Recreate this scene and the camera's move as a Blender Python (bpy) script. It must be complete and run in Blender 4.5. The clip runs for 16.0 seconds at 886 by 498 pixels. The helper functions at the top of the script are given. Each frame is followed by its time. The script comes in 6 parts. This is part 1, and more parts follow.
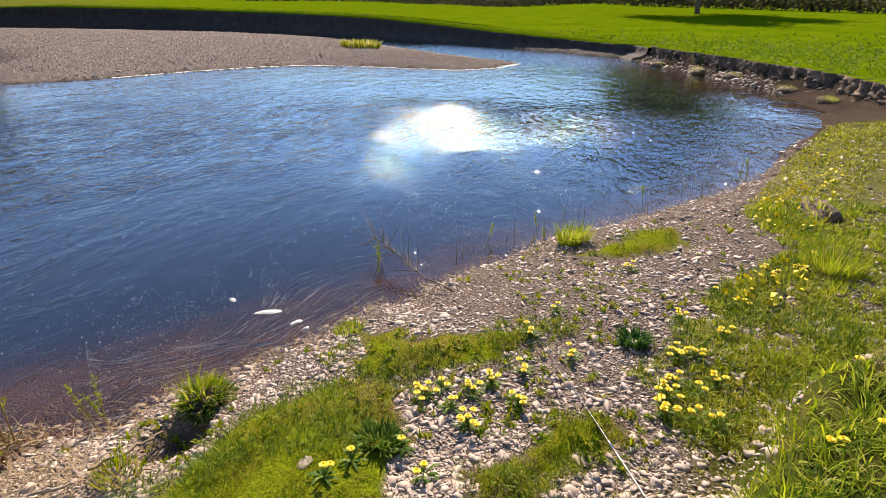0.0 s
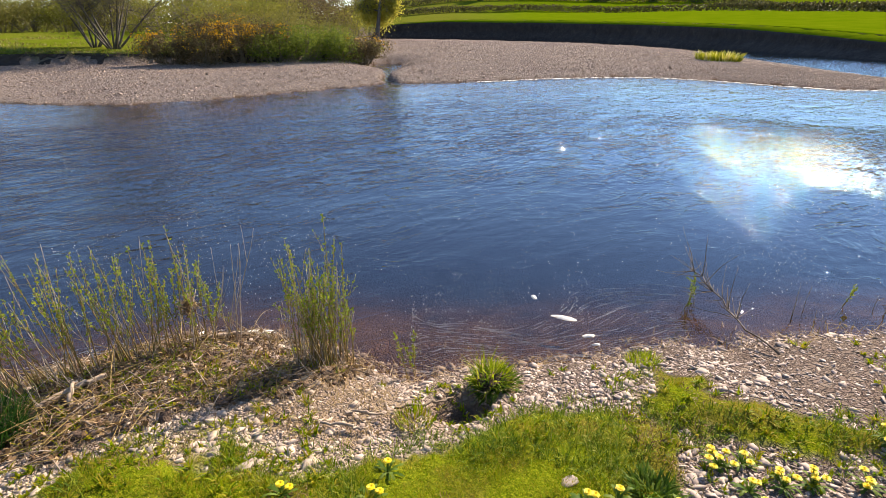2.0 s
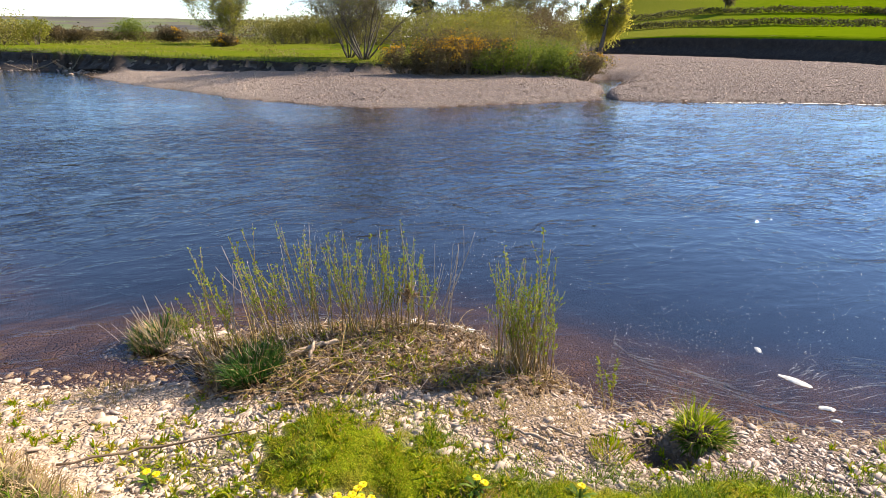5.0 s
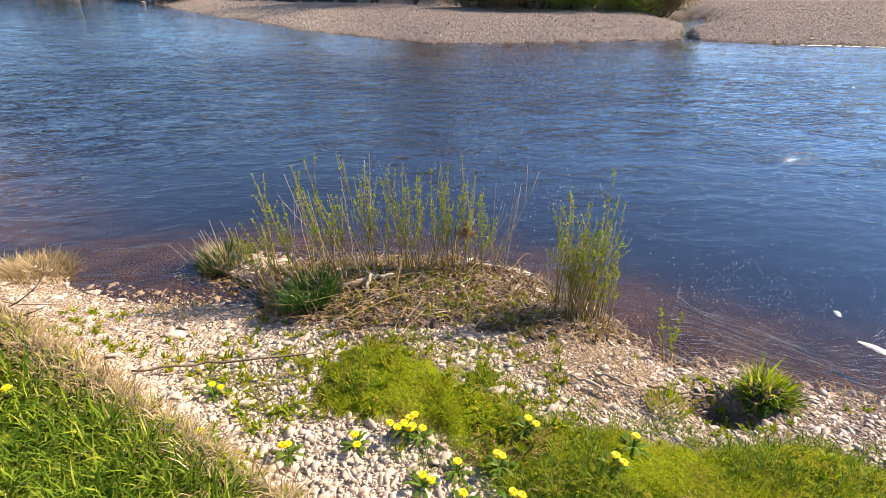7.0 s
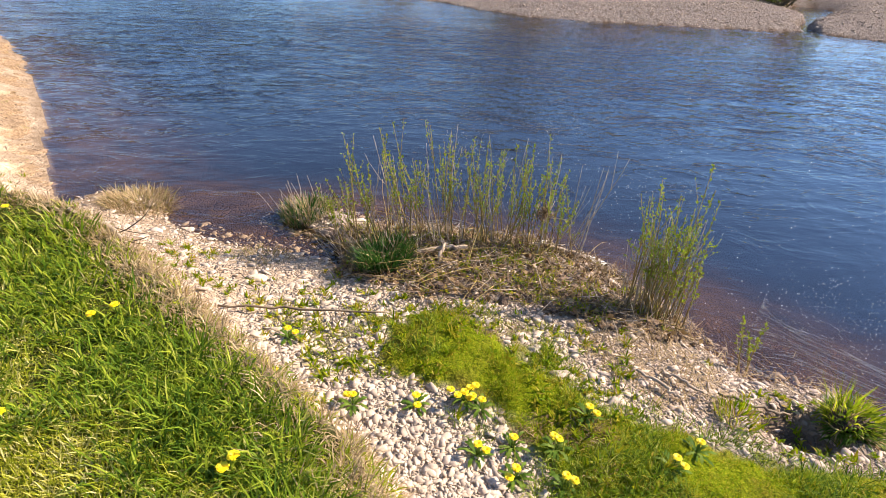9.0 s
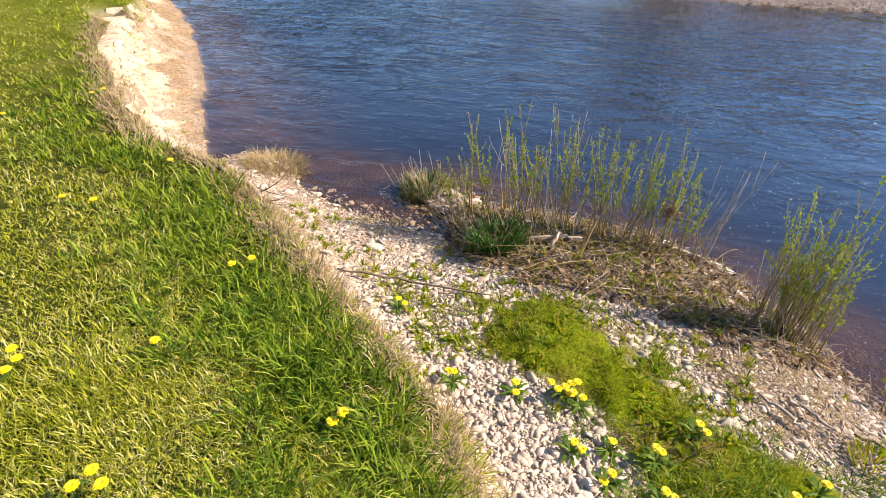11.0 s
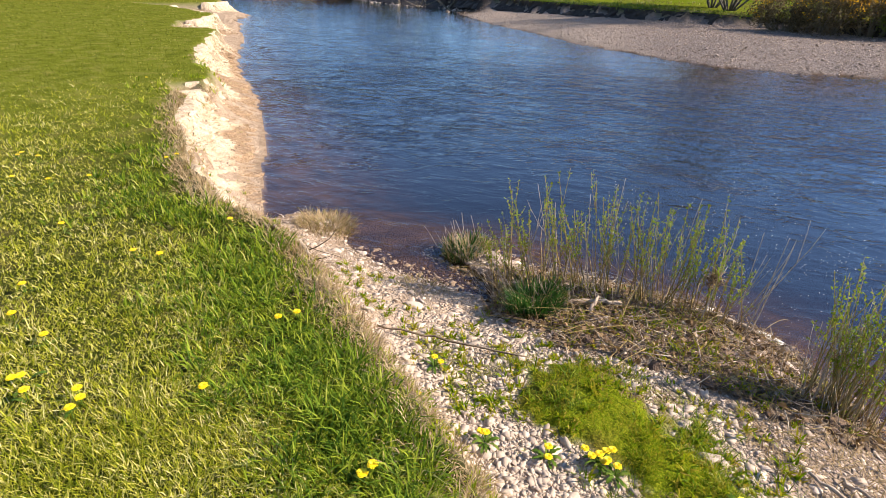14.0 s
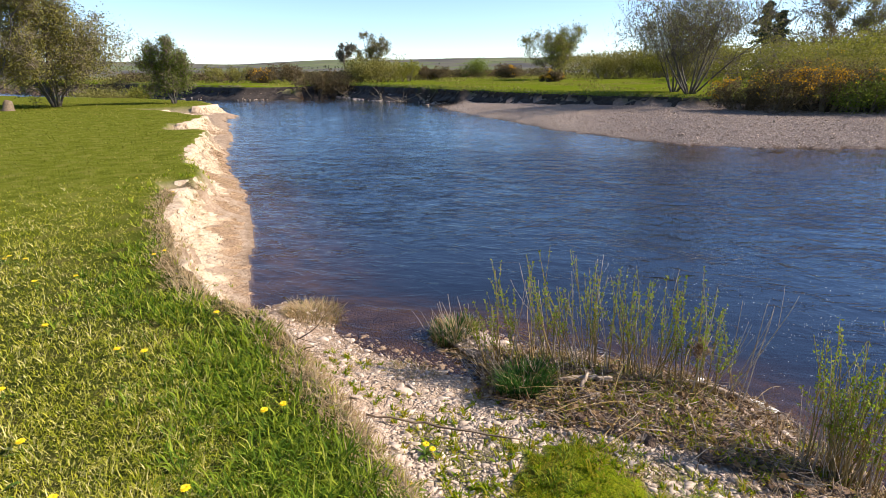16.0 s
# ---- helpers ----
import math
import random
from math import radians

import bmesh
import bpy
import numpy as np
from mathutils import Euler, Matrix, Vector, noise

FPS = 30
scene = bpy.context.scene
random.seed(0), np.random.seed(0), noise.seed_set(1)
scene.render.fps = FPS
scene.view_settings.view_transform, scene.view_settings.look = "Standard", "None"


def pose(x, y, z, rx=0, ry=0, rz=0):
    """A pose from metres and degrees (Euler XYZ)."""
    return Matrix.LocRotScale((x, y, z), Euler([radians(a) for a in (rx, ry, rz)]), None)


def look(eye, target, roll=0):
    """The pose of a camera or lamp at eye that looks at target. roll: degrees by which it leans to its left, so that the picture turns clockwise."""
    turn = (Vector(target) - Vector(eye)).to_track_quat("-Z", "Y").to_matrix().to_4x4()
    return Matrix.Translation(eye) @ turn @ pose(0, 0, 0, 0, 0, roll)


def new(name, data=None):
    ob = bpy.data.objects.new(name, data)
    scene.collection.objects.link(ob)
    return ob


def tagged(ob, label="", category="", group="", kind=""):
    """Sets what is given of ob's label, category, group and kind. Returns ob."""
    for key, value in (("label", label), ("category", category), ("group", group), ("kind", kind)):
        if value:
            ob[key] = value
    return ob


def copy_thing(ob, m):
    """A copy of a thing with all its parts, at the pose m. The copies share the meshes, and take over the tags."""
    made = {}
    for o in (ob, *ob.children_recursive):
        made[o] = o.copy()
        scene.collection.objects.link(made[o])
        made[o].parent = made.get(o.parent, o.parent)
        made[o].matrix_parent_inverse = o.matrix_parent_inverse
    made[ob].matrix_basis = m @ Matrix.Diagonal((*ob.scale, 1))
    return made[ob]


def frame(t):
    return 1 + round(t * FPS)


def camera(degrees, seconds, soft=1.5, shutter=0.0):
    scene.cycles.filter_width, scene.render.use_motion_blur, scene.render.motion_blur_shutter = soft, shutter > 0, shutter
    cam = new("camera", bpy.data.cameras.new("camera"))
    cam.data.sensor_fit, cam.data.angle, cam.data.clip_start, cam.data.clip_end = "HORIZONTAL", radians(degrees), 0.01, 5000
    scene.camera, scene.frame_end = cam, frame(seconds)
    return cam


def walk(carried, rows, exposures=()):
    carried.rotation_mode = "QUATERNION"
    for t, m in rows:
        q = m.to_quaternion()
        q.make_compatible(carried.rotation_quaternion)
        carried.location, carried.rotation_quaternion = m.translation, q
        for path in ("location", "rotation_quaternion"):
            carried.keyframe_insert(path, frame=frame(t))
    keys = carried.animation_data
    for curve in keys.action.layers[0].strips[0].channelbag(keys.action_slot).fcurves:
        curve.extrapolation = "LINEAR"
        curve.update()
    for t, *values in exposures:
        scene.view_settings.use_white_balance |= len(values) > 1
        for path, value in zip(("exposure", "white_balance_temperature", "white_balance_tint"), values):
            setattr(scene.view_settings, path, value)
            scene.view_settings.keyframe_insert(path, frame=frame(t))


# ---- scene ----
cam = camera(79.6, 16.0, soft=0.8)
PATH = [
    (0, (0.168, -0.097, 2.073), (1.9471, 0.3332, 1.2675), 0.87),
    (0.5, (0.162, -0.040, 2.068), (1.9133, 0.5086, 1.2719), 1.74),
    (1, (0.167, -0.001, 2.070), (1.8111, 0.8082, 1.2683), 1.59),
    (1.5, (0.172, -0.026, 2.083), (1.5823, 1.1513, 1.2919), -0.30),
    (2, (0.186, -0.019, 2.073), (1.4166, 1.3505, 1.2928), -0.01),
    (2.5, (0.138, 0.003, 2.075), (1.3329, 1.4095, 1.3031), 1.01),
    (3, (0.084, 0.009, 2.085), (1.1954, 1.4823, 1.3142), 0.79),
    (3.5, (0.045, -0.004, 2.100), (1.0455, 1.5479, 1.3324), 0.25),
    (4, (0.053, 0.006, 2.100), (0.8846, 1.6604, 1.3432), -0.59),
    (4.5, (0.041, 0.023, 2.101), (0.7687, 1.7328, 1.3611), 0.10),
    (4.7, (0.035, 0.027, 2.103), (0.7282, 1.7527, 1.3673), 0.18),
    (6.8, (0.010, 0.105, 2.033), (0.4456, 1.8418, 1.1423), 1.02),
    (7, (0.010, 0.104, 2.034), (0.4383, 1.8201, 1.0999), 0.85),
    (7.5, (0.013, 0.112, 2.034), (0.4346, 1.8091, 1.0634), 0.91),
    (8, (0.007, 0.105, 2.037), (0.4056, 1.8034, 1.0597), 1.96),
    (8.5, (-0.017, 0.111, 2.016), (0.2935, 1.8135, 1.0138), 2.89),
    (9, (-0.048, 0.102, 2.022), (0.1314, 1.8119, 0.9999), 3.83),
    (9.5, (-0.092, 0.104, 2.032), (0.0194, 1.8060, 0.9866), 4.85),
    (10, (-0.122, 0.112, 2.033), (-0.0654, 1.8012, 0.9645), 5.31),
    (10.2, (-0.118, 0.114, 2.032), (-0.1199, 1.7949, 0.9492), 4.67),
    (12.3, (-0.045, 0.079, 2.038), (-0.3983, 1.7075, 0.9328), 3.00),
    (12.5, (-0.042, 0.071, 2.047), (-0.3993, 1.7089, 0.9564), 2.75),
    (13, (-0.039, 0.057, 2.062), (-0.4147, 1.7263, 1.0273), 2.67),
    (13.5, (-0.040, 0.047, 2.070), (-0.4332, 1.7457, 1.0901), 2.37),
    (14, (-0.034, 0.041, 2.075), (-0.4413, 1.7741, 1.1639), 1.57),
    (14.5, (-0.030, 0.030, 2.087), (-0.4462, 1.7975, 1.2480), 0.96),
    (15, (-0.023, 0.030, 2.093), (-0.4344, 1.8275, 1.3191), 0.25),
    (15.5, (-0.006, 0.013, 2.096), (-0.4099, 1.8415, 1.3931), -0.54),
    (16, (-0.000, -0.000, 2.100), (-0.3949, 1.8579, 1.4738), -0.73),
]
walk(cam, [(t, look(eye, target, roll)) for t, eye, target, roll in PATH], [(0.0, 0.98, 7250, 16), (2.5, 1.13, 7300, 15), (4.5, 1.25, 7200, 15), (7.0, 1.28, 7100, 15), (10.0, 1.25, 6950, 14), (12.5, 1.18, 6850, 13), (14.0, 1.08, 6750, 14), (16.0, 0.88, 6600, 15)])

# ---- world and light ----
SUN_AZ, SUN_EL = radians(79), radians(34)
world = bpy.data.worlds.new("world")
scene.world = world
world.use_nodes = True
wn = world.node_tree.nodes
sky = wn.new("ShaderNodeTexSky")
sky.sky_type, sky.sun_disc = "NISHITA", False
sky.sun_elevation, sky.sun_rotation = SUN_EL, SUN_AZ
sky.air_density, sky.dust_density, sky.ozone_density = 1.0, 0.0, 4.5
sky.altitude = 1200
wn["Background"].inputs["Strength"].default_value = 0.12
world.node_tree.links.new(sky.outputs[0], wn["Background"].inputs["Color"])
sun = new("sun", bpy.data.lights.new("sun", "SUN"))
sun.data.energy, sun.data.angle, sun.data.color = 5.0, radians(0.55), (1.0, 0.90, 0.77)
sun_way = Vector((math.sin(SUN_AZ) * math.cos(SUN_EL), math.cos(SUN_AZ) * math.cos(SUN_EL), math.sin(SUN_EL)))
sun.matrix_world = look(sun_way * 50, (0, 0, 0))


# ---- material helpers ----
def mat(name):
    m = bpy.data.materials.new(name)
    m.use_nodes = True
    return m, m.node_tree, m.node_tree.nodes["Principled BSDF"]


def node(nt, kind, **kw):
    n = nt.nodes.new(kind)
    for k, v in kw.items():
        n.inputs[k].default_value = v
    return n


def noise_of(nt, scale, detail=4.0, rough=0.55, coord=None, warp=0.0):
    n = node(nt, "ShaderNodeTexNoise", Scale=scale, Detail=detail, Roughness=rough, Distortion=warp)
    if coord is None:
        g = nt.nodes.new("ShaderNodeNewGeometry")
        coord = g.outputs["Position"]
    nt.links.new(coord, n.inputs["Vector"])
    return n.outputs["Fac"]


def ramp(nt, fac, *stops):
    r = nt.nodes.new("ShaderNodeValToRGB")
    while len(r.color_ramp.elements) < len(stops):
        r.color_ramp.elements.new(0.5)
    for e, (p, c) in zip(r.color_ramp.elements, stops):
        e.position = p
        e.color = (*c, 1) if len(c) == 3 else c
    nt.links.new(fac, r.inputs[0])
    return r.outputs["Color"]


def mix(nt, fac, a, b, blend="MIX"):
    m = nt.nodes.new("ShaderNodeMix")
    m.data_type, m.blend_type = "RGBA", blend
    for sock, v in ((m.inputs[0], fac), (m.inputs[6], a), (m.inputs[7], b)):
        if isinstance(v, (int, float)):
            sock.default_value = v
        elif isinstance(v, tuple):
            sock.default_value = (*v, 1)
        else:
            nt.links.new(v, sock)
    return m.outputs[2]


def calc(nt, op, a, b=0.0, clamp=False):
    m = nt.nodes.new("ShaderNodeMath")
    m.operation, m.use_clamp = op, clamp
    for sock, v in zip(m.inputs, (a, b)):
        if isinstance(v, (int, float)):
            sock.default_value = v
        else:
            nt.links.new(v, sock)
    return m.outputs[0]


def attr(nt, name):
    a = nt.nodes.new("ShaderNodeAttribute")
    a.attribute_name = name
    return a.outputs["Fac"]


def bump(nt, height, strength, distance, normal=None):
    b = node(nt, "ShaderNodeBump", Strength=strength, Distance=distance)
    nt.links.new(height, b.inputs["Height"])
    if normal is not None:
        nt.links.new(normal, b.inputs["Normal"])
    return b.outputs["Normal"]


def island(nt):
    return nt.nodes.new("ShaderNodeNewGeometry").outputs["Random Per Island"]


def obrandom(nt):
    return nt.nodes.new("ShaderNodeObjectInfo").outputs["Random"]


def stone_colours(nt, fac):
    return ramp(nt, fac, (0.0, (0.15, 0.105, 0.08)), (0.2, (0.37, 0.28, 0.205)), (0.45, (0.48, 0.385, 0.285)),
                (0.62, (0.25, 0.18, 0.145)), (0.8, (0.42, 0.31, 0.25)), (1.0, (0.58, 0.485, 0.37)))


def dusted(nt, c, washed, share):
    """Pale dried silty dust over the stones below the meadow, washed off towards the river bend."""
    sep = nt.nodes.new("ShaderNodeSeparateXYZ")
    nt.links.new(nt.nodes.new("ShaderNodeNewGeometry").outputs["Position"], sep.inputs[0])
    reach = calc(nt, "ADD", calc(nt, "MULTIPLY", sep.outputs[0], 0.3), calc(nt, "MULTIPLY", noise_of(nt, 3.0, 4, 0.6), 0.5))
    c = mix(nt, ramp(nt, reach, (0.25, (0.34, 0.34, 0.34)), (0.95, (0, 0, 0))), c, (0.55, 0.45, 0.335))
    return mix(nt, ramp(nt, reach, (0.5, (0, 0, 0)), (1.1, (share, share, share))), c, washed)


# ground: turf, earth, shingle, river bed
MAT_GROUND, nt, bs = mat("ground_surface")
n_big, n_mid, n_fine = noise_of(nt, 0.35, 3), noise_of(nt, 3.0, 4), noise_of(nt, 40.0, 4)
# Near turf darkened to paint the shade between grass blades; far turf lighter.
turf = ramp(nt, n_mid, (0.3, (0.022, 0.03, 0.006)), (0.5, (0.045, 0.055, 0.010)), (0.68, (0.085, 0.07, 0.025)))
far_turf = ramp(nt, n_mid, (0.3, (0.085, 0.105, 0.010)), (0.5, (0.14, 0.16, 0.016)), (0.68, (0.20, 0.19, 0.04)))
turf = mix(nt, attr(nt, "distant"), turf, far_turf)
turf = mix(nt, calc(nt, "MULTIPLY", n_fine, 0.55), turf, (0.05, 0.055, 0.012))
meadow = ramp(nt, n_big, (0.3, (0.075, 0.13, 0.002)), (0.7, (0.12, 0.165, 0.005)))
turf = mix(nt, attr(nt, "lush"), turf, meadow)
# Distant hills greyed: haze is mixed into their colour.
hazy_hill = ramp(nt, noise_of(nt, 0.006, 3, 0.6), (0.38, (0.085, 0.085, 0.085)), (0.5, (0.13, 0.125, 0.10)), (0.56, (0.12, 0.15, 0.075)), (0.68, (0.16, 0.17, 0.10)))
turf = mix(nt, attr(nt, "hazy_hill"), turf, hazy_hill)
cushion = ramp(nt, noise_of(nt, 120.0, 4, 0.7), (0.34, (0.05, 0.08, 0.004)), (0.5, (0.12, 0.155, 0.007)), (0.66, (0.24, 0.245, 0.016)))
cushion = mix(nt, ramp(nt, n_mid, (0.45, (0, 0, 0)), (0.62, (0.6, 0.6, 0.6))), cushion, (0.15, 0.10, 0.025))
turf = mix(nt, attr(nt, "moss"), turf, cushion)
earth = ramp(nt, noise_of(nt, 7.0, 5, 0.65), (0.3, (0.30, 0.21, 0.14)), (0.55, (0.44, 0.33, 0.23)), (0.75, (0.55, 0.44, 0.33)))
# This mask darkens the earth for shade on the banks and in the hollow.
earth = mix(nt, attr(nt, "damp_and_shade"), earth, ramp(nt, noise_of(nt, 1.6, 5, 0.65), (0.3, (0.03, 0.024, 0.02)), (0.7, (0.085, 0.066, 0.052))))
warp = nt.nodes.new("ShaderNodeVectorMath")
warp.operation = "MULTIPLY_ADD"
wn_ = node(nt, "ShaderNodeTexNoise", Scale=14.0, Detail=2.0)
geo = nt.nodes.new("ShaderNodeNewGeometry")
nt.links.new(geo.outputs["Position"], wn_.inputs["Vector"])
nt.links.new(wn_.outputs["Color"], warp.inputs[0])
warp.inputs[1].default_value = (0.035, 0.035, 0.035)
nt.links.new(geo.outputs["Position"], warp.inputs[2])
shades, gaps = [], []
for size in (21.0, 48.0):
    cell = node(nt, "ShaderNodeTexVoronoi", Scale=size)
    rim = node(nt, "ShaderNodeTexVoronoi", Scale=size)
    rim.feature = "DISTANCE_TO_EDGE"
    for v in (cell, rim):
        nt.links.new(warp.outputs[0], v.inputs["Vector"])
    sep = nt.nodes.new("ShaderNodeSeparateColor")
    nt.links.new(cell.outputs["Color"], sep.inputs[0])
    shades.append(stone_colours(nt, sep.outputs[0]))
    gaps.append(ramp(nt, rim.outputs["Distance"], (0.02, (0, 0, 0)), (0.16, (1, 1, 1))))
pick = ramp(nt, noise_of(nt, 5.0, 3), (0.45, (0, 0, 0)), (0.52, (1, 1, 1)))
shingle, gap_ = mix(nt, pick, shades[0], shades[1]), mix(nt, pick, gaps[0], gaps[1])
shingle = mix(nt, gap_, (0.17, 0.13, 0.10), shingle)
shingle = mix(nt, ramp(nt, n_mid, (0.42, (0.05, 0.05, 0.05)), (0.7, (0.6, 0.6, 0.6))), shingle, (0.40, 0.32, 0.25))
shingle = dusted(nt, shingle, (0.115, 0.088, 0.075), 0.7)
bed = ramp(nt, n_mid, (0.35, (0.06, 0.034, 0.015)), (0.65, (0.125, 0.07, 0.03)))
# Deep bed painted dark blue for the light coming back from deep water.
blued_bed = mix(nt, attr(nt, "deep"), bed, (0.019, 0.027, 0.068))
# Shingle below the shaded banks is darkened by the same mask.
base = mix(nt, calc(nt, "MULTIPLY", attr(nt, "damp_and_shade"), 0.85), shingle, (0.075, 0.055, 0.042))
base = mix(nt, calc(nt, "MULTIPLY", attr(nt, "bar"), 0.6), base, ramp(nt, noise_of(nt, 16.0, 4, 0.7), (0.35, (0.13, 0.11, 0.10)), (0.55, (0.31, 0.265, 0.24)), (0.7, (0.44, 0.38, 0.35))))
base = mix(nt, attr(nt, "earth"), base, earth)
base = mix(nt, attr(nt, "turf"), base, turf)
base = mix(nt, attr(nt, "bed"), base, blued_bed)
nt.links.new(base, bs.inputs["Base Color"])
bs.inputs["Roughness"].default_value = 0.9
bs.inputs["Specular IOR Level"].default_value = 0.0
relief = calc(nt, "ADD", calc(nt, "MULTIPLY", calc(nt, "MULTIPLY", gap_, calc(nt, "SUBTRACT", 1.0, attr(nt, "turf"))), 0.7), calc(nt, "MULTIPLY", n_fine, 0.7))
nt.links.new(bump(nt, relief, 0.8, 0.03), bs.inputs["Normal"])

# river water: clear over the bed, glossy by its angle, with ripples
MAT_WATER, nt, bs = mat("river_water")
nt.nodes.remove(bs)
geo = nt.nodes.new("ShaderNodeNewGeometry")
mp = nt.nodes.new("ShaderNodeMapping")
nt.links.new(geo.outputs["Position"], mp.inputs["Vector"])
mp.inputs["Rotation"].default_value = (0, 0, radians(-35))
mp.inputs["Scale"].default_value = (1.0, 1.9, 1.0)
swell = noise_of(nt, 1.5, 1.5, 0.5, mp.outputs[0], 0.8)
chop = noise_of(nt, 3.4, 2.0, 0.6, mp.outputs[0], 0.8)
tiny = noise_of(nt, 4.6, 2.0, 0.5, mp.outputs[0], 0.9)
patch = ramp(nt, noise_of(nt, 0.16, 2, 0.5), (0.35, (0.25, 0.25, 0.25)), (0.65, (1, 1, 1)))
broken = ramp(nt, noise_of(nt, 0.8, 3, 0.6, mp.outputs[0]), (0.42, (0.25, 0.25, 0.25)), (0.56, (1, 1, 1)))
ruffled = ramp(nt, noise_of(nt, 0.45, 4, 0.65, mp.outputs[0], 1.5), (0.40, (0.22, 0.22, 0.22)), (0.60, (1, 1, 1)))
wave = calc(nt, "ADD", calc(nt, "MULTIPLY", swell, 0.7), calc(nt, "MULTIPLY", calc(nt, "MULTIPLY", chop, calc(nt, "MULTIPLY", patch, broken)), 1.0))
wave = calc(nt, "MULTIPLY", wave, attr(nt, "chop"))
wave = calc(nt, "ADD", wave, calc(nt, "MULTIPLY", calc(nt, "MULTIPLY", tiny, ruffled), calc(nt, "MULTIPLY", attr(nt, "fine"), 0.13)))
# eddy lines: thin creases where the currents meet
mp2 = nt.nodes.new("ShaderNodeMapping")
nt.links.new(geo.outputs["Position"], mp2.inputs["Vector"])
mp2.inputs["Rotation"].default_value = (0, 0, radians(24))
mp2.inputs["Scale"].default_value = (0.75, 1.5, 1.0)
crease = calc(nt, "ABSOLUTE", calc(nt, "SUBTRACT", noise_of(nt, 1.1, 3, 0.6, mp2.outputs[0], 1.6), 0.5))
crease = ramp(nt, crease, (0.0, (1, 1, 1)), (0.05, (0, 0, 0)))
wave = calc(nt, "ADD", wave, calc(nt, "MULTIPLY", calc(nt, "MULTIPLY", crease, ruffled), calc(nt, "MULTIPLY", attr(nt, "fine"), 0.09)))
# short riffles further out, gathered in tongues
tongue = ramp(nt, noise_of(nt, 0.13, 3, 0.6), (0.40, (0.16, 0.16, 0.16)), (0.62, (1, 1, 1)))
riffle = calc(nt, "MULTIPLY", calc(nt, "MULTIPLY", noise_of(nt, 1.9, 2, 0.55, mp2.outputs[0], 0.9), tongue), calc(nt, "MULTIPLY", attr(nt, "riffle"), 0.5))
wave = calc(nt, "ADD", wave, riffle)
nrm = bump(nt, wave, 1.0, 0.16)
# wavelet facets that flash where they face the sun
mp3 = nt.nodes.new("ShaderNodeMapping")
nt.links.new(geo.outputs["Position"], mp3.inputs["Vector"])
mp3.inputs["Scale"].default_value = (0.55, 1.0, 1.0)
facet = node(nt, "ShaderNodeTexNoise", Scale=11.0, Detail=1.0, Roughness=0.5)
nt.links.new(mp3.outputs[0], facet.inputs["Vector"])
tip = nt.nodes.new("ShaderNodeVectorMath")
tip.operation = "SUBTRACT"
nt.links.new(facet.outputs["Color"], tip.inputs[0])
tip.inputs[1].default_value = (0.5, 0.5, 0.5)
flat_tip = nt.nodes.new("ShaderNodeVectorMath")
flat_tip.operation = "MULTIPLY"
nt.links.new(tip.outputs[0], flat_tip.inputs[0])
lean = nt.nodes.new("ShaderNodeCombineXYZ")
for axis in (0, 1):
    nt.links.new(calc(nt, "MULTIPLY", attr(nt, "spark"), 1.1), lean.inputs[axis])
nt.links.new(lean.outputs[0], flat_tip.inputs[1])
tilted = nt.nodes.new("ShaderNodeVectorMath")
nt.links.new(nrm, tilted.inputs[0])
nt.links.new(flat_tip.outputs[0], tilted.inputs[1])
level = nt.nodes.new("ShaderNodeVectorMath")
level.operation = "NORMALIZE"
nt.links.new(tilted.outputs[0], level.inputs[0])
nrm = level.outputs[0]
fres = node(nt, "ShaderNodeFresnel", IOR=1.5)
nt.links.new(nrm, fres.inputs["Normal"])
calm = node(nt, "ShaderNodeFresnel", IOR=1.5)
share = calc(nt, "ADD", calc(nt, "MULTIPLY", attr(nt, "chop"), 0.65), 0.3, True)
gloss = calc(nt, "ADD", calc(nt, "MULTIPLY", fres.outputs[0], share), calc(nt, "MULTIPLY", calm.outputs[0], calc(nt, "SUBTRACT", 1.0, share)))
glossy = node(nt, "ShaderNodeBsdfGlossy", Color=(0.84, 0.93, 1.0, 1))
glossy.distribution = "BECKMANN"
nt.links.new(calc(nt, "ADD", calc(nt, "MULTIPLY", attr(nt, "riffle"), 0.015), calc(nt, "ADD", calc(nt, "MULTIPLY", attr(nt, "spark"), 0.01), 0.072)), glossy.inputs["Roughness"])
nt.links.new(nrm, glossy.inputs["Normal"])
clear = nt.nodes.new("ShaderNodeBsdfTransparent")
clear.inputs["Color"].default_value = (0.62, 0.55, 0.44, 1)
ms = nt.nodes.new("ShaderNodeMixShader")
nt.links.new(gloss, ms.inputs[0])
nt.links.new(clear.outputs[0], ms.inputs[1])
nt.links.new(glossy.outputs[0], ms.inputs[2])
nt.links.new(ms.outputs[0], nt.nodes["Material Output"].inputs["Surface"])


# ---- the plan ----
# shoreline of the near side, from far upstream round to the dark bank and back far behind
NEAR_SHORE = [(-400, 140), (-120, 72), (-60, 46), (-45, 41), (-30, 36), (-22.5, 32.5), (-17.2, 27.4), (-16.2, 24.6), (-12.4, 19),
              (-9.5, 14.3), (-7.9, 11.7), (-6.0, 9.4), (-4.9, 7.7), (-3.95, 6.25), (-3.6, 5.6), (-3.0, 4.6), (-2.75, 4.15),
              (-2.45, 4.35), (-2.0, 4.25), (-1.8, 3.85), (-1.45, 3.6), (-1.0, 3.45), (-0.6, 3.35), (-0.42, 3.25), (-0.5, 3.6),
              (-0.95, 4.0), (-0.7, 4.15), (-0.2, 3.8), (0.4, 3.75), (1.0, 3.6), (1.4, 3.3), (1.68, 2.75), (1.78, 2.35)]
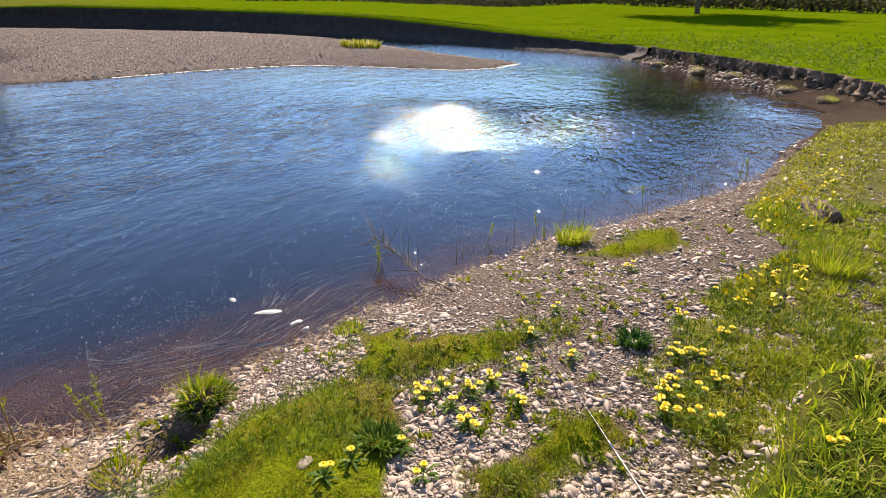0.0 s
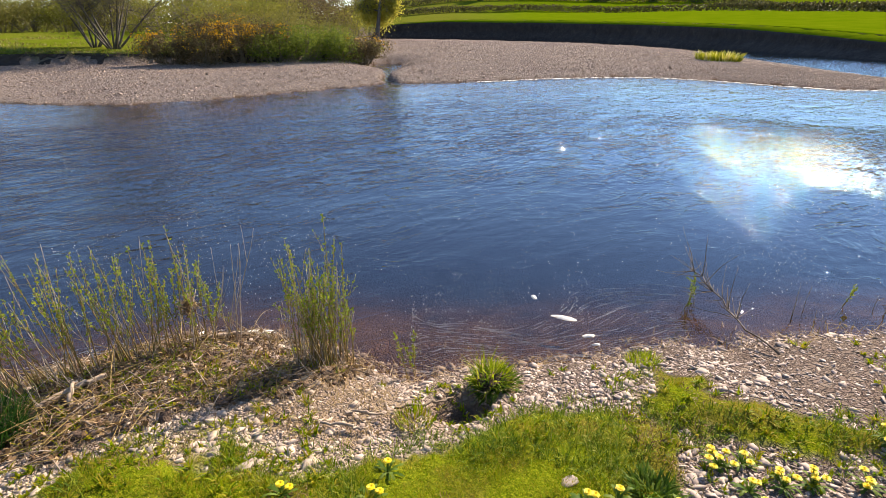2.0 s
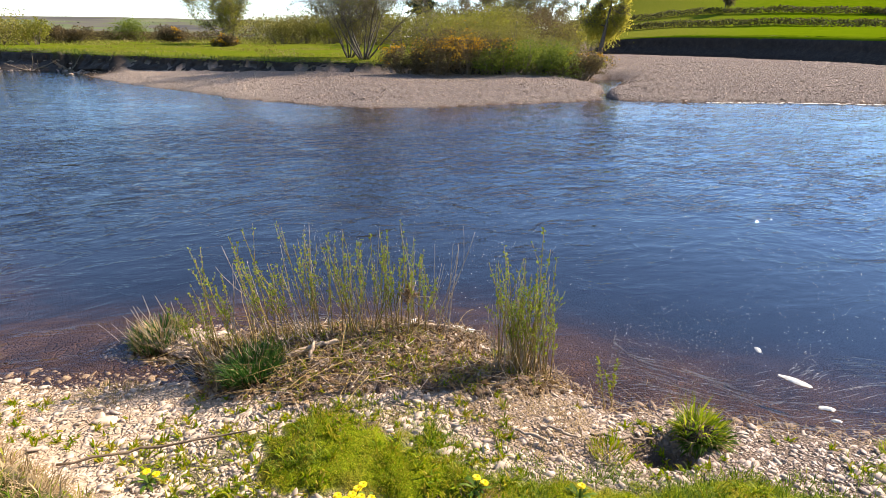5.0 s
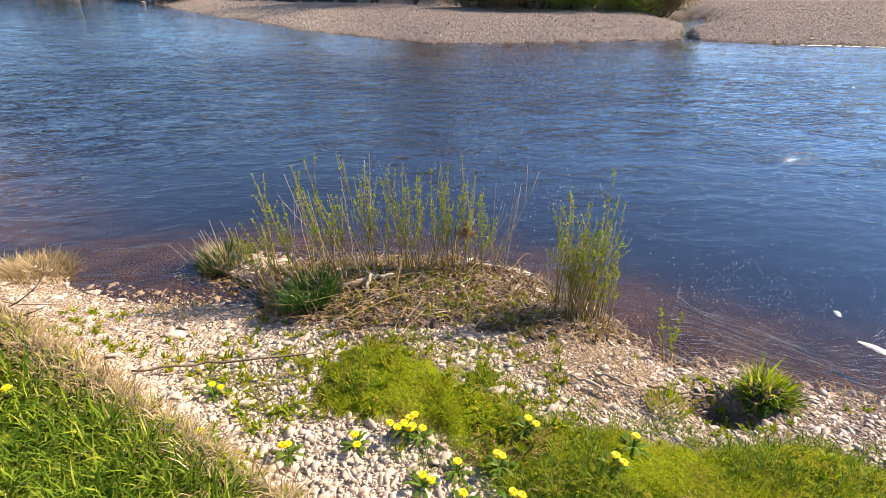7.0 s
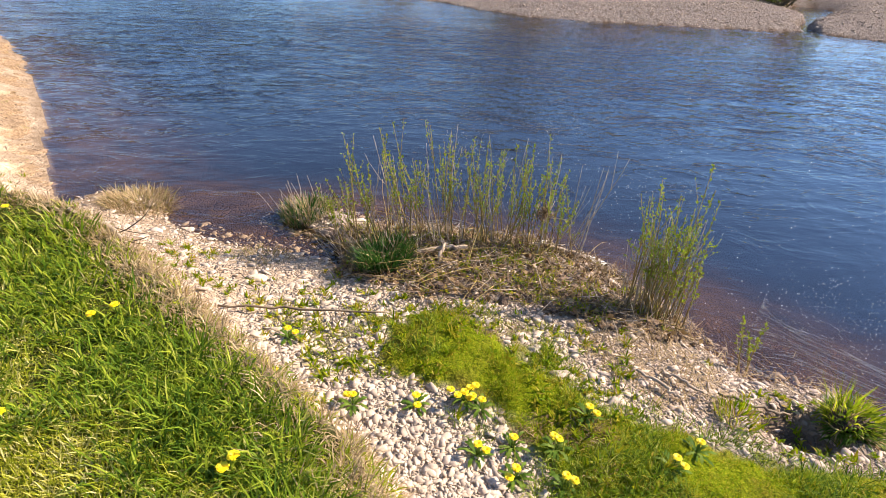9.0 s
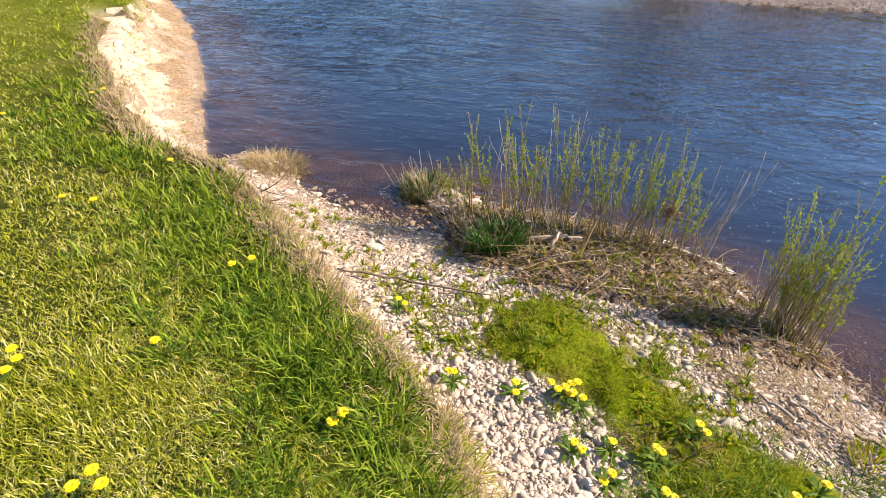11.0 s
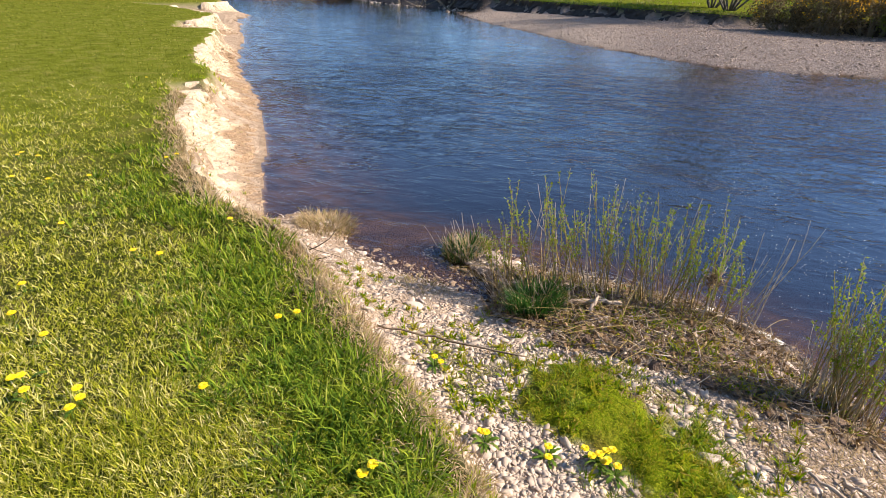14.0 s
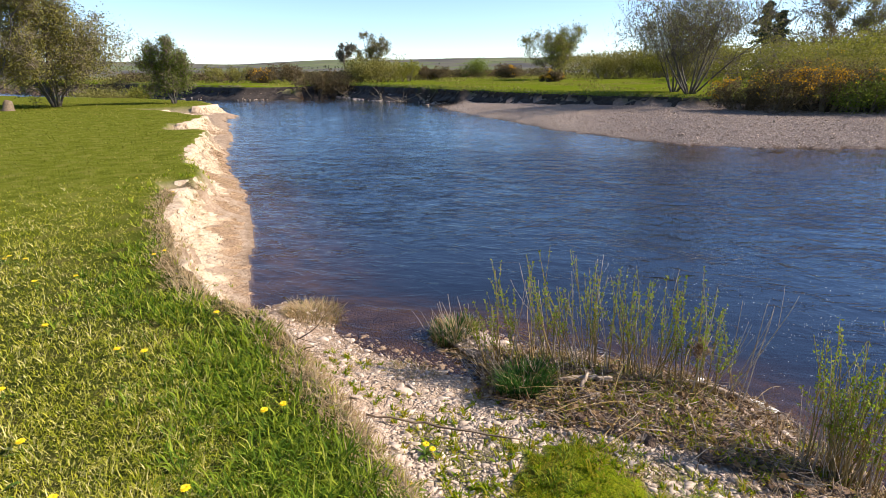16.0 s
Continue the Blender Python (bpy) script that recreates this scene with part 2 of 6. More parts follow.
NEAR_SHORE += [(1.9, 2.12), (2.25, 2.02), (2.5, 1.78), (2.97, 1.5), (3.5, 1.27), (3.62, 1.02), (4.0, 0.9), (4.5, 0.5), (5.35, 0.0),
               (6.0, -0.72), (6.7, -1.4), (7.6, -2.15), (8.6, -2.85), (11.1, -4.0), (12.5, -4.9), (15.4, -6.0), (16.8, -6.0),
               (19.9, -5.9), (21.3, -5.2), (24.2, -5.0), (29.3, -3.2), (31.6, -2.6), (34, -2.2), (37.2, 1.0), (40.7, 5.1),
               (45.9, 12.4), (50.6, 19.2), (56, 32), (57, 47), (52, 58), (47, 68), (60, 110), (300, 500), (3000, 3000),
               (3000, -3000), (-3000, -3000), (-3000, 900)]
# edge of the upper meadow on the near side
NEAR_EDGE = [(-400, 138), (-120, 70.5), (-60, 44.8), (-45, 40), (-30, 35), (-22.7, 31.5), (-18.6, 27.4), (-18.0, 22.0), (-13.6, 19.3),
             (-12.0, 15.6), (-10.2, 14.4), (-8.0, 10.7), (-6.9, 8.9), (-6.0, 8.1), (-5.2, 6.8), (-4.75, 5.75), (-4.1, 4.9),
             (-3.45, 4.05), (-2.95, 3.5), (-2.35, 3.05), (-1.75, 2.8), (-1.4, 2.45), (-1.1, 2.15), (-0.75, 1.8), (-0.45, 1.5),
             (-0.22, 1.25), (0.05, 0.8), (0.5, 0.25), (1.2, -0.45), (1.85, -1.02), (2.5, -1.38), (3.3, -2.3), (4.6, -3.6)]
NEAR_EDGE += [(7, -5.4), (10, -6.6), (14.0, -7.15), (17.7, -7.2), (22.2, -6.25), (26.4, -5.1), (29.6, -4.1), (31.6, -3.6), (34, -3.2),
              (37.9, 0.3), (41.4, 4.5), (46.7, 11.8), (51.4, 18.7), (56.9, 31.8), (57.9, 47.2), (52.8, 58.5), (48.5, 68),
              (61, 110), (301, 499), (3000, 2990), (3000, -3000), (-3000, -3000), (-3000, 890)]
# shoreline and meadow edge of the far side
FAR_SHORE = [(-3000, 1000), (-400, 175), (-120, 88), (-75, 66), (-54, 58.5), (-36, 48.8), (-29, 46.2), (-25, 49), (-21.7, 52.4), (-17, 47),
             (-13.5, 43.2), (-10.2, 41.2), (-8.4, 37.6), (-5.2, 30), (-2.2, 25), (0.3, 20.6), (2.6, 18.2), (3.8, 17.0), (5.5, 16.8), (8.7, 16.6),
             (11.2, 16.7), (12.2, 16.9), (13.2, 16.2), (15.6, 15.0), (18, 14.2), (20.2, 13.2), (22.2, 11.6), (22.7, 9.5), (22.6, 5.0),
             (24.2, 3.5), (27, 2.9), (28.6, 4.4), (30.5, 6.9), (33.4, 9.7), (40, 15), (45.7, 20.5), (50, 33), (50, 47), (45, 58), (40, 68),
             (55, 112), (295, 500), (3000, 3010), (3000, 6000), (-3000, 6000)]
FAR_EDGE = [(-3000, 1003), (-400, 177), (-120, 90), (-75, 67.5), (-54, 60), (-36, 50), (-29, 47.6), (-25, 50.4), (-21.5, 54), (-16.5, 48.6),
            (-13, 45.4), (-9.8, 42.6), (-8.4, 39.6), (-4.7, 36.5), (-1.0, 33.4), (3.2, 30.4), (6.2, 28.2), (8.7, 26.4), (12.5, 24.6),
            (14.9, 24.2), (16.2, 27.5), (19.0, 32), (24, 40), (31, 50), (36, 62), (40, 75), (54, 115), (294, 502), (3000, 3013),
            (3000, 6000), (-3000, 6000)]


def fade(a, b, v):
    s = np.clip((v - a) / (b - a), 0, 1)
    return s * s * (3 - 2 * s)


def lattice(ix, iy, seed):
    h = (ix.astype(np.int64) * 374761393 + iy.astype(np.int64) * 668265263 + seed * 1442695041) & 0x7FFFFFFF
    h = ((h ^ (h >> 13)) * 1274126177) & 0x7FFFFFFF
    return ((h ^ (h >> 16)) & 0xFFFF) / 65535.0


def rough2(x, y, scale, seed=0, octaves=3):
    """Smooth random relief between -1 and 1."""
    total, amp, norm = 0.0, 1.0, 0.0
    for o in range(octaves):
        u, v = x * scale * 2 ** o, y * scale * 2 ** o
        iu, iv = np.floor(u), np.floor(v)
        fu, fv = u - iu, v - iv
        fu, fv = fu * fu * (3 - 2 * fu), fv * fv * (3 - 2 * fv)
        a, b = lattice(iu, iv, seed + o), lattice(iu + 1, iv, seed + o)
        c, d = lattice(iu, iv + 1, seed + o), lattice(iu + 1, iv + 1, seed + o)
        total = total + amp * ((a * (1 - fu) + b * fu) * (1 - fv) + (c * (1 - fu) + d * fu) * fv)
        norm, amp = norm + amp, amp * 0.5
    return total / norm * 2 - 1


def inside(x, y, poly):
    """Distance to the outline of a polygon, positive inside it."""
    best, flag = np.full(x.shape, 1e12), np.zeros(x.shape, bool)
    for (ax, ay), (bx, by) in zip(poly, poly[1:] + poly[:1]):
        ex, ey = bx - ax, by - ay
        s = np.clip(((x - ax) * ex + (y - ay) * ey) / (ex * ex + ey * ey), 0, 1)
        best = np.minimum(best, (x - ax - s * ex) ** 2 + (y - ay - s * ey) ** 2)
        if ay != by:
            flag ^= ((ay > y) != (by > y)) & (x < ex * (y - ay) / ey + ax)
    return np.where(flag, 1, -1) * np.sqrt(best)


# flood debris under the willows
DEBRIS = [(-0.4, 3.05), (-0.5, 3.6), (0.1, 3.85), (0.8, 3.75), (1.5, 3.35), (1.8, 2.6), (1.65, 2.35), (1.16, 2.35), (0.66, 2.55), (0.1, 2.6)]
# trampled soil and thatch beside it
DRYAREA = [(0.95, 2.42), (1.5, 2.35), (1.7, 2.1), (1.5, 1.8), (1.2, 1.75), (1.0, 1.95)]
# mossy turf on the beach
PATCHES = [
    [(-0.08, 2.05), (-0.25, 2.38), (0.1, 2.46), (0.42, 2.46), (0.62, 2.27), (0.7, 2.05), (0.72, 1.84), (0.9, 1.75), (1.2, 1.6), (1.6, 1.45), (1.95, 1.38), (2.3, 1.2), (2.4, 0.88),
     (2.3, 0.68), (2.0, 0.55), (1.7, 0.45), (1.2, 0.9), (0.72, 1.25), (0.55, 1.55), (0.28, 1.78), (0.04, 1.9)],
    [(2.55, 1.02), (2.97, 1.16), (3.1, 0.88), (2.9, 0.7), (3.05, 0.31), (3.3, -0.02), (3.25, -0.17), (3.0, -0.04), (2.8, 0.24), (2.6, 0.57), (2.5, 0.8)],
    [(1.95, 0.2), (2.1, 0.04), (2.32, -0.2), (2.43, -0.4), (2.22, -0.47), (2.05, -0.36), (1.75, -0.15), (1.5, 0.0), (1.65, 0.15)],
    [(4.6, -0.3), (5.1, -0.6), (5.45, -1.15), (5.0, -1.12), (4.55, -0.7)],
]
# thin weeds and turf growing through the stones
WEEDS = [
    [(2.83, -0.5), (3.16, -0.8), (3.6, -1.0), (4.3, -1.5), (4.9, -2.0), (4.0, -2.6), (2.74, -1.35), (2.3, -0.95), (2.36, -0.68)],
    [(9.3, -3.35), (12.9, -5.2), (13.3, -6.4), (4.2, -3.0), (4.6, -2.1), (6.0, -1.9), (7.6, -2.6)],
    [(-0.76, 2.5), (-0.45, 2.45), (0.0, 2.3), (0.0, 1.98), (-0.4, 1.95), (-0.7, 2.1)],
    [(-0.1, 2.35), (0.4, 2.5), (0.9, 2.35), (0.7, 2.2), (0.3, 2.2)],
]


# undercut hollow in the beach edge
HX, HY = 1.86, 1.68

# bites that the river has taken out of the cliff's edge
BITES = [[(-21.0, 23.4), (-20.2, 24.2), (-17.2, 26.2), (-16.0, 24.4), (-16.8, 22.6), (-18.6, 22.6)], [(-12.6, 15.9), (-11.0, 16.6), (-9.8, 14.2), (-11.2, 13.8)], [(-5.6, 6.6), (-5.35, 6.9), (-4.6, 6.4), (-4.8, 5.9)]]


def survey(x, y):
    """Height and cover of the ground at the given places."""
    r, az = np.hypot(x, y), np.degrees(np.arctan2(x, y))
    wob = rough2(x, y, 1.7, 3) * np.clip(r * 0.022, 0.05, 0.5)
    d1, u1 = inside(x, y, NEAR_SHORE) + wob * 0.5, inside(x, y, NEAR_EDGE) + wob * 0.7
    u1 = u1 - 1.8 * fade(32, 38, r) * fade(22, 30, az) - 0.12 * fade(11, 14, r) * fade(60, 75, az) * (1 - fade(32, 38, r))
    for p in BITES:
        u1 = np.minimum(u1, -inside(x, y, p) + wob * 0.3)
    d2, u2 = inside(x, y, FAR_SHORE) + wob * 0.6, inside(x, y, FAR_EDGE) + wob
    east = fade(25, 45, az) * (1 - fade(140, 170, az))
    top1 = 0.65 + 0.10 * fade(12, 18, r) * east + 0.95 * (1 - fade(66, 98, az)) * fade(18, 40, r) * east
    top1 = top1 + east * ((0.026 + 0.019 * fade(80, 92, az)) * np.maximum(r - 45, 0) + 0.13 * np.maximum(r - 200, 0) * (1 - fade(350, 700, r) * 0.6))
    top1 = np.minimum(top1, 75 + 12 * rough2(x, y, 0.004, 9))
    top1 = top1 + rough2(x, y, 0.9, 5) * 0.03 * (1 - fade(30, 60, r)) + rough2(x, y, 0.02, 6) * fade(60, 200, r) * 0.8
    north = fade(-80, -50, az) * (1 - fade(2, 14, az))
    top2 = 0.95 + 0.012 * np.clip(r - 28, 0, 60) + rough2(x, y, 0.12, 7) * 0.12 + rough2(x, y, 0.5, 17) * 0.05
    hill = fade(600, 1500, r) * north * (30 + 15 * rough2(x, y, 0.0022, 8))
    top2 = top2 + hill + east * fade(150, 260, r) * 0.10 * np.maximum(r - 160, 0) * (1 - fade(300, 600, r) * 0.5)
    top2 = np.minimum(top2, 75 + 12 * rough2(x, y, 0.004, 9))
    top1 = top1 + hill * (az < 20)
    h = np.full(x.shape, -1.0)
    # near side
    a, b = np.maximum(d1, 0), np.maximum(-u1, 0)
    gap = a + b
    s = a / np.maximum(gap, 1e-6)
    ridge = rough2(x, y, 3.5, 11) * 0.10 + rough2(x * 1.0, y, 11, 12, 2) * 0.05
    cliff = top1 * np.clip(0.55 * s ** 1.5 + 0.38 * fade(0.72, 0.97, s + ridge) + ridge * 0.6 * s * (1 - s) * 2, 0, 1)
    shelf = 0.015 + 0.27 * (1 - np.exp(-a / 0.75)) + rough2(x, y, 1.3, 13) * 0.035 * np.clip(a * 2, 0, 1) + 0.06 * fade(3, 12, a)
    width = 0.22 + 0.6 * fade(3, 8, r) * (x > -4) * (1 - fade(11, 14, r) * (az > 70))
    bank = shelf + (top1 - shelf) * fade(0, 1, 1 - b / width)
    beach = fade(0.9, 1.7, gap)
    land1 = np.where(u1 > 0, top1, cliff * (1 - beach) + bank * beach)
    mound = np.full(x.shape, -9.0)
    for p in PATCHES:
        mound = np.maximum(mound, inside(x, y, p))
    mound = mound + rough2(x, y, 4, 15, 4) * 0.17 + rough2(x, y, 15, 14, 2) * 0.06
    weed = np.full(x.shape, -9.0)
    for p in WEEDS:
        weed = np.maximum(weed, inside(x, y, p))
    weed = fade(-0.1, 0.15, weed) * fade(-0.55, 0.1, rough2(x, y, 5, 16, 3) + 0.3 * fade(4.5, 6, r))
    land1 = land1 + 0.045 * fade(-0.05, 0.22, mound) * (u1 < 0)
    # undercut hollow beside the rushes
    land1 = land1 - 0.30 * np.exp(-(((x - HX) / 0.16) ** 2 + ((y - HY) / 0.13) ** 2) ** 2)
    land1 = np.where((np.abs(x - HX) < 0.4) & (np.abs(y - HY) < 0.4) & (d1 > 0.06), np.maximum(land1, 0.03), land1)
    # far side
    a2, b2 = np.maximum(d2, 0), np.maximum(-u2, 0)
    gap2 = a2 + b2
    s2 = a2 / np.maximum(gap2, 1e-6)
    shelf2 = 0.02 + 0.46 * (1 - np.exp(-a2 / 2.6)) + rough2(x, y, 0.35, 18) * 0.07 * np.clip(a2, 0, 1) + rough2(x, y, 2.0, 19) * 0.02 * np.clip(a2, 0, 1)
    run, side = (x - 12.3) * 0.57 + (y - 16.3) * 0.82, (x - 12.3) * 0.82 - (y - 16.3) * 0.57
    side = side + 0.35 * rough2(run, run * 0, 0.5, 23)
    pool = (0.42 + 0.38 * fade(2.5, 5, run)) * np.exp(-(side / (0.20 + 0.95 * fade(3.5, 6.5, run))) ** 2) * fade(-1.5, 0.0, run) * (1 - fade(10.5, 12.5, run))
    shelf2 = shelf2 - pool
    bank2 = shelf2 + (top2 - shelf2) * fade(0, 1, 1.15 - b2 / 0.7)
    cliff2 = top2 * np.clip(0.4 * s2 + 0.6 * fade(0.35, 0.8, s2 + ridge), 0, 1)
    far_beach = fade(2.2, 3.4, gap2)
    land2 = np.where(u2 > 0, top2, cliff2 * (1 - far_beach) + bank2 * far_beach)
    out = np.minimum(np.maximum(-d1, 0), np.maximum(-d2, 0))
    cove = 1 - 0.8 * np.exp(-(((x + 1.3) / 1.5) ** 2 + ((y - 4.0) / 0.9) ** 2)) - 0.35 * np.exp(-(((x - 2.2) / 1.3) ** 2 + ((y - 2.6) / 0.8) ** 2))
    floor_depth = -(0.02 + 1.25 * (1 - np.exp(-out * cove / 3.6)))
    h = np.where(d1 > 0, land1, np.where(d2 > 0, land2, floor_depth))
    h = np.where((d1 > 0) & (d2 > 0), np.maximum(land1, land2), h)
    # Dark soil under the debris; the last term paints shade into the hollow.
    soil_and_shade = fade(-0.08, 0.1, inside(x, y, DEBRIS) + 0.08 * rough2(x, y, 4, 33)) * (d1 > 0.0) + 1.6 * np.exp(-(((x - HX) / 0.18) ** 2 + ((y - HY) / 0.15) ** 2))
    soil_and_shade = np.maximum(soil_and_shade, 0.5 * fade(-0.08, 0.12, inside(x, y, DRYAREA) + 0.1 * rough2(x, y, 4, 79)))
    slope = fade(55, 75, az) * (1 - fade(9, 12, r)) * (u1 > -0.55)
    turf1 = np.maximum(fade(-0.10, 0.06, u1 + rough2(x, y, 4, 21, 2) * 0.06), np.maximum(fade(-0.03, 0.05, mound), weed * 0.75) * (d1 > 0.02))
    turf2 = fade(-0.35, 0.1, u2 + rough2(x, y, 1.2, 22) * 0.25) * (d2 > 0)
    turf = np.where(d1 > 0, np.maximum(turf1, slope * fade(-0.55, -0.3, u1 + 0.15 * rough2(x, y, 3, 35))) * (1 - np.clip(soil_and_shade, 0, 1)), turf2)
    face = (u1 < 0.02) * (d1 > 0) * np.maximum((1 - beach), 1 - fade(0.05, 0.42, b))
    face2 = (u2 < 0.02) * (d2 > 0) * np.maximum((1 - far_beach), 1 - fade(0.2, 0.9, b2))
    earth = np.clip(face + face2 + soil_and_shade * 0.85 + (x < -3.2) * (d1 > 0) * (u1 < 0.02), 0, 1)
    # Painted shade of far and east banks and hollow, dark soil, slightly the bar.
    damp_and_shade = np.clip((d2 > 0) * face2 + fade(60, 75, az) * fade(9, 13, r) + soil_and_shade * 0.6 + 0.15 * (d2 > 0) * (u2 < 0), 0, 1.0)
    return dict(h=h, bar=(d2 > 0) * 1.0, moss=fade(-0.05, 0.02, mound) * (u1 < 0) * (d1 > 0), hazy_hill=fade(200, 520, r) * north, distant=fade(3.0, 9, r), damp_and_shade=damp_and_shade, turf=turf, earth=earth, bed=1 - fade(-0.03, 0.025, h), deep=fade(0.08, 0.62, -h),
                lush=(1 - 0.9 * fade(90, 300, r) * north) * fade(30, 46, r) * fade(40, 52, az) * (d1 > 0) + fade(26, 34, r) * (d2 > 0) * 0.5 * fade(-0.35, 0.35, rough2(x, y, 0.22, 61)) * (1 - 0.9 * fade(60, 110, r) * north) + fade(14, 20, r) * fade(75, 90, az) * (d1 > 0) * (1 - fade(30, 46, r)),
                d1=d1, u1=u1, d2=d2, u2=u2, mound=mound, weed=weed, out=out)


def heights(x, y):
    return survey(np.atleast_1d(np.asarray(x, float)), np.atleast_1d(np.asarray(y, float)))["h"]


def sheet(name, az, rad, fn, material):
    """A round sheet of ground about the standpoint, finer near it."""
    A, Rr = np.meshgrid(np.radians(az), rad, indexing="ij")
    x, y = (Rr * np.sin(A)).ravel(), (Rr * np.cos(A)).ravel()
    got = fn(x, y)
    na, nr = len(az), len(rad)
    co = np.stack([x, y, got["h"]], 1)
    i = np.arange(na * nr).reshape(na, nr)
    j = np.roll(i, -1, 0)
    quads = np.stack([i[:, :-1], i[:, 1:], j[:, 1:], j[:, :-1]], -1).reshape(-1, 4)[:, ::-1]
    me = bpy.data.meshes.new(name)
    me.vertices.add(len(co))
    me.vertices.foreach_set("co", co.ravel())
    me.loops.add(quads.size)
    me.loops.foreach_set("vertex_index", quads.ravel().astype(np.int32))
    me.polygons.add(len(quads))
    me.polygons.foreach_set("loop_start", np.arange(0, quads.size, 4, dtype=np.int32))
    me.polygons.foreach_set("use_smooth", np.ones(len(quads), bool))
    me.update(calc_edges=True)
    for key in got:
        if key in ("turf", "earth", "bed", "deep", "lush", "chop", "riffle", "spark", "fine", "damp_and_shade", "distant", "hazy_hill", "moss", "bar"):
            at = me.attributes.new(key, "FLOAT", "POINT")
            at.data.foreach_set("value", got[key].astype(np.float32))
    me.materials.append(material)
    return new(name, me)


AZ = np.concatenate([np.arange(-86, 152, 0.38), np.arange(152, 274, 4.0)])
RAD = np.concatenate([[0.02], 0.35 * 1.0185 ** np.arange(299), 83 * 1.07 ** np.arange(0, 59)])
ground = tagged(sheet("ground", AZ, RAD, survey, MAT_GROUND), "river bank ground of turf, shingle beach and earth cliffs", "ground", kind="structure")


def water_level(x, y):
    out = survey(x, y)["out"]
    r = np.hypot(x, y)
    az = np.degrees(np.arctan2(x, y))
    rr = r + 0.6 * rough2(x, y, 0.5, 31)
    chop = 0.10 + 0.8 * fade(9.4, 11.8, rr) * (1 - 0.93 * fade(12.5, 15.5, r)) * (1 - 0.5 * fade(13, 17, r) * fade(40, 72, az)) * (0.2 + 0.8 * fade(64, 75, az)) * (1 - 0.6 * fade(88, 97, az))
    calm = np.exp(-((r - 19) / 4.0) ** 2) * fade(77, 84, az)
    glow = fade(8.8, 10.4, rr) * (1 - fade(12.5, 15, rr)) * fade(65, 75, az)
    spark = 0.85 * glow + 0.15 * fade(8.5, 11, rr) * (1 - fade(26, 34, r)) * fade(5, 40, az) * (1 - fade(66, 74, az)) * (1 - fade(12, 16, r) * fade(40, 55, az)) + 0.7 * fade(25, 29, r) * fade(70, 78, az)
    spark = np.clip(spark, 0.012, 1) * (1 - 0.85 * calm) * (1 - 0.8 * fade(93, 98, az) * (1 - fade(14, 16, r)))
    fine = (0.10 + 0.16 * (1 - fade(30, 50, az)) + 0.75 * fade(5.0, 10.0, r)) * (1 - 0.6 * calm) * (1 - 0.8 * fade(12, 15, r) * fade(48, 62, az)) * (1 - 0.6 * fade(13, 18, r) * (1 - fade(40, 60, az)))
    tongue = 1.5 * fade(6, 11, r) * (1 - 0.85 * fade(12.5, 17, r)) + 0.5 * np.exp(-((r - 17) / 1.2) ** 2) * (1 - fade(14, 24, az))
    return dict(h=np.zeros(x.shape), chop=chop, spark=spark, fine=fine, riffle=0.15 + tongue * (1 - 0.8 * fade(34, 54, az)))


WAZ = np.concatenate([np.arange(-62, 130, 1.0), np.arange(130, 298, 8.0)])
WRAD = np.concatenate([[0.5], 1.2 * 1.06 ** np.arange(85)])
water = tagged(sheet("river_water", WAZ, WRAD, water_level, MAT_WATER), "dark blue rippled river water with sun glitter", "river", kind="structure")
water.visible_shadow = False


# ---- making meshes ----
def tri_mesh(name, co, tris, material, smooth=False):
    co, tris = np.asarray(co, np.float32), np.asarray(tris, np.int32)
    me = bpy.data.meshes.new(name)
    me.vertices.add(len(co))
    me.vertices.foreach_set("co", co.ravel())
    me.loops.add(tris.size)
    me.loops.foreach_set("vertex_index", tris.ravel())
    me.polygons.add(len(tris))
    me.polygons.foreach_set("loop_start", np.arange(0, tris.size, 3, dtype=np.int32))
    if smooth:
        me.polygons.foreach_set("use_smooth", np.ones(len(tris), bool))
    me.update(calc_edges=True)
    me.materials.append(material)
    return me


def part(name, me, parent, label=""):
    ob = new(name, me)
    ob.parent = parent
    return tagged(ob, label)


def thing(name, place, label, category, group=""):
    ob = new(name)
    ob.empty_display_size = 0.05
    ob.location = place
    return tagged(ob, label, category, group)


def join(chunks):
    """One pair of points and triangles from many."""
    cos, tris, at = [], [], 0
    for c, t in chunks:
        cos.append(c)
        tris.append(np.asarray(t) + at)
        at += len(c)
    return np.concatenate(cos), np.concatenate(tris)


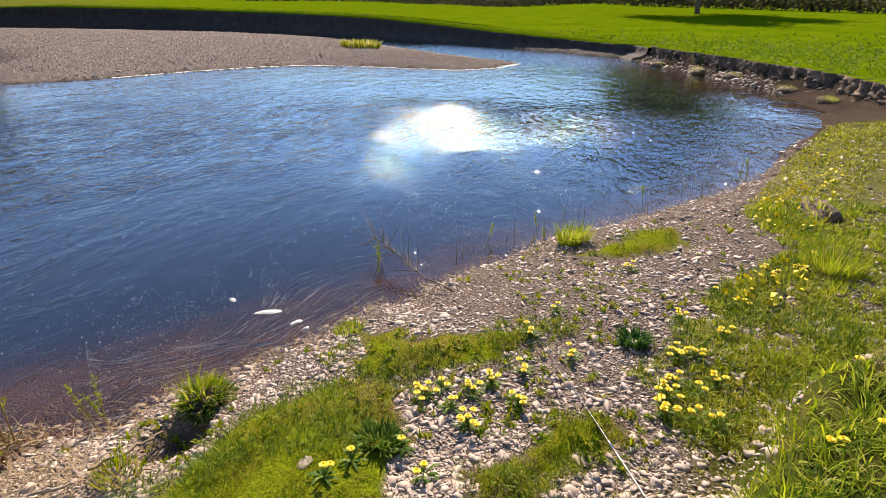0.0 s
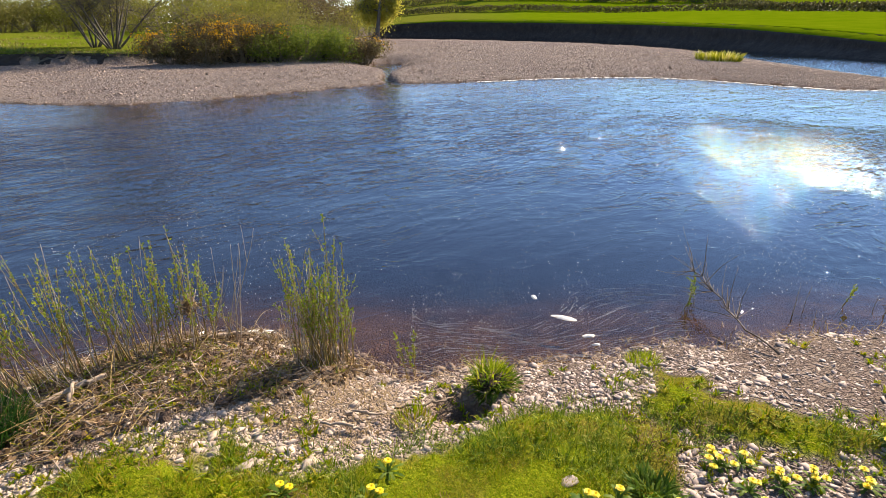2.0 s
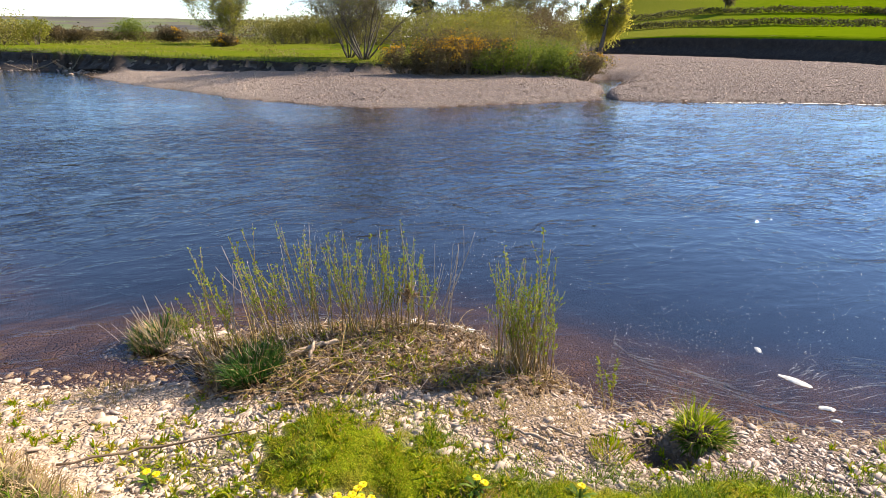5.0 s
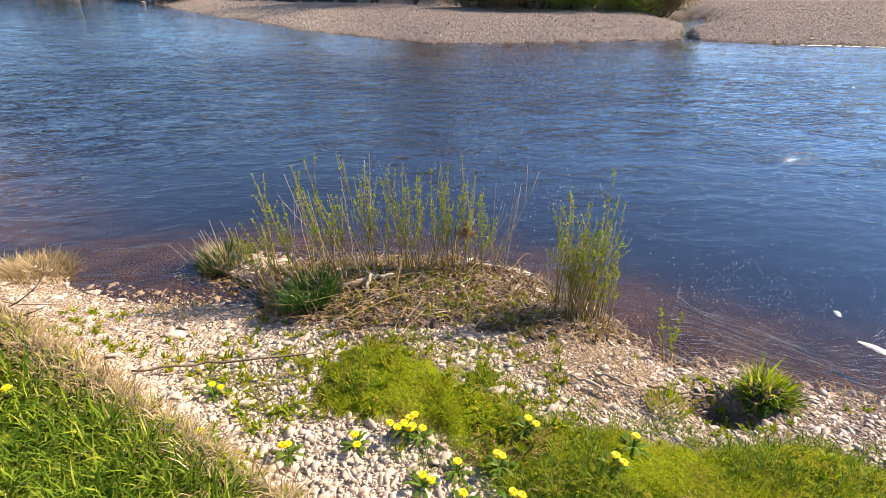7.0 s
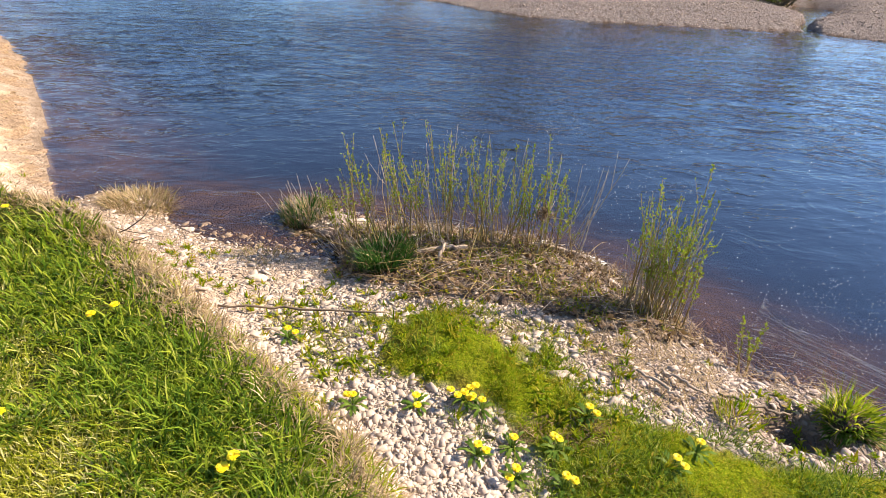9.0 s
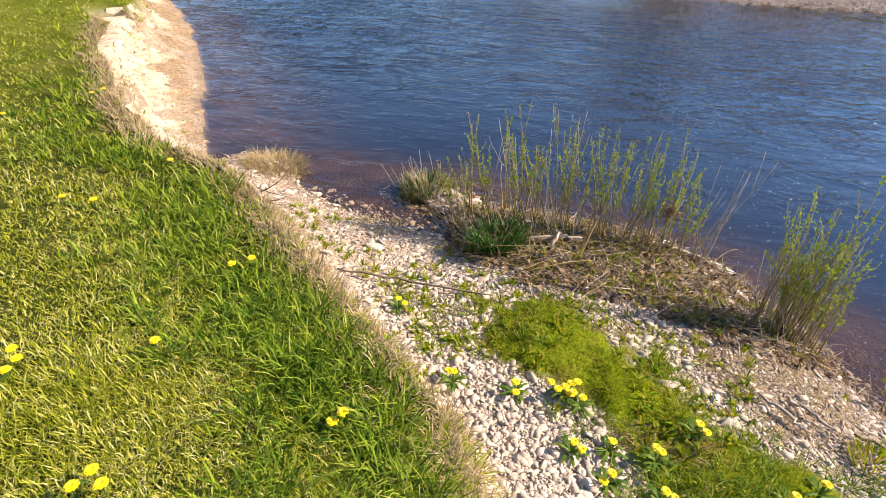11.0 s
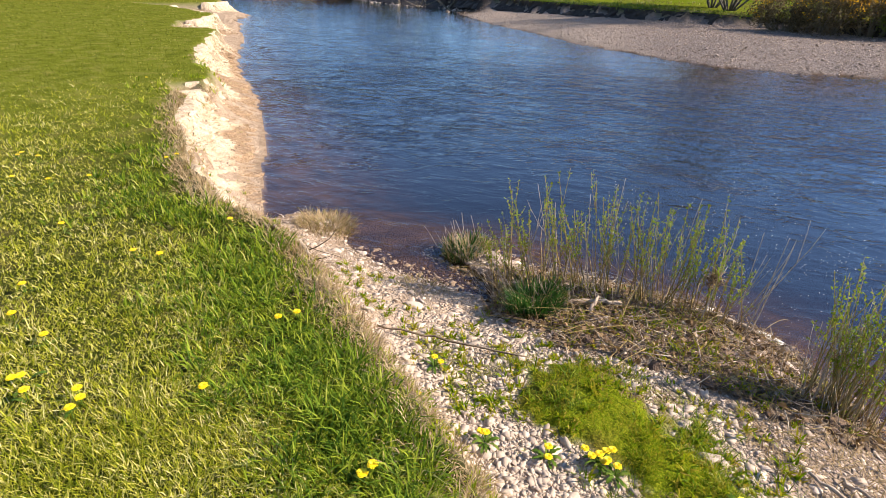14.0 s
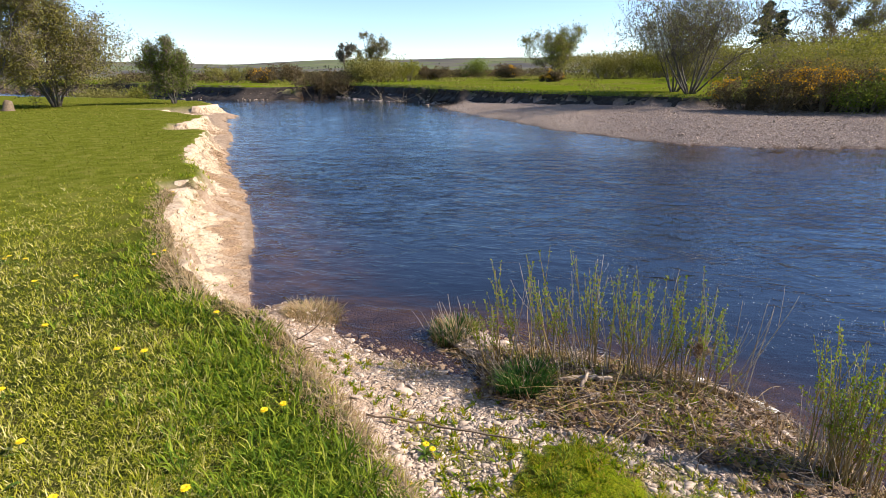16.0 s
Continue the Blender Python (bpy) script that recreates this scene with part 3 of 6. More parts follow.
def tube(points, radii, sides=6):
    """A closed tapering tube along points."""
    p = np.asarray(points, float)
    n = len(p)
    d = np.gradient(p, axis=0)
    d /= np.linalg.norm(d, axis=1)[:, None] + 1e-9
    ref = np.array([0.0, 0.0, 1.0]) if abs(d[0, 2]) < 0.9 else np.array([1.0, 0.0, 0.0])
    u = np.cross(d, ref)
    u /= np.linalg.norm(u, axis=1)[:, None] + 1e-9
    v = np.cross(d, u)
    a = np.linspace(0, 2 * np.pi, sides, endpoint=False)
    ring = u[:, None] * np.cos(a)[None, :, None] + v[:, None] * np.sin(a)[None, :, None]
    co = (p[:, None] + ring * np.asarray(radii, float)[:, None, None]).reshape(-1, 3)
    tris = []
    for i in range(n - 1):
        for k in range(sides):
            q = (k + 1) % sides
            tris += [(i * sides + k, i * sides + q, (i + 1) * sides + q), (i * sides + k, (i + 1) * sides + q, (i + 1) * sides + k)]
    co = np.concatenate([co, p[:1], p[-1:]])
    e = n * sides
    for k in range(sides):
        q = (k + 1) % sides
        tris += [(e, q, k), (e + 1, (n - 1) * sides + k, (n - 1) * sides + q)]
    return co, np.array(tris)


def bent(rng, base, way, length, bend, n=6, wiggle=0.0):
    """Points of a growing stem."""
    p, d, pts = np.array(base, float), np.array(way, float), []
    d /= np.linalg.norm(d)
    for i in range(n):
        pts.append(p.copy())
        d = d + np.array([0, 0, bend]) / n + rng.normal(0, wiggle, 3)
        d /= np.linalg.norm(d)
        p = p + d * length / (n - 1)
    return np.array(pts)


def leaf_cards(rng, at, size, slim=0.3, up=0.3):
    """Small folded leaves at the given places."""
    n = len(at)
    d = rng.normal(0, 1, (n, 3))
    d[:, 2] += up
    d /= np.linalg.norm(d, axis=1)[:, None]
    s = np.cross(d, rng.normal(0, 1, (n, 3)))
    s /= np.linalg.norm(s, axis=1)[:, None] + 1e-9
    L = (size * rng.uniform(0.6, 1.3, n))[:, None]
    W = L * slim
    fold = np.cross(d, s) * W * 0.3
    co = np.stack([at, at + d * L * 0.5 + s * W + fold, at + d * L, at + d * L * 0.5 - s * W + fold], 1).reshape(-1, 3)
    b = np.arange(n)[:, None] * 4
    tris = np.concatenate([b + [0, 1, 2], b + [0, 2, 3]])
    return co, tris


def blades(rng, x, y, z, length, width, lean, turn=None, droop=0.5):
    """Grass blades that bend over."""
    n = len(x)
    a = rng.uniform(0, 2 * np.pi, n) if turn is None else turn
    lean = np.clip(lean * rng.uniform(0.3, 1.6, n), 0.02, 1.5)
    d = np.stack([np.cos(a) * np.sin(lean), np.sin(a) * np.sin(lean), np.cos(lean)], 1)
    l2 = np.clip(lean + droop * rng.uniform(0.2, 1.2, n), 0, 1.9)
    e = np.stack([np.cos(a) * np.sin(l2), np.sin(a) * np.sin(l2), np.cos(l2)], 1)
    t = a + np.pi / 2 + rng.normal(0, 0.5, n)
    s = np.stack([np.cos(t), np.sin(t), np.zeros(n)], 1) * (np.broadcast_to(width, n) * rng.uniform(0.7, 1.3, n))[:, None] * 0.5
    L = (np.broadcast_to(length, n) * rng.uniform(0.5, 1.25, n))[:, None]
    base = np.stack([x, y, z - 0.004], 1)
    mid = base + d * L * 0.55
    co = np.stack([base - s, base + s, mid + s * 0.8, mid - s * 0.8, mid + e * L * 0.45], 1).reshape(-1, 3)
    b = np.arange(n)[:, None] * 5
    return co, np.concatenate([b + [0, 1, 2], b + [0, 2, 3], b + [3, 2, 4]])


# ---- plant and stone materials ----
def leafy(name, *stops, spread=2.5, share=0.35, gloss=0.55):
    m, nt, bs = mat(name)
    f = calc(nt, "ADD", calc(nt, "MULTIPLY", island(nt), 0.55), calc(nt, "MULTIPLY", noise_of(nt, spread, 3), 0.40))
    f = calc(nt, "ADD", f, calc(nt, "MULTIPLY", noise_of(nt, spread * 9, 2), 0.26))
    c = ramp(nt, calc(nt, "SUBTRACT", f, 0.08), *stops)
    nt.links.new(c, bs.inputs["Base Color"])
    bs.inputs["Roughness"].default_value = gloss
    bs.inputs["Specular IOR Level"].default_value = 0.08
    tr = nt.nodes.new("ShaderNodeBsdfTranslucent")
    nt.links.new(mix(nt, 1.0, c, (1.35, 1.35, 1.0), "MULTIPLY"), tr.inputs["Color"])
    ms = nt.nodes.new("ShaderNodeMixShader")
    ms.inputs[0].default_value = share
    nt.links.new(bs.outputs[0], ms.inputs[1])
    nt.links.new(tr.outputs[0], ms.inputs[2])
    nt.links.new(ms.outputs[0], nt.nodes["Material Output"].inputs["Surface"])
    return m


MAT_MEADOW = leafy("meadow_grass", (0.18, (0.05, 0.085, 0.004)), (0.34, (0.18, 0.21, 0.010)), (0.48, (0.31, 0.32, 0.018)), (0.62, (0.43, 0.40, 0.055)), (0.82, (0.68, 0.60, 0.29)), spread=1.4, share=0.25)
MAT_FARMEADOW = leafy("far_meadow_grass", (0.2, (0.06, 0.08, 0.006)), (0.45, (0.135, 0.155, 0.012)), (0.7, (0.22, 0.22, 0.03)), (0.95, (0.38, 0.33, 0.12)), spread=0.7, share=0.2)
MAT_LUSH = leafy("long_bank_grass", (0.12, (0.02, 0.05, 0.004)), (0.34, (0.062, 0.12, 0.008)), (0.54, (0.145, 0.215, 0.014)), (0.74, (0.29, 0.33, 0.03)), (0.92, (0.50, 0.43, 0.18)), spread=1.8, share=0.3)
MAT_DARKGRASS = leafy("lush_grass", (0.15, (0.05, 0.10, 0.004)), (0.42, (0.19, 0.26, 0.012)), (0.7, (0.36, 0.39, 0.025)), (0.93, (0.6, 0.5, 0.2)), share=0.48)
MAT_FIELD = leafy("field_grass_blade", (0.2, (0.07, 0.14, 0.003)), (0.6, (0.12, 0.19, 0.006)), (0.95, (0.19, 0.23, 0.015)), spread=0.4)
MAT_LITTER = leafy("flood_litter", (0.15, (0.06, 0.036, 0.02)), (0.45, (0.17, 0.105, 0.055)), (0.7, (0.34, 0.23, 0.12)), (0.92, (0.55, 0.42, 0.26)), spread=7.0, share=0.15)
MAT_MOSS = leafy("mossy_turf", (0.16, (0.045, 0.10, 0.003)), (0.38, (0.14, 0.22, 0.005)), (0.58, (0.26, 0.285, 0.010)), (0.74, (0.33, 0.27, 0.025)), (0.88, (0.44, 0.33, 0.08)), (0.97, (0.55, 0.44, 0.2)), spread=2.6, share=0.45)
MAT_STRAW = leafy("dry_grass", (0.15, (0.20, 0.13, 0.06)), (0.5, (0.36, 0.26, 0.14)), (0.9, (0.54, 0.42, 0.26)), share=0.25)
MAT_WEED = leafy("weed_leaf", (0.2, (0.05, 0.105, 0.012)), (0.6, (0.11, 0.18, 0.025)), (0.9, (0.20, 0.25, 0.05)), share=0.3)
MAT_RUSH = leafy("rush_green", (0.2, (0.018, 0.06, 0.012)), (0.6, (0.04, 0.11, 0.02)), (0.95, (0.13, 0.18, 0.04)))
MAT_WILLOWLEAF = leafy("willow_leaf", (0.2, (0.10, 0.155, 0.012)), (0.6, (0.20, 0.26, 0.02)), (0.95, (0.36, 0.38, 0.05)), share=0.45)
MAT_OLIVE = leafy("spring_foliage", (0.2, (0.12, 0.115, 0.03)), (0.6, (0.21, 0.195, 0.05)), (0.95, (0.31, 0.28, 0.085)), spread=0.6, share=0.28)
MAT_YELLOWLEAF = leafy("yellow_green_foliage", (0.2, (0.13, 0.135, 0.022)), (0.6, (0.21, 0.21, 0.035)), (0.95, (0.31, 0.29, 0.06)), spread=0.5)
MAT_WEEPLEAF = leafy("weeping_willow_leaf", (0.2, (0.24, 0.23, 0.04)), (0.6, (0.36, 0.33, 0.06)), (0.95, (0.47, 0.42, 0.11)), spread=0.6, share=0.5)
MAT_GREENLEAF = leafy("green_foliage", (0.2, (0.07, 0.105, 0.018)), (0.6, (0.14, 0.18, 0.03)), (0.95, (0.24, 0.27, 0.05)), spread=0.6, share=0.45)
MAT_BROWNLEAF = leafy("brown_thicket", (0.2, (0.06, 0.045, 0.025)), (0.6, (0.125, 0.095, 0.05)), (0.95, (0.23, 0.17, 0.095)), spread=0.9)
MAT_GORSE = leafy("gorse_bloom", (0.15, (0.26, 0.14, 0.02)), (0.5, (0.50, 0.27, 0.02)), (0.8, (0.68, 0.40, 0.02)), (0.98, (0.75, 0.50, 0.03)), spread=0.8)
MAT_PINE = leafy("pine_needles", (0.2, (0.012, 0.02, 0.01)), (0.9, (0.035, 0.05, 0.022)), spread=0.5, share=0.1)
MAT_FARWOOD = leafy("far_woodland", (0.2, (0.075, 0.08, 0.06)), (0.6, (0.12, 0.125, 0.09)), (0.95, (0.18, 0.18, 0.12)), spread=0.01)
MAT_HEDGE = leafy("hedge_leaf", (0.2, (0.035, 0.035, 0.018)), (0.6, (0.07, 0.065, 0.03)), (0.95, (0.12, 0.12, 0.05)), spread=0.15)


def woody(name, dark, light, scale=30.0):
    m, nt, bs = mat(name)
    c = ramp(nt, noise_of(nt, scale, 4, 0.6), (0.3, dark), (0.7, light))
    nt.links.new(c, bs.inputs["Base Color"])
    bs.inputs["Roughness"].default_value = 0.8
    nt.links.new(bump(nt, noise_of(nt, scale * 2, 3), 0.5, 0.004), bs.inputs["Normal"])
    return m


MAT_STEM = woody("willow_bark", (0.17, 0.12, 0.03), (0.36, 0.25, 0.085))
MAT_DEADSTEM = woody("dead_stem", (0.24, 0.18, 0.12), (0.48, 0.40, 0.30))
MAT_BARK = woody("bark", (0.045, 0.038, 0.03), (0.12, 0.10, 0.08), 6.0)
MAT_TWIGGREY = woody("grey_twigs", (0.10, 0.08, 0.052), (0.19, 0.15, 0.095), 3.0)
MAT_DRIFT = woody("driftwood", (0.24, 0.17, 0.11), (0.46, 0.37, 0.27), 18.0)
MAT_TWIG = woody("twig", (0.08, 0.055, 0.035), (0.22, 0.16, 0.10), 12.0)


def stony(name, fac_of, tone=(1.0, 1.0, 1.0), dust=True):
    m, nt, bs = mat(name)
    c = stone_colours(nt, fac_of(nt))
    c = mix(nt, 0.35, c, ramp(nt, noise_of(nt, 35.0, 5, 0.65), (0.3, (0.19, 0.13, 0.09)), (0.7, (0.66, 0.53, 0.40))))
    c = mix(nt, 1.0, dusted(nt, c, (0.30, 0.24, 0.21), 0.5) if dust else c, tone, "MULTIPLY")
    nt.links.new(c, bs.inputs["Base Color"])
    bs.inputs["Roughness"].default_value = 0.72
    nt.links.new(bump(nt, noise_of(nt, 90.0, 4), 0.35, 0.004), bs.inputs["Normal"])
    return m


def barstone(nt):
    return calc(nt, "ADD", calc(nt, "MULTIPLY", island(nt), 0.45), 0.12)


MAT_STONE = stony("cobble_stone", island)
MAT_BARSTONE = stony("bar_stone", barstone, (0.80, 0.78, 0.79), False)
MAT_STONE_ONE = stony("cobble_stone_single", obrandom)

# petals
MAT_PETAL, nt, bs = mat("yellow_petal")
nt.links.new(ramp(nt, island(nt), (0.0, (0.85, 0.60, 0.004)), (1.0, (0.92, 0.72, 0.008))), bs.inputs["Base Color"])
bs.inputs["Roughness"].default_value = 0.6
MAT_FOAM, nt, bs = mat("river_foam")
nt.links.new(ramp(nt, noise_of(nt, 60.0, 3), (0.35, (0.55, 0.52, 0.44)), (0.7, (0.85, 0.83, 0.76))), bs.inputs["Base Color"])
bs.inputs["Roughness"].default_value = 0.9

# pale sandy cliff, and dark bank earth with its shade put into the colour
MAT_SAND, nt, bs = mat("sandy_cliff")
tall = nt.nodes.new("ShaderNodeMapping")
tall.inputs["Scale"].default_value = (1, 1, 0.35)
nt.links.new(nt.nodes.new("ShaderNodeNewGeometry").outputs["Position"], tall.inputs["Vector"])
runnel = noise_of(nt, 7.0, 6, 0.7, tall.outputs[0], 0.6)
crumb = noise_of(nt, 34.0, 5, 0.7)
slit = nt.nodes.new("ShaderNodeMapping")
slit.inputs["Scale"].default_value = (1, 1, 0.13)
nt.links.new(nt.nodes.new("ShaderNodeNewGeometry").outputs["Position"], slit.inputs["Vector"])
crack = noise_of(nt, 15.0, 4, 0.65, slit.outputs[0], 0.4)
c = ramp(nt, runnel, (0.28, (0.34, 0.23, 0.14)), (0.40, (0.54, 0.40, 0.26)), (0.56, (0.66, 0.52, 0.365)), (0.8, (0.74, 0.61, 0.46)))
c = mix(nt, attr(nt, "damp_and_shade"), c, ramp(nt, crumb, (0.35, (0.24, 0.15, 0.08)), (0.65, (0.42, 0.285, 0.17))))
c = mix(nt, ramp(nt, crack, (0.33, (0.9, 0.9, 0.9)), (0.375, (0, 0, 0))), c, (0.10, 0.06, 0.034))
c = mix(nt, ramp(nt, crumb, (0.33, (0.45, 0.45, 0.45)), (0.41, (0, 0, 0))), c, (0.30, 0.20, 0.12))
c = mix(nt, ramp(nt, noise_of(nt, 5.0, 4, 0.6), (0.62, (0, 0, 0)), (0.70, (0.7, 0.7, 0.7))), c, (0.30, 0.24, 0.08))
nt.links.new(c, bs.inputs["Base Color"])
bs.inputs["Roughness"].default_value = 0.95
relief = calc(nt, "ADD", calc(nt, "ADD", runnel, calc(nt, "MULTIPLY", crack, 0.6)), calc(nt, "MULTIPLY", crumb, 0.4))
nt.links.new(bump(nt, relief, 1.0, 0.08), bs.inputs["Normal"])
# Near-black tones hold the shade of banks turned away from the sun.
MAT_SHADED_EARTH, nt, bs = mat("shaded_earth_bank")
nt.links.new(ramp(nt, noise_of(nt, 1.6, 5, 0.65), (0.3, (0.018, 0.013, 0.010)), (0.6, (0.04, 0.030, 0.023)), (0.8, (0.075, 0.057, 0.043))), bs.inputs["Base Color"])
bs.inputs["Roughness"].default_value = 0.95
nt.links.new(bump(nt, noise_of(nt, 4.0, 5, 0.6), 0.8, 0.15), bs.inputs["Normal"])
MAT_REDEARTH, nt, bs = mat("slumped_earth")
nt.links.new(ramp(nt, noise_of(nt, 2.5, 5, 0.65), (0.3, (0.045, 0.028, 0.018)), (0.52, (0.12, 0.077, 0.05)), (0.75, (0.31, 0.22, 0.155))), bs.inputs["Base Color"])
bs.inputs["Roughness"].default_value = 0.95
nt.links.new(bump(nt, noise_of(nt, 5.0, 5, 0.65), 0.9, 0.1), bs.inputs["Normal"])


MAT_TURFTOP, nt, bs = mat("field_turf")
nt.links.new(ramp(nt, noise_of(nt, 1.5, 4, 0.6), (0.3, (0.075, 0.125, 0.003)), (0.7, (0.12, 0.165, 0.006))), bs.inputs["Base Color"])
bs.inputs["Roughness"].default_value, bs.inputs["Specular IOR Level"].default_value = 0.95, 0.0
nt.links.new(bump(nt, noise_of(nt, 9.0, 4, 0.6), 0.6, 0.05), bs.inputs["Normal"])


# ---- bank faces ----
def along(poly, step):
    p = np.array(poly, float)
    seg = np.linalg.norm(np.diff(p, axis=0), axis=1)
    s = np.concatenate([[0], np.cumsum(seg)])
    q = np.linspace(0, s[-1], max(3, int(s[-1] / step)))
    return np.stack([np.interp(q, s, p[:, 0]), np.interp(q, s, p[:, 1])], 1), q


def bank_face(name, base, top, step, rows, foot, material, label, bulge, seed, push=0.0, back=0.25, steep=0.6, talus=0.0, chunk=0.0, turf=None):
    """A crumbling face between the waterline and the meadow's edge."""
    b, q = along(base, step)
    t, _ = along(top, step)
    n = min(len(b), len(t))
    k = np.linspace(0, 1, n)
    b = np.stack([np.interp(k, np.linspace(0, 1, len(b)), b[:, i]) for i in (0, 1)], 1)
    t = np.stack([np.interp(k, np.linspace(0, 1, len(t)), t[:, i]) for i in (0, 1)], 1)
    inner = t - (b - t) / (np.linalg.norm(b - t, axis=1)[:, None] + 1e-6) * back
    ztop = heights(inner[:, 0], inner[:, 1])
    v = np.linspace(0, 1, rows)
    out = (b - t) / (np.linalg.norm(b - t, axis=1)[:, None] + 1e-6)
    q2 = np.linspace(0, q[-1], n)
    zero = np.zeros(n)
    t = t + out * (chunk * (0.10 * rough2(q2, zero, 1.3, seed + 13) + 0.09 * rough2(q2, zero, 5, seed + 14)))[:, None]
    b, t = b + out * push, t + out * push
    co = np.zeros((n, rows, 3))
    for j, f in enumerate(v):
        horiz = max(0.0, 1 - f / talus) if talus else (1 - f) * (1 - steep) + steep * (1 - fade(0.0, 0.55, np.array([f]))[0])
        crumble = rough2(q2, np.full(n, f * 1.2), 3.2 / bulge, seed) * bulge * 0.55 + rough2(q2, np.full(n, f * 3.0), 9 / bulge, seed + 3) * bulge * 0.3
        lump = np.full(n, f)
        crumble = crumble + chunk * (0.16 * np.abs(rough2(q2, lump * 0.35, 2.6, seed + 7)) - 0.05 + 0.05 * np.round(rough2(q2, lump * 1.6, 4.5, seed + 9) * 2.5) / 2.5 + 0.035 * rough2(q2, lump * 0.8, 15, seed + 11))
        crumble = crumble * (0.35 + 0.65 * np.sin(np.pi * min(f + 0.1, 1)))
        xy = t + (b - t) * horiz + out * crumble[:, None]
        co[:, j, :2] = xy
        co[:, j, 2] = foot + (ztop - foot + 0.012) * f
    co[:, -1, :2] = inner
    co[:, -1, 2] = ztop - 0.02
    i = np.arange(n * rows).reshape(n, rows)
    qd = np.stack([i[:-1, :-1], i[1:, :-1], i[1:, 1:], i[:-1, 1:]], -1).reshape(-1, 4)
    tris = np.concatenate([qd[:, [0, 1, 2]], qd[:, [0, 2, 3]]])
    me = tri_mesh(name, co.reshape(-1, 3), tris, material, chunk == 0)
    if turf:
        me.materials.append(turf)
        last = np.tile(np.arange(rows - 1) == rows - 2, n - 1)
        me.polygons.foreach_set("material_index", np.concatenate([last, last]).astype(np.int32))
    # Damp foot of the face, read by the sandy cliff only.
    damp_and_shade = me.attributes.new("damp_and_shade", "FLOAT", "POINT")
    damp_and_shade.data.foreach_set("value", (1 - fade(0.04, 0.17, co[:, :, 2] + 0.05 * rough2(co[:, :, 0], co[:, :, 1], 3, 5) - 0.3 * fade(-0.1, 0.6, rough2(co[:, :, 0], co[:, :, 1], 0.8, 6)))).ravel().astype(np.float32))
    return tagged(new(name, me), label, "river bank", kind="structure")


bank_face("sandy_cliff", NEAR_SHORE[6:17], NEAR_EDGE[6:19], 0.028, 44, -0.12, MAT_SAND, "pale crumbling sandy river cliff lit by the sun", 0.3, 41, 0.05, chunk=0.95)
bank_face("dark_bank", NEAR_SHORE[54:64], NEAR_EDGE[40:50], 0.35, 9, -0.1, MAT_SHADED_EARTH, "dark shaded earth bank below the green field", 0.35, 51, 0.2, 2.6, 0.85, turf=MAT_TURFTOP)
bank_face("slumped_bank", NEAR_SHORE[46:55], NEAR_EDGE[34:41], 0.09, 22, -0.1, MAT_REDEARTH, "slumped reddish earth bank with clods at the water", 0.4, 61, 0.12, 0.7, 0.45, 0.36, chunk=1.3, turf=MAT_TURFTOP)
bank_face("meadow_bank", [(x - 0.2, y - 0.75) for x, y in FAR_EDGE[12:21]], FAR_EDGE[12:21], 0.15, 8, 0.28, MAT_SHADED_EARTH, "low undercut earth bank behind the shingle bar", 0.6, 71, 0.45, 1.0, 0.9, turf=MAT_TURFTOP)
bank_face("upstream_bank", FAR_SHORE[3:12], FAR_EDGE[3:12], 0.3, 8, -0.1, MAT_SHADED_EARTH, "dark eroded far bank of the river bend", 0.6, 81, 0.4, 1.0, 0.7, turf=MAT_TURFTOP)

# ---- grass ----
rng = np.random.default_rng(7)


def scatter(n, r0, r1, a0, a1, power=1.0):
    """Places spread over a ring segment, thinning out with distance."""
    r = r0 * (r1 / r0) ** rng.uniform(0, 1, n) if power == 0 else np.sqrt(rng.uniform(r0 ** 2, r1 ** 2, n))
    a = np.radians(rng.uniform(a0, a1, n))
    return r * np.sin(a), r * np.cos(a)


def grass(name, x, y, keep, length, width, lean, material, label, droop=0.5, tuft=10):
    """Blades gathered into tufts that lean outwards."""
    x, y = x[keep], y[keep]
    length = length[keep] if np.ndim(length) else np.full(len(x), length)
    width = width[keep] if np.ndim(width) else np.full(len(x), width)
    n = len(x) // tuft * tuft
    turn = rng.uniform(0, 2 * np.pi, n)
    cx, cy = np.repeat(x[:n:tuft], tuft), np.repeat(y[:n:tuft], tuft)
    L = np.repeat(length[:n:tuft] * rng.uniform(0.6, 1.45, n // tuft), tuft)
    W = np.repeat(width[:n:tuft], tuft)
    rad = L * 0.42 * np.sqrt(rng.uniform(0, 1, n))
    px, py = cx + rad * np.cos(turn), cy + rad * np.sin(turn)
    co, tris = blades(rng, px, py, heights(px, py), L, W, lean, turn + rng.normal(0, 0.7, n), droop)
    return tagged(new(name, tri_mesh(name, co, tris, material)), label, "grass", kind="stuff")


x, y = scatter(340000, 0.9, 9.5, -84, 6, 0)
g = survey(x, y)
r = np.hypot(x, y)
clumpy = rough2(x, y, 2.2, 91, 3)
edge = 1 - fade(0.15, 0.75, g["u1"] + 0.25 * clumpy)
grass("meadow_grass", x, y, (g["u1"] > 0.0) & (rng.uniform(0, 1, len(x)) > np.maximum(edge * 0.9, 0.95 * fade(5.5, 9.5, r))), 0.026 + 0.022 * fade(-0.4, 0.6, clumpy) + 0.0006 * r, 0.0023 + 0.0007 * r, 0.85, MAT_MEADOW,
      "short sunlit meadow grass with straw-coloured blades", 0.5, 4)
x, y = scatter(210000, 0.9, 12.0, -84, 150, 0)
g = survey(x, y)
r = np.hypot(x, y)
clumpy = rough2(x, y, 2.2, 91, 3)
edge = 1 - fade(0.15, 0.75, g["u1"] + 0.25 * clumpy)
az = np.degrees(np.arctan2(x, y))
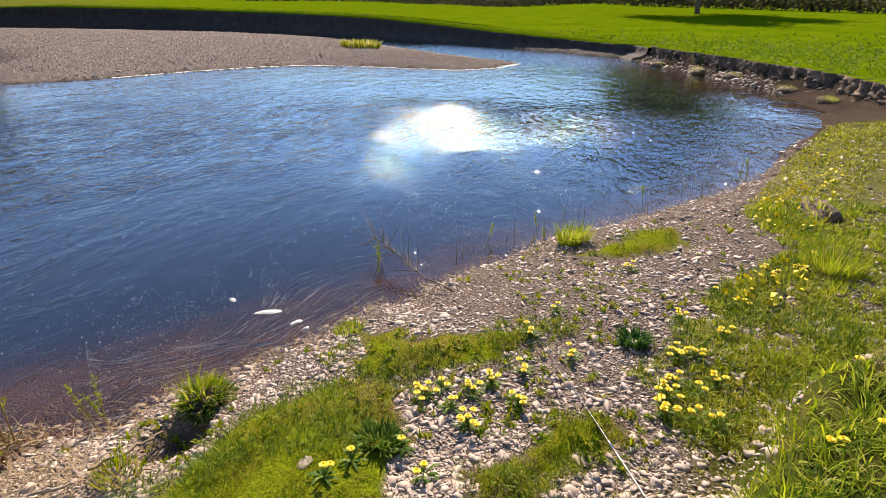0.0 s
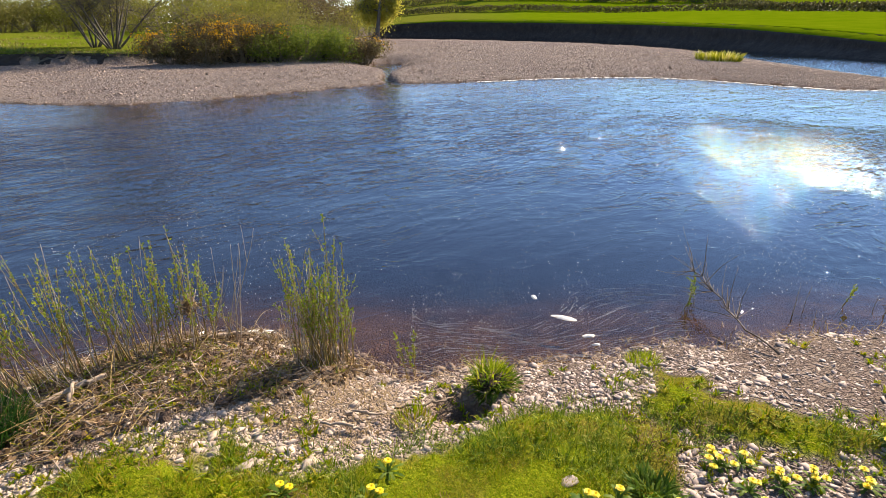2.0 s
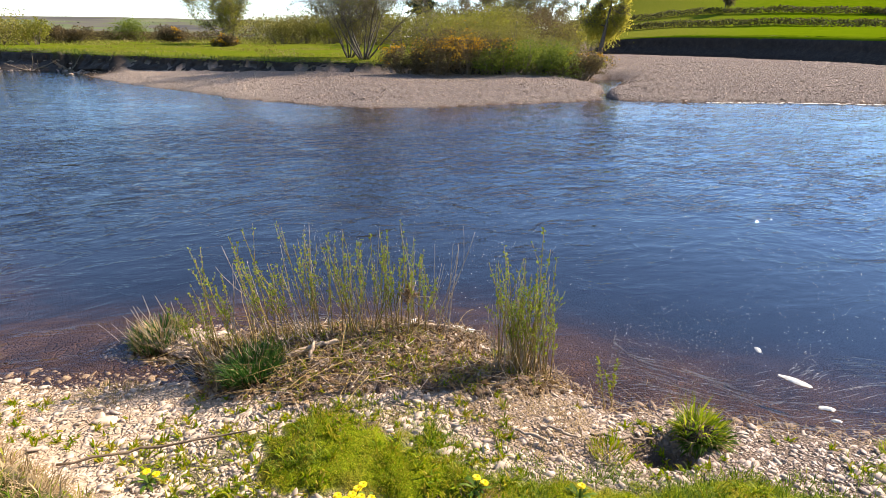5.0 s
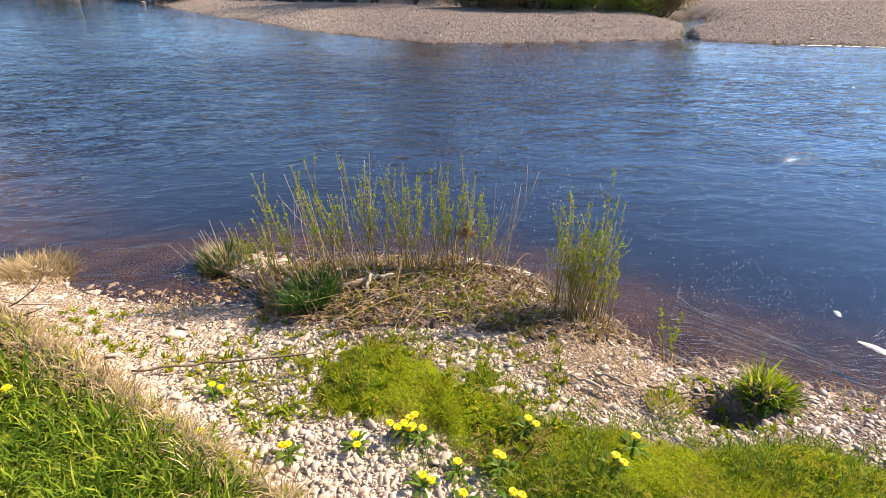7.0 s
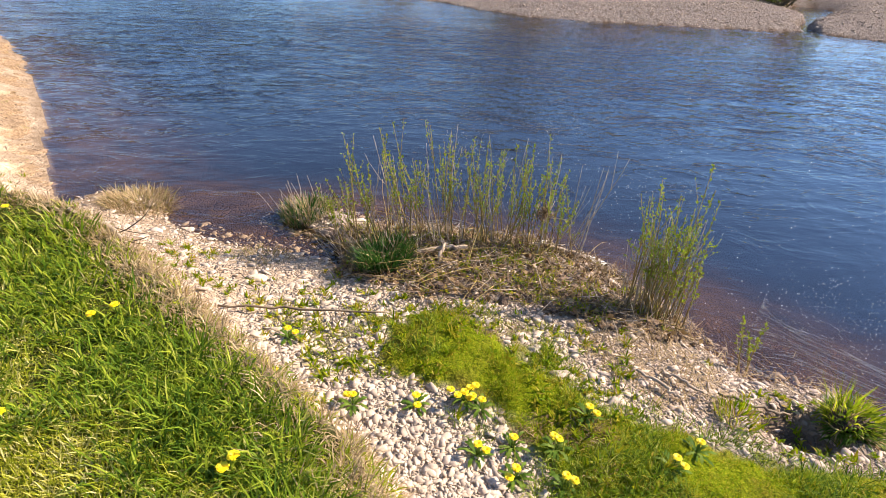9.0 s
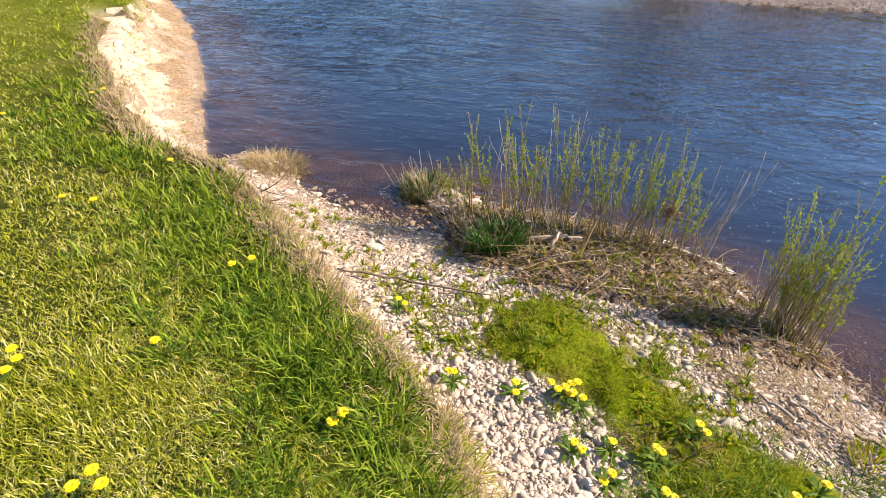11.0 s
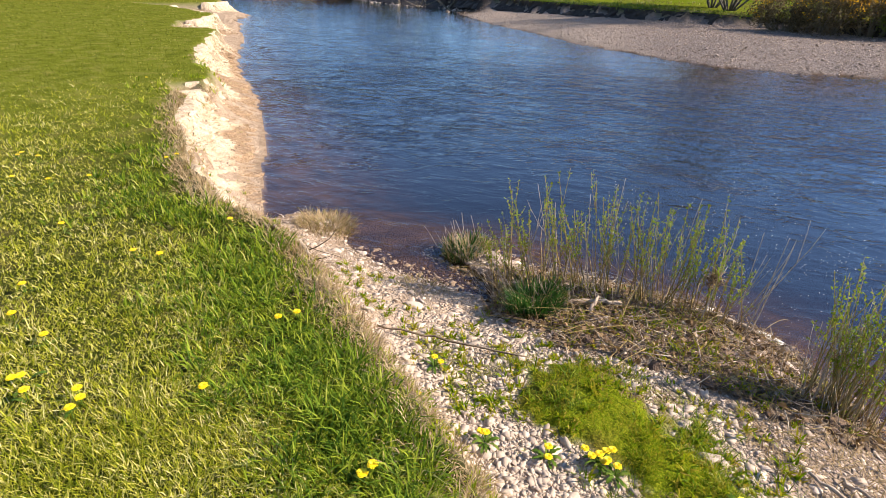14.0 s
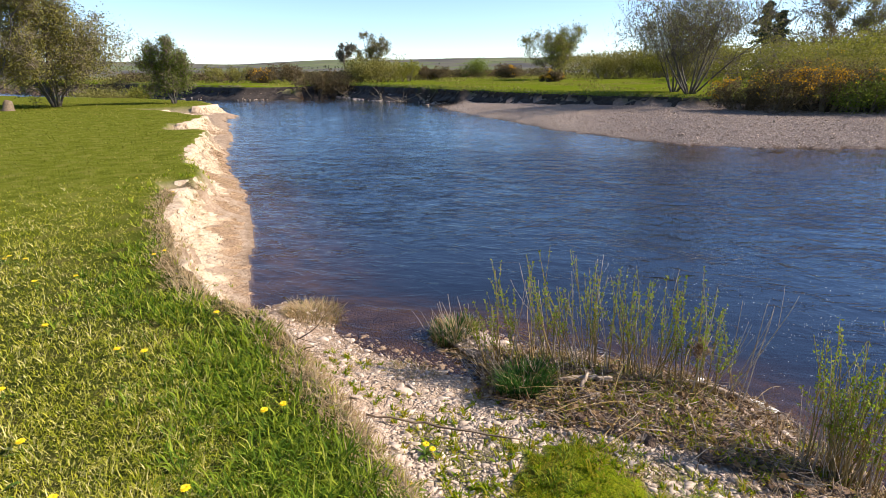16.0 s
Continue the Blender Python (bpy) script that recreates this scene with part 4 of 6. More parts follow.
grass("bank_grass", x, y, (g["u1"] > -0.12) & (rng.uniform(0, 1, len(x)) < np.maximum(edge * 0.55, 0.7 * fade(60, 80, az))), 0.05 + 0.03 * clumpy + 0.004 * r + 0.04 * fade(60, 80, az), 0.0036 + 0.0010 * r, 0.75, MAT_DARKGRASS,
      "green grass along the bank's edge", 0.7)
grass("edge_straw", x, y, (g["u1"] > -0.2) & (g["u1"] < 0.12 + 0.1 * clumpy) & (rng.uniform(0, 1, len(x)) < 0.9) & (rough2(x, y, 1.6, 90) > 0.0), 0.06, 0.0028 + 0.0008 * r, 1.0, MAT_STRAW,
      "dry straw and roots hanging over the bank's edge", 0.9)
# long dark grass in clumps along the edge, and above the slope
x, y = scatter(250000, 0.9, 5.5, -78, 122, 0)
g = survey(x, y)
r = np.hypot(x, y)
az = np.degrees(np.arctan2(x, y))
clumpy = rough2(x, y, 1.9, 191, 3)
band = np.maximum(1 - fade(0.30, 0.85, g["u1"] + 0.5 * clumpy), fade(70, 85, az)) * fade(-0.45, 0.05, rough2(x, y, 3.2, 193, 2))
grass("long_grass", x, y, (g["u1"] > 0.10 + 0.08 * clumpy) & (rng.uniform(0, 1, len(x)) < band), 0.095 + 0.045 * clumpy, 0.0048 + 0.0008 * r, 0.85, MAT_LUSH, "long dark green grass clumps along the bank's edge", 1.0, 12)
# dry fringe combed over the edge
line, _ = along(NEAR_EDGE[14:28], 0.0005)
x, y = line[:, 0] + rng.normal(0, 0.11, len(line)), line[:, 1] + rng.normal(0, 0.11, len(line))
g = survey(x, y)
r = np.hypot(x, y)
fringe = (g["u1"] > -0.17) & (g["u1"] < 0.20 + 0.10 * rough2(x, y, 2.1, 195)) & (rng.uniform(0, 1, len(x)) < 0.5 + 0.6 * fade(-0.3, 0.3, rough2(x, y, 2.4, 197)))
grass("dry_fringe", x, y, fringe, 0.075, 0.0030 + 0.0007 * r, 1.0, MAT_STRAW, "straw-coloured grass combed over the bank's edge", 1.0, 8)
# trodden meadow behind the standpoint
x, y = scatter(36000, 0.25, 9.0, 105, 280, 0)
g = survey(x, y)
r = np.hypot(x, y)
grass("trodden_grass", x, y, g["u1"] > 0.05, 0.045 + 0.002 * r, 0.006 + 0.0022 * r, 0.9, MAT_MEADOW, "short trodden meadow grass", 0.5, 4)
x, y = scatter(120000, 5.0, 42.0, -74, -12, 0)
g = survey(x, y)
r = np.hypot(x, y)
x2, y2 = scatter(60000, 12.0, 60.0, 84, 117, 0)
g2 = survey(x2, y2)
r2 = np.hypot(x2, y2)
a2 = np.degrees(np.arctan2(x2, y2))
thin = fade(82, 92, a2) * (1 - fade(25, 60, r2))
grass("field_grass", x2, y2, (g2["u1"] > 0.05) & (rng.uniform(0, 1, len(x2)) < thin), 0.05 + 0.002 * r2, 0.0011 * r2, 0.7, MAT_FIELD, "bright green field grass above the slumped bank")
grass("far_meadow_grass", x, y, (g["u1"] > 0.05) & (rng.uniform(0, 1, len(x)) < 0.2 + 0.8 * fade(5, 9, r)), 0.03 + 0.0008 * r, 0.0007 * r, 0.8, MAT_FARMEADOW, "meadow grass running to the trees", 0.5, 3)
x, y = scatter(560000, 1.0, 6.5, -10, 125, 0)
near_patch = np.zeros(len(x), bool)
for p in PATCHES:
    q = np.array(p)
    near_patch |= (x > q[:, 0].min() - 0.2) & (x < q[:, 0].max() + 0.2) & (y > q[:, 1].min() - 0.2) & (y < q[:, 1].max() + 0.2)
x, y = x[near_patch], y[near_patch]
g = survey(x, y)
r = np.hypot(x, y)
lumpy = rough2(x, y, 7, 93, 2)
grass("mossy_turf", x, y, (g["mound"] + rng.normal(0, 0.075, len(x)) > 0.0) & (g["u1"] < 0.0) & (g["d1"] > 0.02), 0.013 + 0.026 * fade(-0.2, 0.7, lumpy), 0.0014 + 0.0005 * r, 0.7, MAT_MOSS,
      "mossy green turf mounds on the shingle beach", 0.5, 3)
tall = (g["mound"] > -0.08 + 0.1 * rng.uniform(-1, 1, len(x))) & (rough2(x, y, 2.4, 101) > 0.10) & (g["u1"] < 0) & (g["d1"] > 0.04) & (rng.uniform(0, 1, len(x)) < 0.30)
grass("turf_tufts", x, y, tall, 0.06, 0.0020 + 0.0006 * r, 0.7, MAT_LUSH, "longer green grass tufts on the mossy mounds", 0.8, 6)
brown = (g["mound"] > -0.05) & (rough2(x, y, 2.6, 103) > 0.25) & (g["u1"] < 0) & (g["d1"] > 0.04) & (rng.uniform(0, 1, len(x)) < 0.25)
grass("dry_moss", x, y, brown, 0.035, 0.0020 + 0.0006 * r, 0.9, MAT_LITTER, "brown withered patches in the mossy turf", 0.6, 4)
x, y = scatter(110000, 1.0, 14.0, -30, 145, 0)
x3, y3 = scatter(90000, 2.5, 14.0, 88, 116, 0)
x, y = np.concatenate([x, x3]), np.concatenate([y, y3])
g = survey(x, y)
r = np.hypot(x, y)
grass("thin_turf", x, y, ((g["weed"] > 0.4) | ((g["u1"] > -0.5) & (x > 1.5) & (rough2(x, y, 3, 35) > -0.3))) & (g["u1"] < 0.0) & (g["d1"] > 0.03) & (g["mound"] < 0), 0.028 + 0.003 * r, 0.0026 + 0.0011 * r, 0.8, MAT_MEADOW,
      "thin weedy grass growing through the stones")


# rough weedy turf on the slope towards the bend
x, y = rng.uniform(2.1, 6.5, 90000), rng.uniform(-3.6, -0.3, 90000)
g = survey(x, y)
r = np.hypot(x, y)
lumpy = rough2(x, y, 4.5, 199, 3)
grass("slope_turf", x, y, (g["weed"] > 0.25) & (lumpy > -0.25) & (g["u1"] < 0.1) & (g["d1"] > 0.2), 0.045 + 0.05 * fade(-0.1, 0.6, lumpy), 0.0024 + 0.0008 * r, 0.75, MAT_DARKGRASS, "rough green weedy turf on the beach slope", 0.7, 6)
grass("slope_tufts", x, y, (g["weed"] > 0.2) & (rough2(x, y, 2.2, 201) > 0.15) & (g["u1"] < 0.1) & (g["d1"] > 0.2) & (rng.uniform(0, 1, len(x)) < 0.6), 0.10, 0.0028 + 0.0007 * r, 0.75, MAT_LUSH, "taller dark grass tufts on the beach slope", 0.9, 9)


# ---- stones ----
def stone_shape(seed, detail):
    """A worn slab: a ball cut by a few planes and flattened."""
    bm = bmesh.new()
    bmesh.ops.create_icosphere(bm, subdivisions=detail, radius=1.0)
    rs = np.random.default_rng(seed)
    off = rs.uniform(0, 50, 3)
    flat = rs.uniform(0.26, 0.5)
    long = rs.uniform(1.0, 1.6)
    cuts = rs.normal(0, 1, (11, 3))
    cuts /= np.linalg.norm(cuts, axis=1)[:, None]
    deep = rs.uniform(0.55, 0.9, 11)
    for v in bm.verts:
        u = v.co.normalized()
        k = min(1.05, min(d / max(1e-3, float(np.dot(c, u))) if np.dot(c, u) > 0.2 else 9.0 for c, d in zip(cuts, deep)))
        k *= 1 + 0.16 * noise.noise(u * 1.7 + Vector(off))
        v.co = Vector((u.x * long * k, u.y * k, u.z * flat * k))
    co = np.array([v.co[:] for v in bm.verts])
    tris = np.array([[v.index for v in f.verts] for f in bm.faces])
    bm.free()
    return co, tris


def chip(seed, corners):
    """An angular flat stone: the hull of a few corners."""
    rs = np.random.default_rng(seed + 3000)
    p = rs.normal(0, 1, (corners, 3))
    p /= (np.abs(p) ** 5).sum(1)[:, None] ** 0.2
    p = p * rs.uniform(0.78, 1.05, corners)[:, None] * [rs.uniform(1.0, 1.5), rs.uniform(0.75, 1.0), rs.uniform(0.24, 0.45)]
    bm = bmesh.new()
    for q in p:
        bm.verts.new(q)
    got = bmesh.ops.convex_hull(bm, input=bm.verts[:])
    bmesh.ops.delete(bm, geom=[v for v in bm.verts if not v.link_faces], context="VERTS")
    bmesh.ops.triangulate(bm, faces=bm.faces[:])
    bm.verts.index_update()
    co = np.array([v.co[:] for v in bm.verts])
    tris = np.array([[v.index for v in f.verts] for f in bm.faces])
    bm.free()
    return co, tris


SHAPES = [chip(s, 15) for s in range(12)]
COARSE = [chip(s + 20, 13) for s in range(9)]
GRIT = [chip(s + 40, 9) for s in range(9)]


def heap(rng, shapes, x, y, z, size, tilt=0.3, sink=0.32):
    """Many stones in one."""
    cos, tris, at = [], [], 0
    pick = rng.integers(0, len(shapes), len(x))
    for k, (sc, st) in enumerate(shapes):
        m = np.where(pick == k)[0]
        if not len(m):
            continue
        a, tx, ty = rng.uniform(0, 2 * np.pi, len(m)), rng.normal(0, tilt, len(m)), rng.normal(0, tilt, len(m))
        c, s = np.cos(a), np.sin(a)
        p = sc[None] * size[m][:, None, None]
        zz = p[:, :, 2] + p[:, :, 0] * tx[:, None] + p[:, :, 1] * ty[:, None]
        px, py = p[:, :, 0] * c[:, None] - p[:, :, 1] * s[:, None], p[:, :, 0] * s[:, None] + p[:, :, 1] * c[:, None]
        low = size[m] * 0.5 * (1 - 2 * sink)
        q = np.stack([px + x[m][:, None], py + y[m][:, None], zz + (z[m] + low)[:, None]], -1)
        cos.append(q.reshape(-1, 3))
        tris.append((st[None] + (np.arange(len(m)) * len(sc))[:, None, None]).reshape(-1, 3) + at)
        at += q.shape[0] * q.shape[1]
    return np.concatenate(cos), np.concatenate(tris)


rng = np.random.default_rng(11)
x, y = scatter(210000, 1.0, 12.0, -48, 128, 0)
g = survey(x, y)
r = np.hypot(x, y)
bare = (g["u1"] < -0.08) & (g["d1"] > -0.2) & ((g["d1"] > 0.0) | (r < 4.2)) & (g["mound"] < 0.0) & ((g["weed"] < 0.55) | (rng.uniform(0, 1, len(x)) < 0.5))
bare &= (inside(x, y, DEBRIS) < -0.03) | (rng.uniform(0, 1, len(x)) < 0.3)
bare &= (inside(x, y, NEAR_SHORE[6:17] + NEAR_EDGE[18:5:-1]) < -0.1) & ((r < 8) | (g["d1"] < 1.5))
bare &= rng.uniform(0, 1, len(x)) < np.clip(0.45 + 0.55 * fade(-0.5, 0.2, rough2(x, y, 1.1, 95)), 0, 1)
bare &= (inside(x, y, DRYAREA) + 0.1 * rough2(x, y, 4, 79) < 0.0) | (rng.uniform(0, 1, len(x)) < 0.65)
bare &= (np.hypot((x - HX) / 0.16, (y - HY) / 0.13) > 1) | (rng.uniform(0, 1, len(x)) < 0.08)
x, y, r = x[bare], y[bare], r[bare]
size = np.clip(0.0074 * np.exp(rng.normal(0, 0.6, len(x))), 0.0035, 0.032) * (0.8 + 0.085 * r)
z = heights(x, y)
big = (size > 0.018 * (0.8 + 0.085 * r)) & (r < 4.5)
# the cobbles nearest the path are pieces of their own
single = big & (x > -1.0) & (x < 1.4) & (y > 1.2) & (y < 2.6)
single &= np.cumsum(single) <= 300
co, tris = join([heap(rng, SHAPES, x[m], y[m], z[m], size[m], 0.22, 0.52) if k else heap(rng, GRIT, x[m], y[m], z[m], size[m], 0.3, 0.45) for k, m in ((1, big & ~single), (0, ~big))])
tagged(new("beach_stones", tri_mesh("beach_stones", co, tris, MAT_STONE)), "pale flat cobbles and pebbles of the shingle beach", "stones", kind="stuff")
COBBLES = [tri_mesh("cobble", c, t, MAT_STONE_ONE) for c, t in SHAPES]
for px, py, pz, sz in zip(x[single], y[single], z[single], size[single]):
    ob = new("cobble", COBBLES[int(rng.integers(0, len(COBBLES)))])
    ob.parent = ground
    ob.matrix_basis = pose(px, py, pz + sz * 0.05, rng.normal(0, 11), rng.normal(0, 11), rng.uniform(0, 360)) @ Matrix.Scale(sz, 4)

x, y = scatter(120000, 14.0, 60.0, -15, 88, 0)
g = survey(x, y)
r = np.hypot(x, y)
bare = (g["d2"] > -0.1) & (g["u2"] < -0.9)
x, y, r = x[bare], y[bare], r[bare]
size = np.clip(0.019 * np.exp(rng.normal(0, 0.45, len(x))), 0.009, 0.07) * (0.7 + 0.012 * r)
co, tris = heap(rng, GRIT, x, y, heights(x, y), size)
tagged(new("bar_shingle", tri_mesh("bar_shingle", co, tris, MAT_BARSTONE)), "grey-pink shingle covering the river bar", "stones", kind="stuff")

# ---- dandelions ----
def dandelion_parts(seed, heads, leaves=13):
    rs = np.random.default_rng(seed)
    top = thing("dandelion", (0, 0, 0), "flowering dandelion with yellow heads and a leaf rosette", "flower", "dandelions on the bank")
    chunks = []
    for k in range(leaves):
        a = k * 2.4 + rs.normal(0, 0.2)
        L, W = rs.uniform(0.045, 0.085), rs.uniform(0.006, 0.010)
        d, s = np.array([math.cos(a), math.sin(a), 0]), np.array([-math.sin(a), math.cos(a), 0])
        rise = rs.uniform(0.1, 0.5)
        row = []
        for i, (f, w) in enumerate(((0, 0.25), (0.2, 0.75), (0.32, 0.45), (0.48, 1.0), (0.6, 0.55), (0.78, 0.95), (1.0, 0.05))):
            c = d * L * f + np.array([0, 0, L * rise * math.sin(f * 2.4) + 0.004])
            row += [c - s * W * w, c + s * W * w]
        tr = []
        for i in range(6):
            tr += [(2 * i, 2 * i + 1, 2 * i + 3), (2 * i, 2 * i + 3, 2 * i + 2)]
        chunks.append((np.array(row), tr))
    part("foliage", tri_mesh("foliage", *join(chunks), MAT_WEED), top)
    for k in range(heads):
        a = rs.uniform(0, 6.28)
        tip = np.array([math.cos(a) * 0.05 * (k > 0) * (0.6 + 0.09 * k), math.sin(a) * 0.05 * (k > 0) * (0.6 + 0.09 * k), rs.uniform(0.035, 0.075)])
        pts = np.array([tip * f * np.array([f, f, 1]) for f in (0, 0.35, 0.7, 1.0)])
        stem = part("stem", tri_mesh("stem", *tube(pts, (0.0024, 0.0022, 0.002, 0.002), 5), MAT_WEED), top, "pale green hollow stem")
        petals = []
        for ring, (n, L, up) in enumerate(((26, 0.0185, -0.04), (24, 0.0155, 0.16), (18, 0.0115, 0.38), (10, 0.0065, 0.7))):
            for i in range(n):
                b = i * 2 * math.pi / n + ring * 0.2 + rs.normal(0, 0.06)
                l = L * rs.uniform(0.85, 1.1)
                d, s = np.array([math.cos(b), math.sin(b), up]), np.array([-math.sin(b), math.cos(b), 0]) * 0.0024
                c0 = tip + np.array([0, 0, 0.004])
                petals.append((np.array([c0 - s * 0.5, c0 + s * 0.5, c0 + d * l + s, c0 + d * l - s]), [(0, 1, 2), (0, 2, 3)]))
        part("flower_head", tri_mesh("flower_head", *join(petals), MAT_PETAL), stem, "bright yellow flower head")
    return top


KINDS = [dandelion_parts(1, 1), dandelion_parts(2, 2), dandelion_parts(3, 4), dandelion_parts(4, 1, 3), dandelion_parts(5, 2, 4), dandelion_parts(6, 8, 16)]
BEACH_DANDELIONS = [(-0.57, 2.2), (-0.56, 1.85), (-0.22, 1.74), (0.05, 1.73), (0.26, 1.75), (0.33, 1.70), (0.43, 1.5), (0.41, 1.35), (0.6, 1.47), (0.59, 1.31), (0.28, 1.46),
                    (0.77, 1.62), (1.04, 1.37), (1.19, 1.46), (2.35, 0.52), (2.44, 0.45), (2.28, 0.36), (2.42, 0.27), (2.52, 0.19), (2.67, 0.03), (1.93, 0.51), (1.81, 0.37),
                    (1.78, 0.69), (1.66, 0.76), (2.17, 0.25), (2.39, 0.03), (2.88, -0.23), (3.07, 0.03), (3.42, -0.12), (4.26, -0.66), (3.47, -0.9), (3.01, -0.82), (3.04, -0.92),
                    (2.75, -0.78), (2.71, -0.88), (2.79, -0.99), (2.49, -0.84), (2.49, -0.69), (2.45, -0.93), (4.39, -1.63), (4.26, -1.71), (4.42, -1.91)]
MEADOW_DANDELIONS = [(-4.4, 3.31), (-3.92, 2.86), (-4.19, 3.31), (-3.66, 2.91), (-3.45, 3.06), (-2.5, 1.7), (-2.32, 1.49), (-2.06, 1.41), (-3.22, 3.6), (-3.2, 3.7), (-2.27, 2.15),
                     (-2.11, 2.16), (-2.01, 2.66), (-1.2, 1.8), (-1.14, 1.86), (-1.93, 1.19), (-1.83, 1.12), (-1.62, 1.15), (-1.6, 1.09), (-1.22, 1.3), (-1.09, 0.82), (-1.11, 0.77),
                     (-1.04, 0.79), (-1.36, 0.7), (-0.52, 1.1), (-5.09, 6.49), (-4.9, 6.0), (-5.92, 6.57), (1.95, -1.12), (2.55, -1.45), (2.7, -1.42), (2.1, -1.35)]
rs = random.Random(5)
for k, (px, py) in enumerate(BEACH_DANDELIONS + MEADOW_DANDELIONS):
    on_beach = k < len(BEACH_DANDELIONS)
    kind = rs.choice((1, 2, 2, 5)) if on_beach and px > 2 else rs.choice((3, 3, 3, 4)) if not on_beach else rs.choice((0, 1, 1))
    if (px, py) == (0.26, 1.75):
        kind = 5
    z = float(heights(px, py)[0])
    m = pose(px, py, z + (0.0 if on_beach else -0.01), 0, 0, rs.uniform(0, 360))
    copy_thing(KINDS[kind], m)
for kind, (px, py) in zip(KINDS, ((3.9, -1.2), (3.75, -1.35), (3.3, -1.15), (-2.9, 2.3), (-3.0, 1.9), (2.62, -0.72))):
    kind.matrix_basis = pose(px, py, float(heights(px, py)[0]))
x, y = scatter(1700, 4.0, 12.0, 92, 114, 0)
g = survey(x, y)
ok = (g["weed"] > 0.3) & (g["d1"] > 0.3)
x, y = x[ok], y[ok]
co, tris = leaf_cards(rng, np.stack([x, y, heights(x, y) + rng.uniform(0.04, 0.09, len(x))], 1), 0.045, 0.5, 0.0)
tagged(new("distant_dandelions", tri_mesh("distant_dandelions", co, tris, MAT_PETAL)), "yellow dandelions dotted through the rough grass", "flowers", kind="stuff")

# small weeds between the stones
x, y = scatter(4200, 1.2, 6.0, -40, 125, 0)
g = survey(x, y)
ok = (g["u1"] < -0.1) & (g["d1"] > 0.15) & (rough2(x, y, 2.2, 97) + 0.5 * (g["weed"] > 0.2) > 0.05)
x, y = x[ok], y[ok]
z = heights(x, y)
chunks = []
for px, py, pz in zip(x, y, z):
    n = int(rng.integers(7, 16))
    a = rng.uniform(0, 6.28, n)
    chunks.append(blades(rng, px + rng.normal(0, 0.008, n), py + rng.normal(0, 0.008, n), np.full(n, pz + 0.005), rng.uniform(0.03, 0.06), 0.009, 0.95, a, 0.7))
tagged(new("small_weeds", tri_mesh("small_weeds", *join(chunks), MAT_MOSS)), "small green weeds sprouting between the cobbles", "weeds", kind="stuff")


# ---- tussocks ----
def tussock(name, px, py, spread, height, count, label, mix_dry=0.15, green=None, width=0.006, lean=0.45):
    rs = np.random.default_rng(int(abs(px * 100) + abs(py * 1000)))
    pz = float(heights(px, py)[0])
    top = thing(name, (px, py, pz), label, "plant")
    for piece, n, m in (("green_tuft", int(count * (1 - mix_dry)), green or MAT_RUSH), ("dry_tuft", int(count * mix_dry), MAT_STRAW)):
        if n < 3:
            continue
        a, d = rs.uniform(0, 6.28, n), spread * np.sqrt(rs.uniform(0, 1, n))
        bx, by = d * np.cos(a), d * np.sin(a)
        turn = a + rs.normal(0, 0.6, n)
        bz = heights(bx + px, by + py) - pz
        co, tr = blades(rs, bx, by, bz, height, width, lean, turn, 0.6)
        part(piece, tri_mesh(piece, co, tr, m), top)
    return top


tussock("rush_tussock", -0.12, 3.06, 0.15, 0.20, 900, "dark green rush tussock at the water's edge", 0.12)
tussock("grass_tussock", 2.14, 1.70, 0.10, 0.11, 620, "leafy green tuft above an undercut hollow", 0.28, MAT_WEED, 0.012, 1.0)
tussock("grass_tussock", 2.11, 1.76, 0.05, 0.22, 90, "upright grass blades above an undercut hollow", 0.2, MAT_DARKGRASS, 0.006, 0.3)
tussock("rush_tussock", 5.0, -0.2, 0.13, 0.20, 500, "green grass tuft at the shoreline", 0.1, MAT_DARKGRASS)
tussock("grass_tussock", 4.62, -2.2, 0.2, 0.18, 700, "rounded green grass tussock on the bank", 0.05, MAT_DARKGRASS)
tussock("leafy_weed", 3.14, -0.59, 0.08, 0.09, 260, "small dark leafy weed among the cobbles", 0.0, MAT_RUSH, 0.012, 0.7)
tussock("sedge_clump", -0.75, 3.98, 0.20, 0.13, 800, "sedge clump with dry stems standing in shallow water", 0.5)
tussock("dry_grass_mound", -2.1, 4.12, 0.26, 0.12, 1500, "dry straw-coloured grass mound at the water's edge", 0.85, MAT_OLIVE, 0.005, 0.9)
tussock("dry_grass_mound", -0.95, 3.32, 0.20, 0.06, 500, "flat dry grass on the gravel edge", 0.7, MAT_OLIVE, 0.004, 1.1)
tussock("grass_tussock", 28.9, 11.6, 1.0, 0.45, 900, "bright green grass island on the shingle bar", 0.0, MAT_MEADOW, 0.05)
tussock("grass_tussock", 1.55, 1.72, 0.1, 0.07, 220, "small green tuft on the gravel", 0.2, MAT_MOSS)
tussock("leafy_weed", 1.95, 0.62, 0.09, 0.09, 260, "dark green leafy weed on the mossy turf", 0.0, MAT_WEED, 0.012, 0.7)
tussock("grass_tussock", 3.05, 1.25, 0.10, 0.07, 240, "small green tuft by the water", 0.1, MAT_DARKGRASS)

